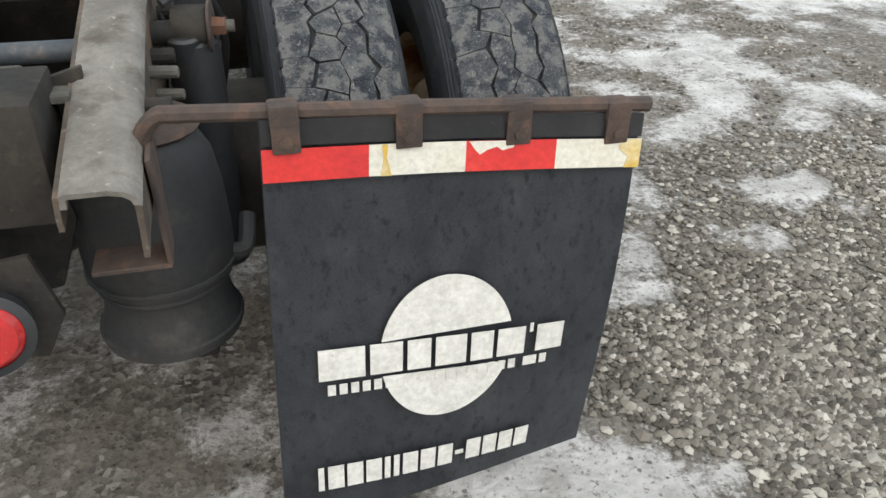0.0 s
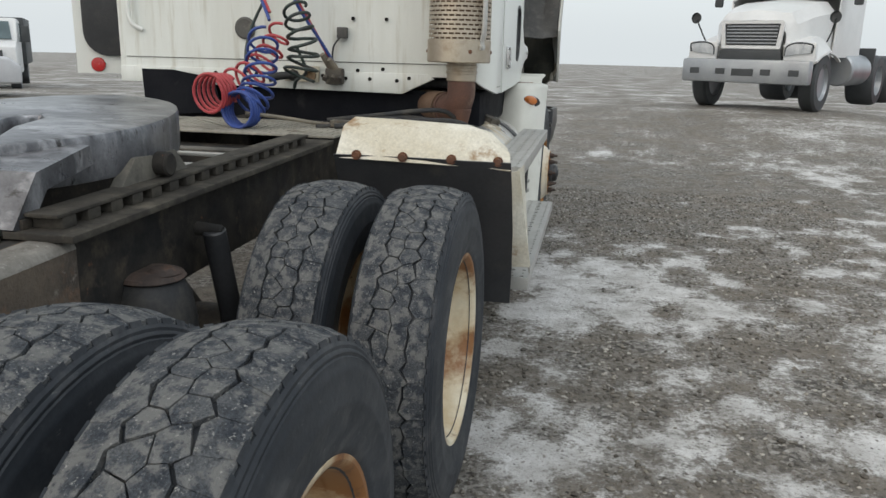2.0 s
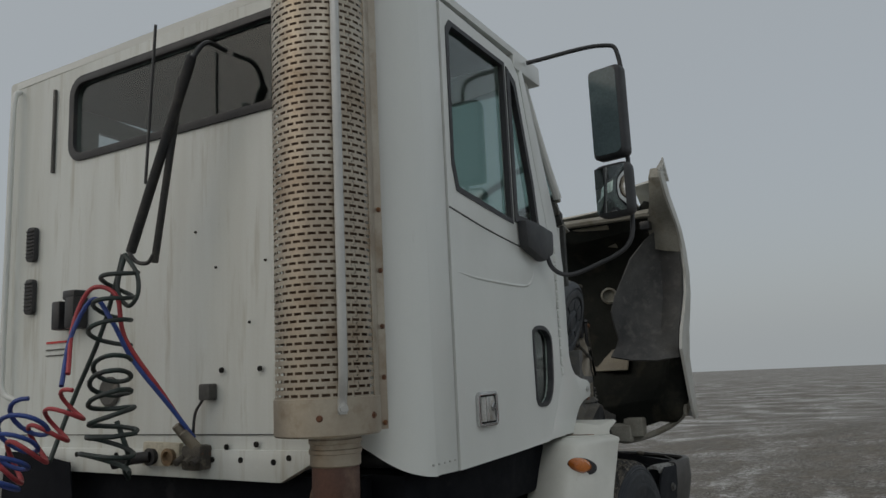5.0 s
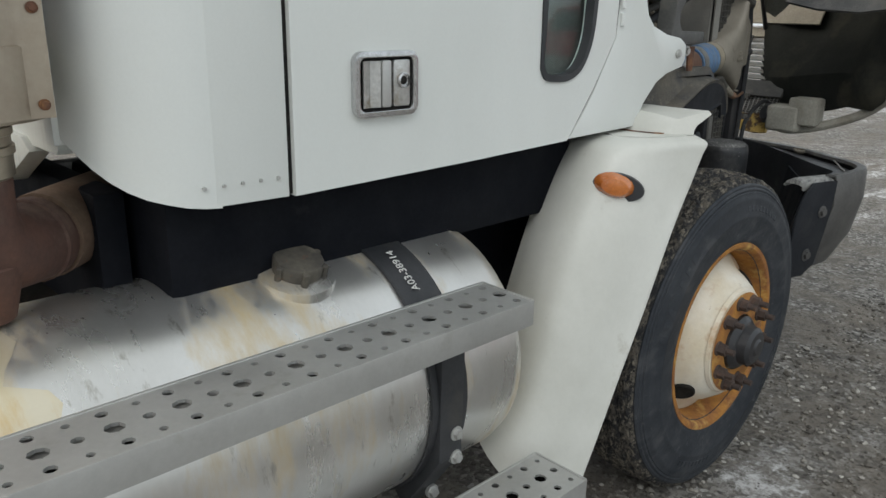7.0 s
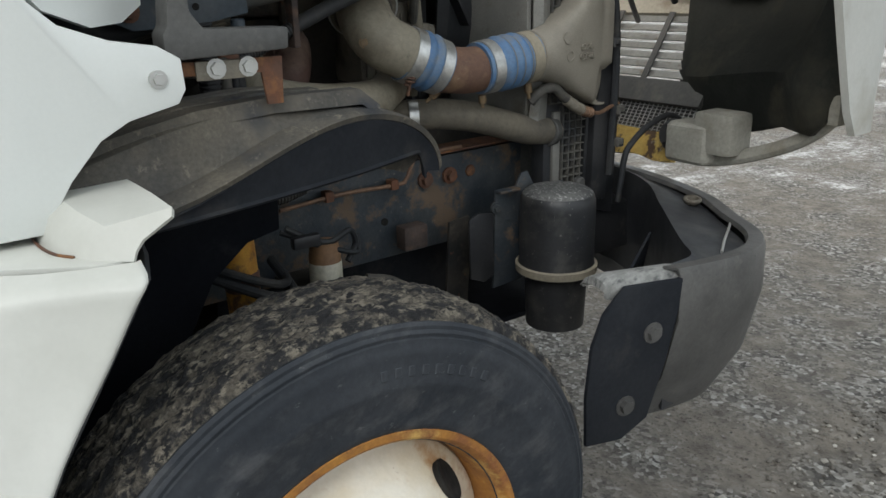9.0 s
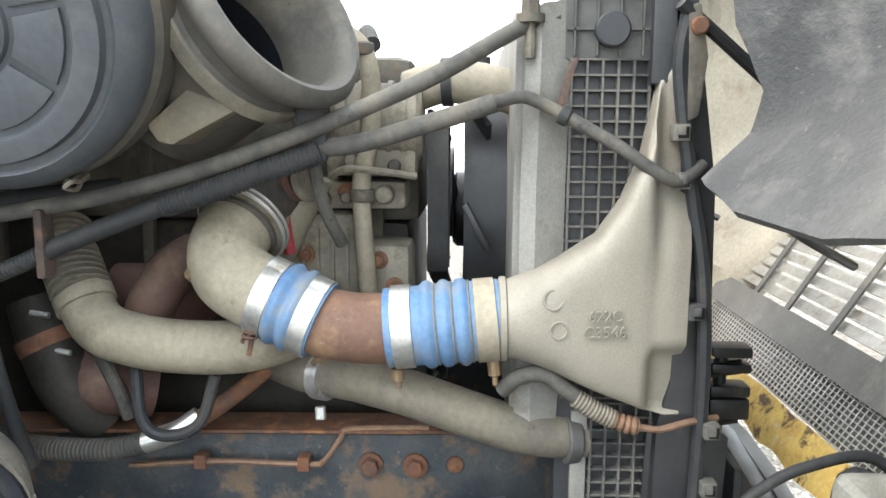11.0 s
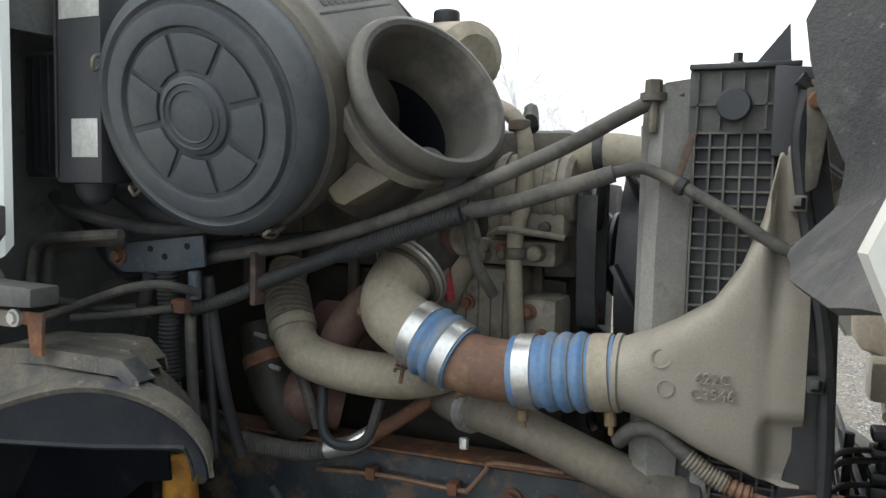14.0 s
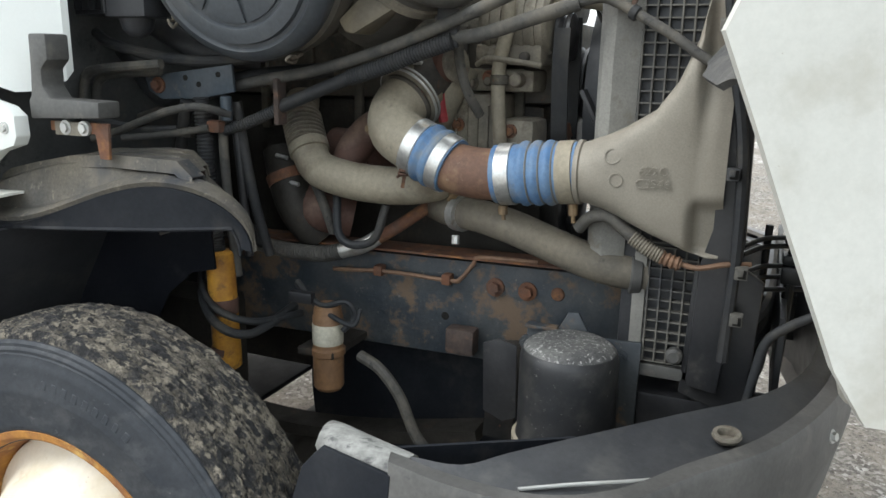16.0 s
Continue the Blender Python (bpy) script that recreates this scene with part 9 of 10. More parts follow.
for s in (1, -1):
    b = plate([(6.50, 0.965), (6.645, 0.960), (6.64, 0.885), (6.615, 0.765), (6.575, 0.635), (6.51, 0.595), (6.42, 0.60), (6.415, 0.72), (6.425, 0.84), (6.45, 0.91), (6.48, 0.945)], 'x', 1.244, 1.254, w=0.003)
    for v in b.verts:
        v.co.x = s * (v.co.x - 0.22 * (6.645 - v.co.y))
    gus = part("bumper_end_plate", b, "undercoat", truck, "black bolted bumper end plate")
    for y, z in ((6.575, 0.845), (6.515, 0.68)):
        part("end_plate_bolt", bolt((s * (1.253 - 0.22 * (6.645 - y)), y, z), (s, -0.2, 0), 0.017, 0.014), "bumpface", gus)
    b = skin([[(s * (x + 0.038 * math.cos(a)), y, 0.945 + h * math.sin(a)) for a in np.linspace(-0.4, 2.9, 9)] for x, y, h in ((1.155, 6.468, 0.012), (1.158, 6.472, 0.030), (1.168, 6.50, 0.036), (1.19, 6.58, 0.034), (1.208, 6.66, 0.030))], thick=0.01)
    part("bumper_end_cap", b, "bumpcap", truck, "worn grey rounded end of the bumper top")
    b = skin([[(s * 1.19, 6.52, 0.945), (s * 1.16, 6.50, 0.80), (s * 1.13, 6.50, 0.62)], [(s * 1.08, 6.70, 0.945), (s * 1.06, 6.68, 0.80), (s * 1.04, 6.66, 0.60)], [(s * 0.97, 6.88, 0.945), (s * 0.95, 6.87, 0.80), (s * 0.93, 6.86, 0.60)]], thick=0.006)
    part("bumper_gusset", b, "undercoat", truck, "black stay inside the bumper end")
    part("bumper_arm", box(*sorted((s * 0.44, s * 0.56)), 6.85, 7.33, 0.72, 0.88, 0.01), "blackmetal", truck)
part("ledge_socket", lathe([(0.016, 0.0), (0.022, 0.004), (0.026, 0.012), (0.024, 0.018), (0.017, 0.018), (0.015, 0.004), (0, 0.002)], (0.90, 7.135, 0.962), (0.1, -0.05, 1), 24), "cast", truck, "pale threaded socket in the ledge")
part("ledge_lip", tube([(1.206, 6.845, 0.962), (1.16, 6.92, 0.964), (1.115, 7.0, 0.965), (1.068, 7.078, 0.966)], 0.0035, 8), "galv", truck, "bare worn edge of the ledge")
part("ledge_screw", bolt((0.66, 7.325, 0.90), (0.4, 0.8, 0.2), 0.010, 0.01), "galv", truck)

# ---- air lines and fittings on the cab's rear wall ----
def helix(path, R, turns, r, up=(0, 0, 1), start=0.0, seg=8):
    """A coiled hose whose loops follow a path."""
    ps = spline(path, 10)
    n = int(turns * 18)
    out = []
    t = (ps[1] - ps[0]).normalized()
    u = t.orthogonal().normalized()
    for i in range(n + 1):
        f = i / n * (len(ps) - 1)
        k = min(int(f), len(ps) - 2)
        p = ps[k].lerp(ps[k + 1], f - k)
        t = (ps[k + 1] - ps[k]).normalized()
        u = (u - t * u.dot(t)).normalized()
        v = t.cross(u)
        a = start + 2 * math.pi * turns * i / n
        rad = R if not isinstance(R, tuple) else R[0] + (R[1] - R[0]) * i / n
        out.append(p + (u * math.cos(a) + v * math.sin(a)) * rad)
    return tube(out, r, seg, smooth=False)


part("air_coil", helix([(-0.15, 3.08, 1.235), (-0.12, 3.22, 1.25)], (0.092, 0.07), 5, 0.0075), "red", truck, "bundle of red coiled air line")
part("air_coil", helix([(-0.12, 3.20, 1.25), (-0.05, 3.34, 1.32), (0.0, 3.46, 1.42), (0.03, 3.55, 1.54)], (0.075, 0.055), 6, 0.0075), "red", truck, "stretched red coiled air line")
part("air_coil", helix([(-0.012, 3.09, 1.165), (0.0, 3.19, 1.165)], 0.082, 5, 0.0075), "bluehose", truck, "bundle of blue coiled air line")
part("air_coil", helix([(0.01, 3.17, 1.18), (0.03, 3.24, 1.25), (0.02, 3.32, 1.38), (-0.01, 3.42, 1.50)], (0.08, 0.07), 7, 0.0075), "bluehose", truck, "stretched blue coiled air line")
part("electric_coil", helix([(0.10, 3.60, 1.30), (0.12, 3.62, 1.42), (0.10, 3.62, 1.55), (0.06, 3.66, 1.66)], (0.085, 0.06), 6, 0.0085), "green", truck, "dark green coiled power cable")
part("electric_coil", helix([(-0.02, 3.70, 1.72), (-0.03, 3.72, 1.86), (-0.01, 3.74, 2.0)], (0.075, 0.06), 3, 0.0085), "green", truck)
part("air_line", tube([(-0.03, 3.55, 1.62), (-0.14, 3.64, 1.80), (-0.10, 3.68, 1.93), (-0.01, 3.72, 1.90), (0.02, 3.74, 1.74), (0.10, 3.84, 1.54), (0.155, 3.91, 1.40)], 0.0085, 8), "red", truck, "red air line dropping to the wall fittings")
part("air_line", tube([(-0.02, 3.52, 1.58), (-0.12, 3.62, 1.76), (-0.07, 3.67, 1.89), (0.0, 3.70, 1.80), (0.04, 3.76, 1.66), (0.13, 3.86, 1.48), (0.18, 3.92, 1.37)], 0.0085, 8), "bluehose", truck, "blue air line dropping to the wall fittings")
part("air_line", tube([(-0.03, 3.76, 2.06), (-0.06, 3.74, 1.9), (-0.10, 3.72, 1.75), (-0.20, 3.70, 1.55), (-0.22, 3.66, 1.42), (-0.19, 3.60, 1.32)], 0.0085, 8), "green", truck)
part("air_line", tube([(-0.02, 3.76, 2.06), (0.05, 3.76, 1.98), (0.07, 3.75, 1.90), (0.03, 3.74, 1.86), (-0.03, 3.74, 1.93), (-0.02, 3.76, 2.05)], 0.0085, 8), "green", truck)
part("air_line", tube([(0.06, 3.68, 1.45), (0.10, 3.70, 1.33), (0.03, 3.74, 1.28), (0.00, 3.78, 1.24)], 0.009, 8), "green", truck)
# hose tender: two dark sleeves on a spring
for (x0, z0, x1, z1, yy) in ((-0.025, 2.07, 0.30, 2.78, 3.79), (0.085, 2.02, 0.22, 2.72, 3.81)):
    part("tender_sleeve", cyl((x0, yy, z0), (x1, yy, z1), 0.019 if x0 < 0 else 0.014, seg=12, w=0.004), "rubber", truck, "dark padded sleeve of the hose tender")
part("tender_rod", cyl((0.04, 3.80, 2.33), (0.06, 3.82, 2.98), 0.006, seg=8), "blackmetal", truck)
part("tender_hook", tube([(-0.03, 3.78, 2.08), (0.02, 3.78, 2.03), (0.07, 3.79, 2.02), (0.09, 3.80, 2.05)], 0.008, 8), "blackmetal", truck)
part("tender_arm", tube([(0.30, 3.79, 2.77), (0.31, 3.85, 2.85), (0.30, 3.96, 2.86)], 0.01, 8), "blackmetal", truck)
# air couplings at the sill
for x, z in ((0.155, 1.37), (0.195, 1.345)):
    part("air_coupling", cyl((x - 0.03, 3.88, z + 0.05), (x, 3.93, z - 0.02), 0.016, 0.02, seg=12, w=0.003), "cast", truck, "dusty brass-coloured air coupling")
b = box(0.13, 0.23, 3.90, 3.965, 1.255, 1.345, 0.015)
for x in (0.14, 0.185, 0.225):
    cyl((x, 3.90, 1.30), (x, 3.87, 1.285), 0.014, seg=8, bm=b)
part("coupling_block", b, "engine", truck, "grimy block of air fittings")
part("coupling_cable", tube([(0.21, 3.935, 1.51), (0.175, 3.93, 1.46), (0.17, 3.925, 1.39), (0.18, 3.92, 1.34)], 0.0055, 8), "blackmetal", truck)
b = plate(rounded(0.195, 0.25, 1.505, 1.565, 0.008), 'y', 3.925, 3.965, w=0.004)
part("junction_box", b, "core", truck, "small grey junction box")
part("round_plate", lathe([(0.062, 0), (0.062, 0.006), (0.05, 0.012), (0.03, 0.008), (0, 0.01)], (-0.36, 3.966, 1.55), (0, -1, 0), 32), "core", truck, "round grey blanking plate")
b = plate([(-0.12, 1.265), (0.08, 1.265), (0.085, 1.35), (-0.115, 1.355)], 'y', 3.935, 3.957, w=0.004)
part("fitting_plate", b, "label", truck, "yellowed fitting plate on the sill")
for x in (-0.06, 0.04):
    part("fitting_socket", lathe([(0.03, 0), (0.033, 0.02), (0.022, 0.022), (0.018, 0.006), (0, 0.004)], (x, 3.935, 1.30), (0, -1, 0), 20), "brass" if x > 0 else "rubber", truck)
part("fitting_plug", tube([(-0.06, 3.92, 1.30), (-0.12, 3.88, 1.295), (-0.18, 3.85, 1.28)], 0.022, 12), "rubber", truck, "black power plug in its socket")
for z in (2.15, 1.91):
    v_ = part("wall_vent", plate(rounded(-0.945, -0.885, z, z + 0.16, 0.02), 'y', 3.945, 3.968, w=0.004), "black", truck, "small black louvred vent")
    for k in range(8):
        part("vent_louvre", box(-0.94, -0.89, 3.939, 3.947, z + 0.018 + 0.017 * k, z + 0.024 + 0.017 * k, 0.001), "rubber", v_)
b = box(-0.60, -0.52, 3.90, 3.965, 1.945, 1.985, 0.008)
box(-0.675, -0.62, 3.90, 3.965, 1.82, 1.945, 0.012, b)
box(-0.57, -0.51, 3.89, 3.965, 1.82, 1.955, 0.012, b)
box(-0.64, -0.55, 3.93, 3.965, 1.86, 1.90, 0.004, b)
part("hose_holder", b, "blackmetal", truck, "black hose parking bracket on the wall")
for z in (1.77, 1.74, 1.715):
    part("caution_bar", box(-0.80, -0.66, 3.9655, 3.969, z, z + 0.009 if z > 1.75 else z + 0.005, 0), "tapered" if z > 1.75 else "core", truck, "faded bars of a small caution sticker")
part("wall_grab_tube", tube([(-1.06, 3.955, 3.0), (-1.065, 3.93, 2.9), (-1.065, 3.93, 2.2), (-1.065, 3.93, 1.68), (-1.05, 3.93, 1.57), (-1.0, 3.955, 1.53)], 0.013, 10), "white", truck, "white painted drain tube on the wall")
part("drain_slot", box(-0.80, -0.785, 3.955, 3.968, 2.55, 2.95, 0.003), "core", truck)
part("wall_seam", box(-1.12, 0.86, 3.9665, 3.972, 1.376, 1.380, 0), "core", truck)
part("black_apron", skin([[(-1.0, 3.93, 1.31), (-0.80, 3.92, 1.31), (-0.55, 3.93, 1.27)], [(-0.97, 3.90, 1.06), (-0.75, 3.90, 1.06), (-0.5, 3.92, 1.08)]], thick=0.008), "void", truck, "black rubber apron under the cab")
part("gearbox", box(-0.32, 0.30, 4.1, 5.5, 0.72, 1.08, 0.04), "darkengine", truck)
# black panel put in as the shade under the cab
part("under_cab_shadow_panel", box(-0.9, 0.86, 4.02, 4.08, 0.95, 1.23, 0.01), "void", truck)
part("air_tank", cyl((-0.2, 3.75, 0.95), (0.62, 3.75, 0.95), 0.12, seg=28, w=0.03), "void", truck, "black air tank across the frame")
b = tube([(0.50, 3.50, 1.09), (0.62, 3.55, 1.12), (0.75, 3.58, 1.11), (0.90, 3.50, 1.10)], 0.018, 10)
part("deck_hose", b, "rubber", truck, "black hose lying over the tank")
part("deck_hose", tube([(0.30, 3.30, 1.08), (0.48, 3.40, 1.10), (0.64, 3.44, 1.115), (0.86, 3.40, 1.07), (0.95, 3.25, 1.05)], 0.016, 10), "rubber", truck)
for pts_, r_ in (([(0.30, 3.46, 1.10), (0.55, 3.52, 1.13), (0.75, 3.59, 1.155), (0.85, 3.69, 1.150), (0.90, 3.78, 1.105)], 0.012), ([(0.40, 3.28, 1.09), (0.70, 3.36, 1.115), (0.92, 3.42, 1.125), (1.03, 3.50, 1.085), (1.10, 3.57, 0.99)], 0.013)):
    part("deck_hose", tube(pts_, r_, 10), "rubber", truck, "wet black hose sagging over the tank")
part("deck_line", tube([(0.02, 3.12, 1.15), (0.15, 3.2, 1.13), (0.30, 3.30, 1.10), (0.42, 3.36, 1.09)], 0.009, 8), "cast", truck, "hose tail lying on the deck plate")
part("deck_coupling", box(0.36, 0.46, 3.32, 3.37, 1.08, 1.115, 0.01), "engine", truck)
part("strap_tail", tube([(0.95, 3.20, 1.05), (1.05, 3.19, 1.03), (1.15, 3.2, 0.97)], 0.03, 8, flat=0.25), "black", truck)
words("A03-38914", Matrix.Translation((TX + 0.17, 4.60, TZ + 0.276)) @ Matrix.Rotation(radians(32), 4, 'Y') @ pose(0, 0, 0, 0, 0, 178), 0.027, "print", truck, 0.0006, "strap_marking")

# left door, standing open
b = plate([(-2.36, 1.24), (-1.20, 1.24), (-1.20, 2.95), (-2.25, 2.95), (-2.36, 2.2)], 'y', 5.20, 5.26, holes=[[(-2.22, 2.28), (-1.35, 2.28), (-1.35, 2.88), (-2.15, 2.88)]], w=0.0)
open_at = Matrix.Translation((-0.94, 5.20, 0)) @ pose(0, 0, 0, 0, 0, 24) @ Matrix.Translation((1.20, -5.23, 0))
ldoor = part("open_door", b, "white", truck, "white left cab door standing open", at=open_at)
part("door_trim", plate(rounded(-2.30, -1.30, 1.36, 2.24, 0.16), 'y', 5.165, 5.20, w=0.012), "black", ldoor, "black inner door trim")
part("door_pull", box(-2.22, -1.9, 5.13, 5.17, 1.95, 2.02, 0.015), "interior", ldoor)
part("door_reflector", lathe([(0.05, 0), (0.045, 0.012), (0, 0.016)], (-2.22, 5.198, 1.30), (0, -1, 0), 24), "redlens", ldoor, "round red door reflector")


# ---- far vehicles ----
def far_wheel(x, y, z, r, w, parent):
    holder = new("wheel")
    holder.parent = parent
    part("tyre", lathe([(r * 0.6, -w / 2), (r * 0.92, -w / 2), (r, -w * 0.35), (r, w * 0.35), (r * 0.92, w / 2), (r * 0.6, w / 2)], (x, y, z), (1, 0, 0), 28), "fardark", holder)
    part("rim", lathe([(r * 0.6, -w / 2), (r * 0.55, -w * 0.3), (0, -w * 0.25)], (x, y, z), (1, 0, 0), 20), "farchrome", holder)
    part("rim", lathe([(r * 0.6, w / 2), (r * 0.55, w * 0.3), (0, w * 0.25)], (x, y, z), (1, 0, 0), 20), "farchrome", holder)


ft_ = empty("parked_truck", "white long-nose road tractor parked facing the yard", "truck", "parked vehicles")
hood_rows = []
for y, zt, wd_ in ((0.0, 1.55, 0.62), (0.15, 1.72, 0.75), (0.7, 1.86, 0.85), (1.5, 1.98, 0.98)):
    hood_rows.append([(-wd_, y, 0.85), (-wd_ * 0.98, y, zt - 0.25), (-wd_ * 0.8, y, zt - 0.06), (0, y, zt), (wd_ * 0.8, y, zt - 0.06), (wd_ * 0.98, y, zt - 0.25), (wd_, y, 0.85)])
part("hood", skin(hood_rows, thick=0.03), "farwhite", ft_)
part("grille", plate([(-0.47, 1.12), (0.47, 1.12), (0.52, 1.48), (-0.52, 1.48)], 'y', -0.06, 0.02, w=0.02), "fardark", ft_)
part("grille_surround", plate([(-0.54, 1.06), (0.54, 1.06), (0.585, 1.50), (0.55, 1.535), (-0.55, 1.535), (-0.585, 1.50)], 'y', -0.085, -0.03, holes=[[(-0.47, 1.115), (0.47, 1.115), (0.515, 1.48), (-0.515, 1.48)]], w=0), "farwhite", ft_)
for k in range(6):
    part("grille_slat", box(-0.47, 0.47, -0.08, -0.055, 1.145 + 0.056 * k, 1.167 + 0.056 * k, 0.004), "farchrome", ft_)
part("air_dam", plate([(-0.60, 0.86), (0.60, 0.86), (0.56, 1.05), (-0.56, 1.05)], 'y', -0.09, 0.0, w=0.02), "fardark", ft_, "dark opening under the grille")
for s in (1, -1):
    part("fender", skin([[(s * x, y, 1.12 + 0.18 * math.sin(math.pi * min(1, (y + 0.1) / 1.5)) - 0.25 * (1 if x > 1.15 else 0)) for x in (0.60, 0.95, 1.18, 1.22)] for y in (-0.08, 0.2, 0.6, 1.0, 1.35)], thick=0.03), "farwhite", ft_)
    part("fender_face", box(*sorted((s * 0.62, s * 1.18)), -0.10, 0.05, 0.82, 1.18, 0.05), "farwhite", ft_)
    part("headlamp", plate([(s * 0.66, 0.95), (s * 1.10, 1.0), (s * 1.12, 1.13), (s * 0.85, 1.16), (s * 0.68, 1.10)], 'y', -0.135, -0.10, w=0.01), "farlamp", ft_, "clear headlamp")
    part("lamp_trim", tube([(s * 0.66, -0.125, 0.95), (s * 0.68, -0.13, 1.10), (s * 0.85, -0.13, 1.165), (s * 1.12, -0.125, 1.135), (s * 1.12, -0.12, 1.0)], 0.014, 6), "fardark", ft_)
    part("mirror_stalk", tube([(s * 1.0, 1.6, 2.3), (s * 1.35, 1.5, 2.35), (s * 1.35, 1.5, 1.9)], 0.02, 6), "fardark", ft_)
    part("mirror_head", box(*sorted((s * 1.27, s * 1.43)), 1.44, 1.54, 1.85, 2.35, 0.03), "fardark", ft_)
    part("spot_mirror", lathe([(0.10, 0), (0.09, 0.04), (0, 0.06)], (s * 1.30, 0.35, 1.60), (0, 1, 0), 16), "fardark", ft_)
    part("spot_stalk", tube([(s * 1.30, 0.38, 1.58), (s * 1.22, 0.5, 1.35), (s * 1.15, 0.55, 1.2)], 0.015, 6), "fardark", ft_)
    far_wheel(s * 1.02, 0.62, 0.51, 0.51, 0.28, ft_)
    for yy in (4.4, 5.7):
        far_wheel(s * 0.95, yy, 0.51, 0.51, 0.55, ft_)
    part("fuel_tank", cyl((s * 0.95, 2.2, 0.72), (s * 0.95, 3.6, 0.72), 0.30, seg=20, w=0.03), "farchrome", ft_)
b = box(-1.18, 1.18, -0.32, -0.08, 0.48, 0.88, 0.05)
bmp = part("bumper", b, "farchrome", ft_, "brushed steel bumper")
for x in (-0.92, -0.42, 0.42, 0.92):
    part("bumper_slot", box(x - 0.09, x + 0.09, -0.328, -0.318, 0.62, 0.72, 0), "fardark", bmp)
part("number_plate", box(-0.2, 0.2, -0.33, -0.32, 0.6, 0.72, 0), "fardark", bmp)
cabr = [[(-1.02, 1.45, 0.95), (-1.06, 1.45, 1.95), (-0.9, 1.45, 2.02), (0.9, 1.45, 2.02), (1.06, 1.45, 1.95), (1.02, 1.45, 0.95)], [(-1.08, 1.9, 0.95), (-1.06, 1.9, 2.6), (-0.9, 1.9, 2.86), (0.9, 1.9, 2.86), (1.06, 1.9, 2.6), (1.08, 1.9, 0.95)], [(-1.08, 3.1, 0.95), (-1.06, 3.1, 2.7), (-0.9, 3.1, 2.95), (0.9, 3.1, 2.95), (1.06, 3.1, 2.7), (1.08, 3.1, 0.95)]]
part("cab", skin(cabr, thick=0.03), "farwhite", ft_)
part("cab_back", box(-1.07, 1.07, 3.09, 3.12, 0.95, 2.9, 0.02), "farwhite", ft_)
part("windscreen", skin([[(-0.93, 1.44, 2.06), (0.0, 1.40, 2.06), (0.93, 1.44, 2.06)], [(-0.90, 1.80, 2.72), (0.0, 1.77, 2.74), (0.90, 1.80, 2.72)]], thick=0.02), "farteal", ft_)
part("windscreen_bar", box(-0.03, 0.03, 1.38, 1.46, 2.04, 2.08, 0), "fardark", ft_)
for s in (1, -1):
    part("side_window", box(*sorted((s * 1.055, s * 1.095)), 1.95, 2.7, 2.0, 2.6, 0.01), "farglass", ft_)
for x in (-0.6, -0.3, 0, 0.3, 0.6):
    part("roof_lamp", box(x - 0.05, x + 0.05, 1.95, 2.05, 2.87, 2.93, 0.015), "fardark", ft_)
part("exhaust_stack", cyl((-0.75, 3.25, 1.2), (-0.75, 3.25, 3.05), 0.075, seg=14), "farchrome", ft_)
part("stack_tip", tube([(-0.75, 3.25, 3.0), (-0.75, 3.27, 3.12), (-0.75, 3.36, 3.2)], 0.07, 12), "farchrome", ft_)
part("frame_deck", box(-0.5, 0.5, 3.1, 6.3, 0.85, 1.0, 0.02), "fardark", ft_)
part("rear_fender", box(-1.2, 1.2, 3.85, 3.95, 0.7, 1.15, 0.02), "fardark", ft_)
ft_.matrix_basis = Matrix.Translation((4.55, 16.3, ground_z(5.0, 16.3) - 0.03)) @ pose(0, 0, 0, 0, 0, -30) @ Matrix.Diagonal((1.05, 1.1, 1.13, 1))

car = empty("parked_car", "silver saloon car parked on the yard", "car", "parked vehicles")
prof_ = [(-2.3, 0.35), (2.3, 0.35), (2.32, 0.75), (2.1, 0.95), (1.2, 1.02), (0.55, 1.42), (-0.8, 1.45), (-1.6, 1.05), (-2.25, 0.98), (-2.34, 0.7)]
part("body", plate(prof_, 'y', -0.88, 0.88, w=0.08, seg=3), "farsilver", car)
for s in (1, -1):
    part("side_window", plate([(-1.35, 1.03), (0.95, 1.02), (0.48, 1.34), (-0.75, 1.37)], 'y', *sorted((s * 0.878, s * 0.893)), w=0.01), "farglass", car)
    part("door_seam", box(-0.02, 0.0, *sorted((s * 0.88, s * 0.888)), 0.42, 1.0, 0), "fardark", car)
    for x in (-1.4, 1.42):
        holder = new("wheel")
        holder.parent = car
        part("tyre", lathe([(0.2, -0.1), (0.31, -0.1), (0.325, -0.06), (0.325, 0.06), (0.31, 0.1), (0.2, 0.1)], (x, s * 0.80, 0.325), (0, 1, 0), 28), "fardark", holder)
        part("rim", lathe([(0.215, s * 0.10), (0.19, s * 0.09), (0, s * 0.085)], (x, s * 0.80, 0.325), (0, 1, 0), 20), "farchrome", holder)
car.matrix_basis = pose(-14.4, 15.6, ground_z(-14.4, 15.6) - 0.03, 0, 0, 42)

van = empty("service_truck", "white utility truck with a box body, parked", "truck", "parked vehicles")
part("nose", plate([(-2.0, 0.5), (-0.9, 0.5), (-0.9, 1.55), (-1.5, 1.50), (-1.95, 1.35)], 'y', -0.98, 0.98, w=0.08), "farwhite", van)
part("cab", plate([(-0.95, 0.5), (0.9, 0.5), (0.9, 2.2), (-0.45, 2.25), (-0.95, 1.55)], 'y', -0.98, 0.98, w=0.08), "farwhite", van)
part("windscreen", skin([[(-0.97, -0.82, 1.58), (-0.97, 0.82, 1.58)], [(-0.55, -0.76, 2.12), (-0.55, 0.76, 2.12)]], thick=0.03), "farglass", van)
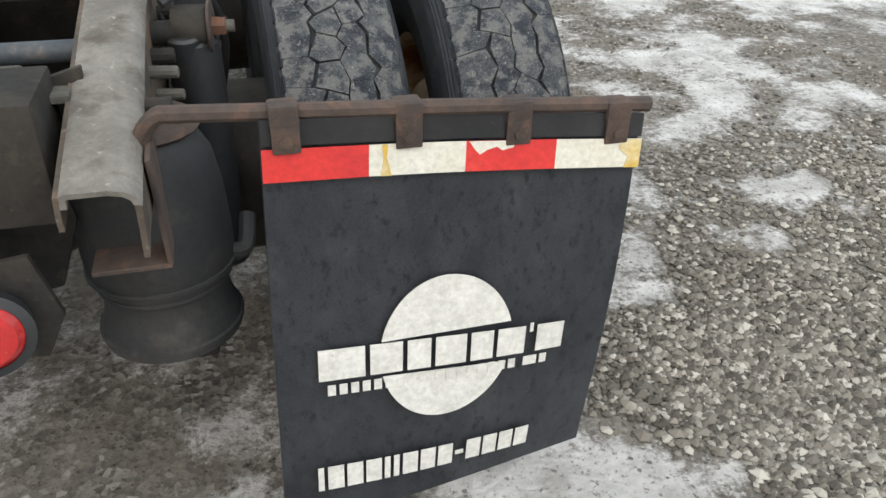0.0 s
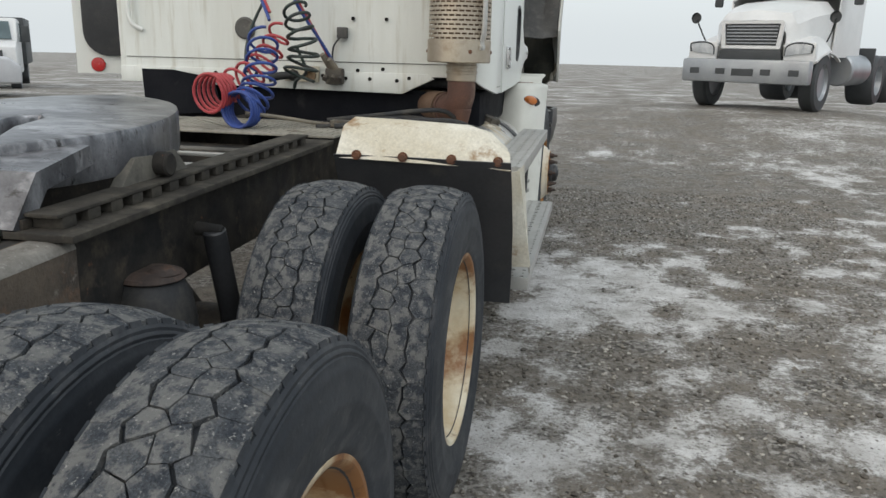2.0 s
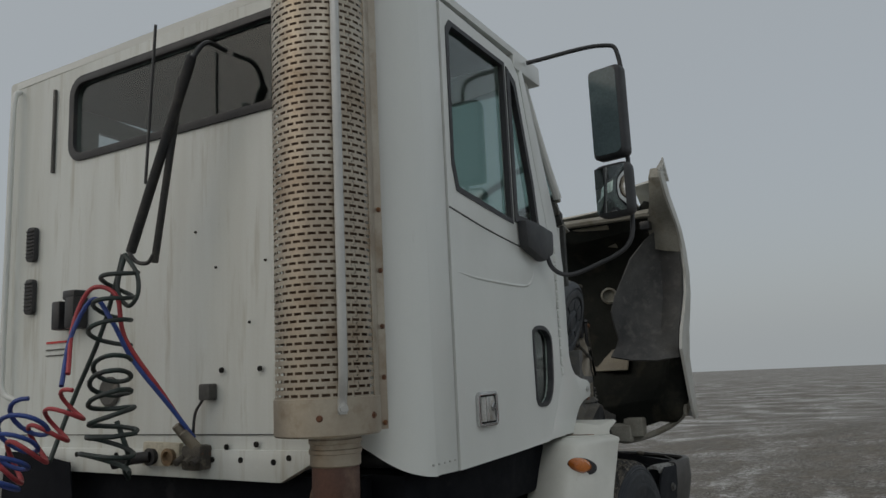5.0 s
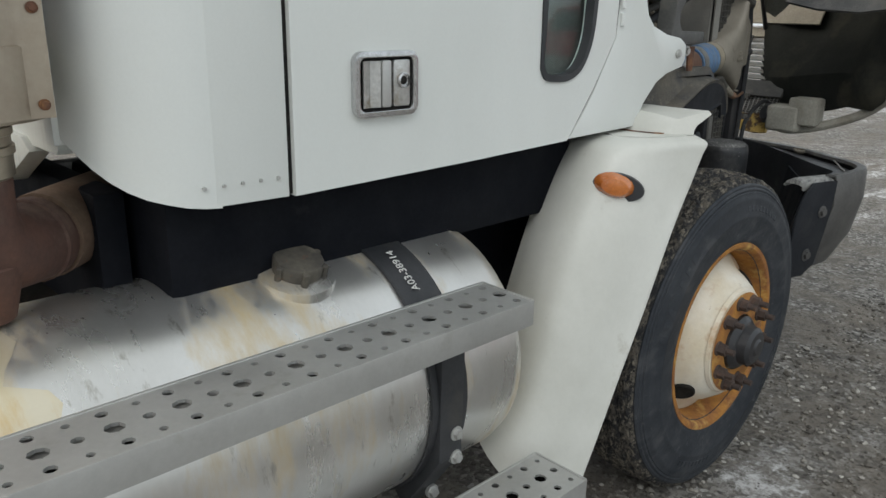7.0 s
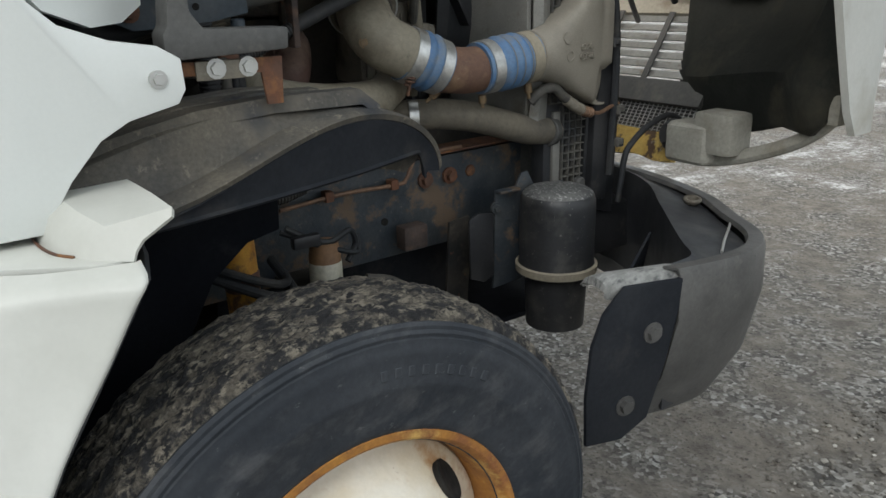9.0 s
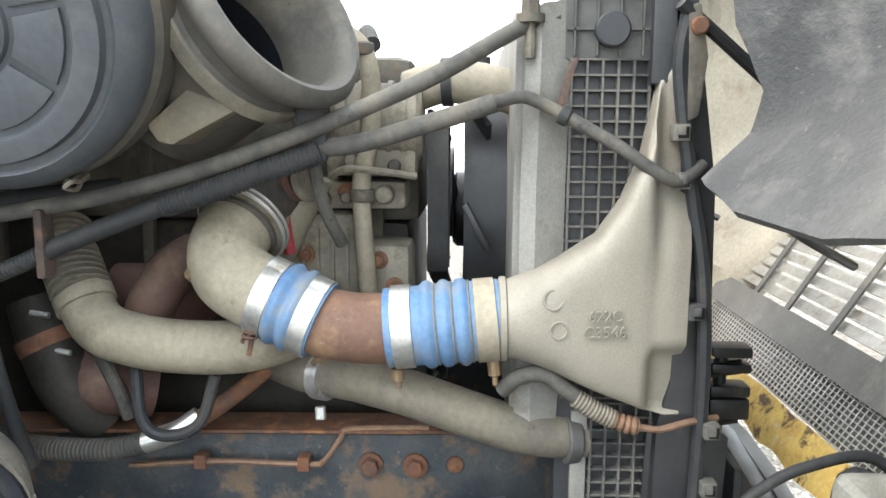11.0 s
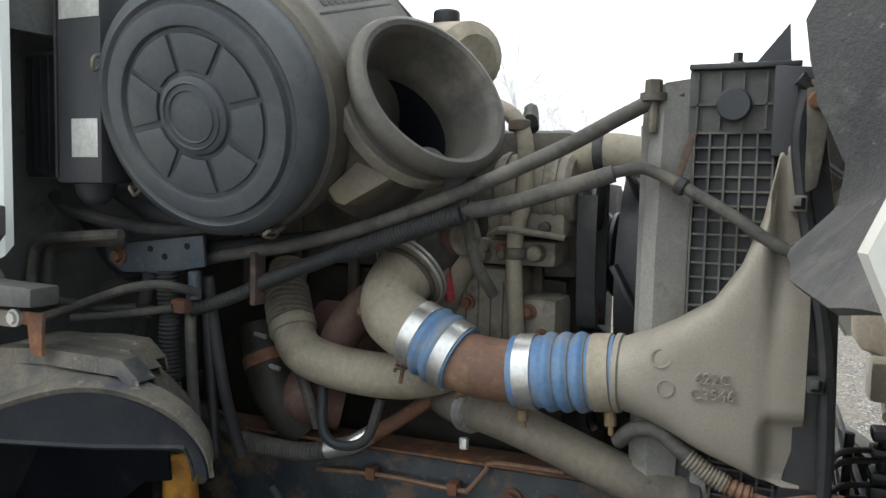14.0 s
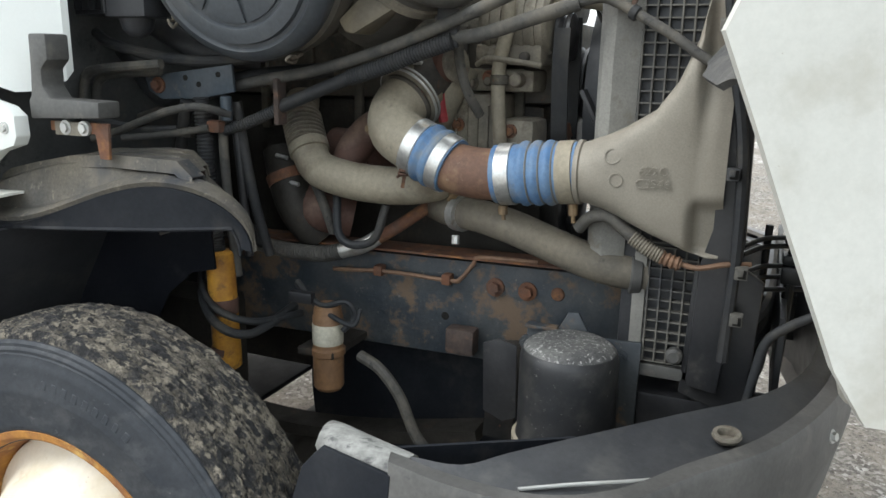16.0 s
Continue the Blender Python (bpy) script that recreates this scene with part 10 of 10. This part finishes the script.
part("grille", box(-2.04, -1.98, -0.6, 0.6, 0.85, 1.25, 0.02), "fardark", van)
part("bumper", box(-2.18, -2.0, -1.0, 1.0, 0.45, 0.72, 0.04), "farchrome", van)
part("box_body", box(1.0, 4.6, -1.1, 1.1, 0.75, 2.3, 0.04), "fardark", van)
for s in (1, -1):
    part("mirror_head", box(-0.75, -0.6, *sorted((s * 1.1, s * 1.32)), 1.5, 2.0, 0.03), "fardark", van)
    part("side_window", box(-0.4, 0.7, *sorted((s * 0.975, s * 0.995)), 1.5, 2.1, 0.01), "farglass", van)
    for x in (-1.3, 3.2):
        holder = new("wheel")
        holder.parent = van
        part("tyre", lathe([(0.25, -0.14), (0.4, -0.14), (0.42, -0.1), (0.42, 0.1), (0.4, 0.14), (0.25, 0.14)], (x, s * 0.85, 0.42), (0, 1, 0), 28), "fardark", holder)
        part("rim", lathe([(0.26, s * 0.14), (0.2, s * 0.1), (0, s * 0.1)], (x, s * 0.85, 0.42), (0, 1, 0), 20), "farchrome", holder)
part("roof_beacon_post", cyl((0.9, 0.85, 2.2), (0.9, 0.85, 2.6), 0.03, seg=8), "fardark", van)
van.matrix_basis = pose(-18.0, 22.2, ground_z(-18.0, 22.2) - 0.03, 0, 0, 126)

red = empty("red_pickup", "red pickup truck parked across the yard", "truck", "parked vehicles")
part("body", plate([(-2.6, 0.5), (2.6, 0.5), (2.65, 1.0), (1.3, 1.12), (0.8, 1.75), (-0.5, 1.8), (-0.7, 1.1), (-2.65, 1.08)], 'y', -0.95, 0.95, w=0.08, seg=3), "farred", red)
part("bumper", box(-2.82, -2.6, -0.95, 0.95, 0.42, 0.68, 0.04), "farred", red)
for s in (1, -1):
    part("side_window", plate([(-0.35, 1.15), (1.05, 1.14), (0.7, 1.66), (-0.3, 1.70)], 'y', *sorted((s * 0.945, s * 0.96)), w=0.01), "farglass", red)
    for x in (-1.7, 1.7):
        holder = new("wheel")
        holder.parent = red
        part("tyre", lathe([(0.24, -0.13), (0.37, -0.13), (0.39, -0.08), (0.39, 0.08), (0.37, 0.13), (0.24, 0.13)], (x, s * 0.85, 0.39), (0, 1, 0), 28), "fardark", holder)
        part("rim", lathe([(0.25, s * 0.13), (0.2, s * 0.1), (0, s * 0.1)], (x, s * 0.85, 0.39), (0, 1, 0), 20), "farchrome", holder)
red.matrix_basis = pose(12.3, 21.3, ground_z(12.3, 21.3) - 0.03, 0, 0, 12)


# ---- frosted trees beyond the yard ----
def tree(x, y, h, seed):
    rt = random.Random(seed)
    trunk_bm, crown_v, crown_f = bmesh.new(), [], []

    def stick(p, q, r0, r1):
        d, u, v = axis_frame(q - p)
        k = len(crown_v)
        for c, r in ((p, r0), (q, r1)):
            for a in (0, 2.09, 4.19):
                crown_v.append(c + (u * math.cos(a) + v * math.sin(a)) * r)
        for a in range(3):
            crown_f.append((k + a, k + (a + 1) % 3, k + 3 + (a + 1) % 3, k + 3 + a))

    def grow(p, d, L, r, lev):
        q = p + d * L
        if lev < 2:
            tube([p, p.lerp(q, 0.5) + Vector((rt.uniform(-1, 1), rt.uniform(-1, 1), 0)) * L * 0.06, q], (r, r * 0.65), 7, 3, bm=trunk_bm)
        else:
            stick(p, q, r, r * 0.6)
        if lev == 5:
            return
        for k in range(rt.choice((3, 3, 4)) if lev < 4 else 4):
            nd = (d + Vector((rt.gauss(0, 0.5), rt.gauss(0, 0.5), rt.gauss(0.12, 0.28)))).normalized()
            f = rt.uniform(0.45, 1.0) if lev > 0 else rt.uniform(0.55, 1.0)
            grow(p + d * L * f, nd, L * rt.uniform(0.55, 0.8), max(0.012, r * 0.55), lev + 1)
    base = Vector((0, 0, 0))
    grow(base, Vector((rt.uniform(-0.06, 0.06), rt.uniform(-0.06, 0.06), 1)).normalized(), h * 0.34, h * 0.02, 0)
    t = empty("tree", "bare tree with white hoarfrost and haze in its colour", "tree", "trees beyond the yard")
    part("trunk", trunk_bm, "bark", t)
    me = bpy.data.meshes.new("crown")
    me.from_pydata([tuple(v) for v in crown_v], [], crown_f)
    me.materials.append(M["frost"])
    part("crown", me, "", t, "frosted twigs")
    t.matrix_basis = pose(x, y, ground_z(x, y) - 0.1)


for i in range(7):
    ang = radians(102.2 + 1.95 * i)
    dist = 48 + 5 * (i % 3)
    tree(1.9 - math.sin(ang) * dist, 7 + math.cos(ang) * dist, (13, 15.5, 17.5, 17, 15.5, 13.5, 11)[6 - i], 20 + i)
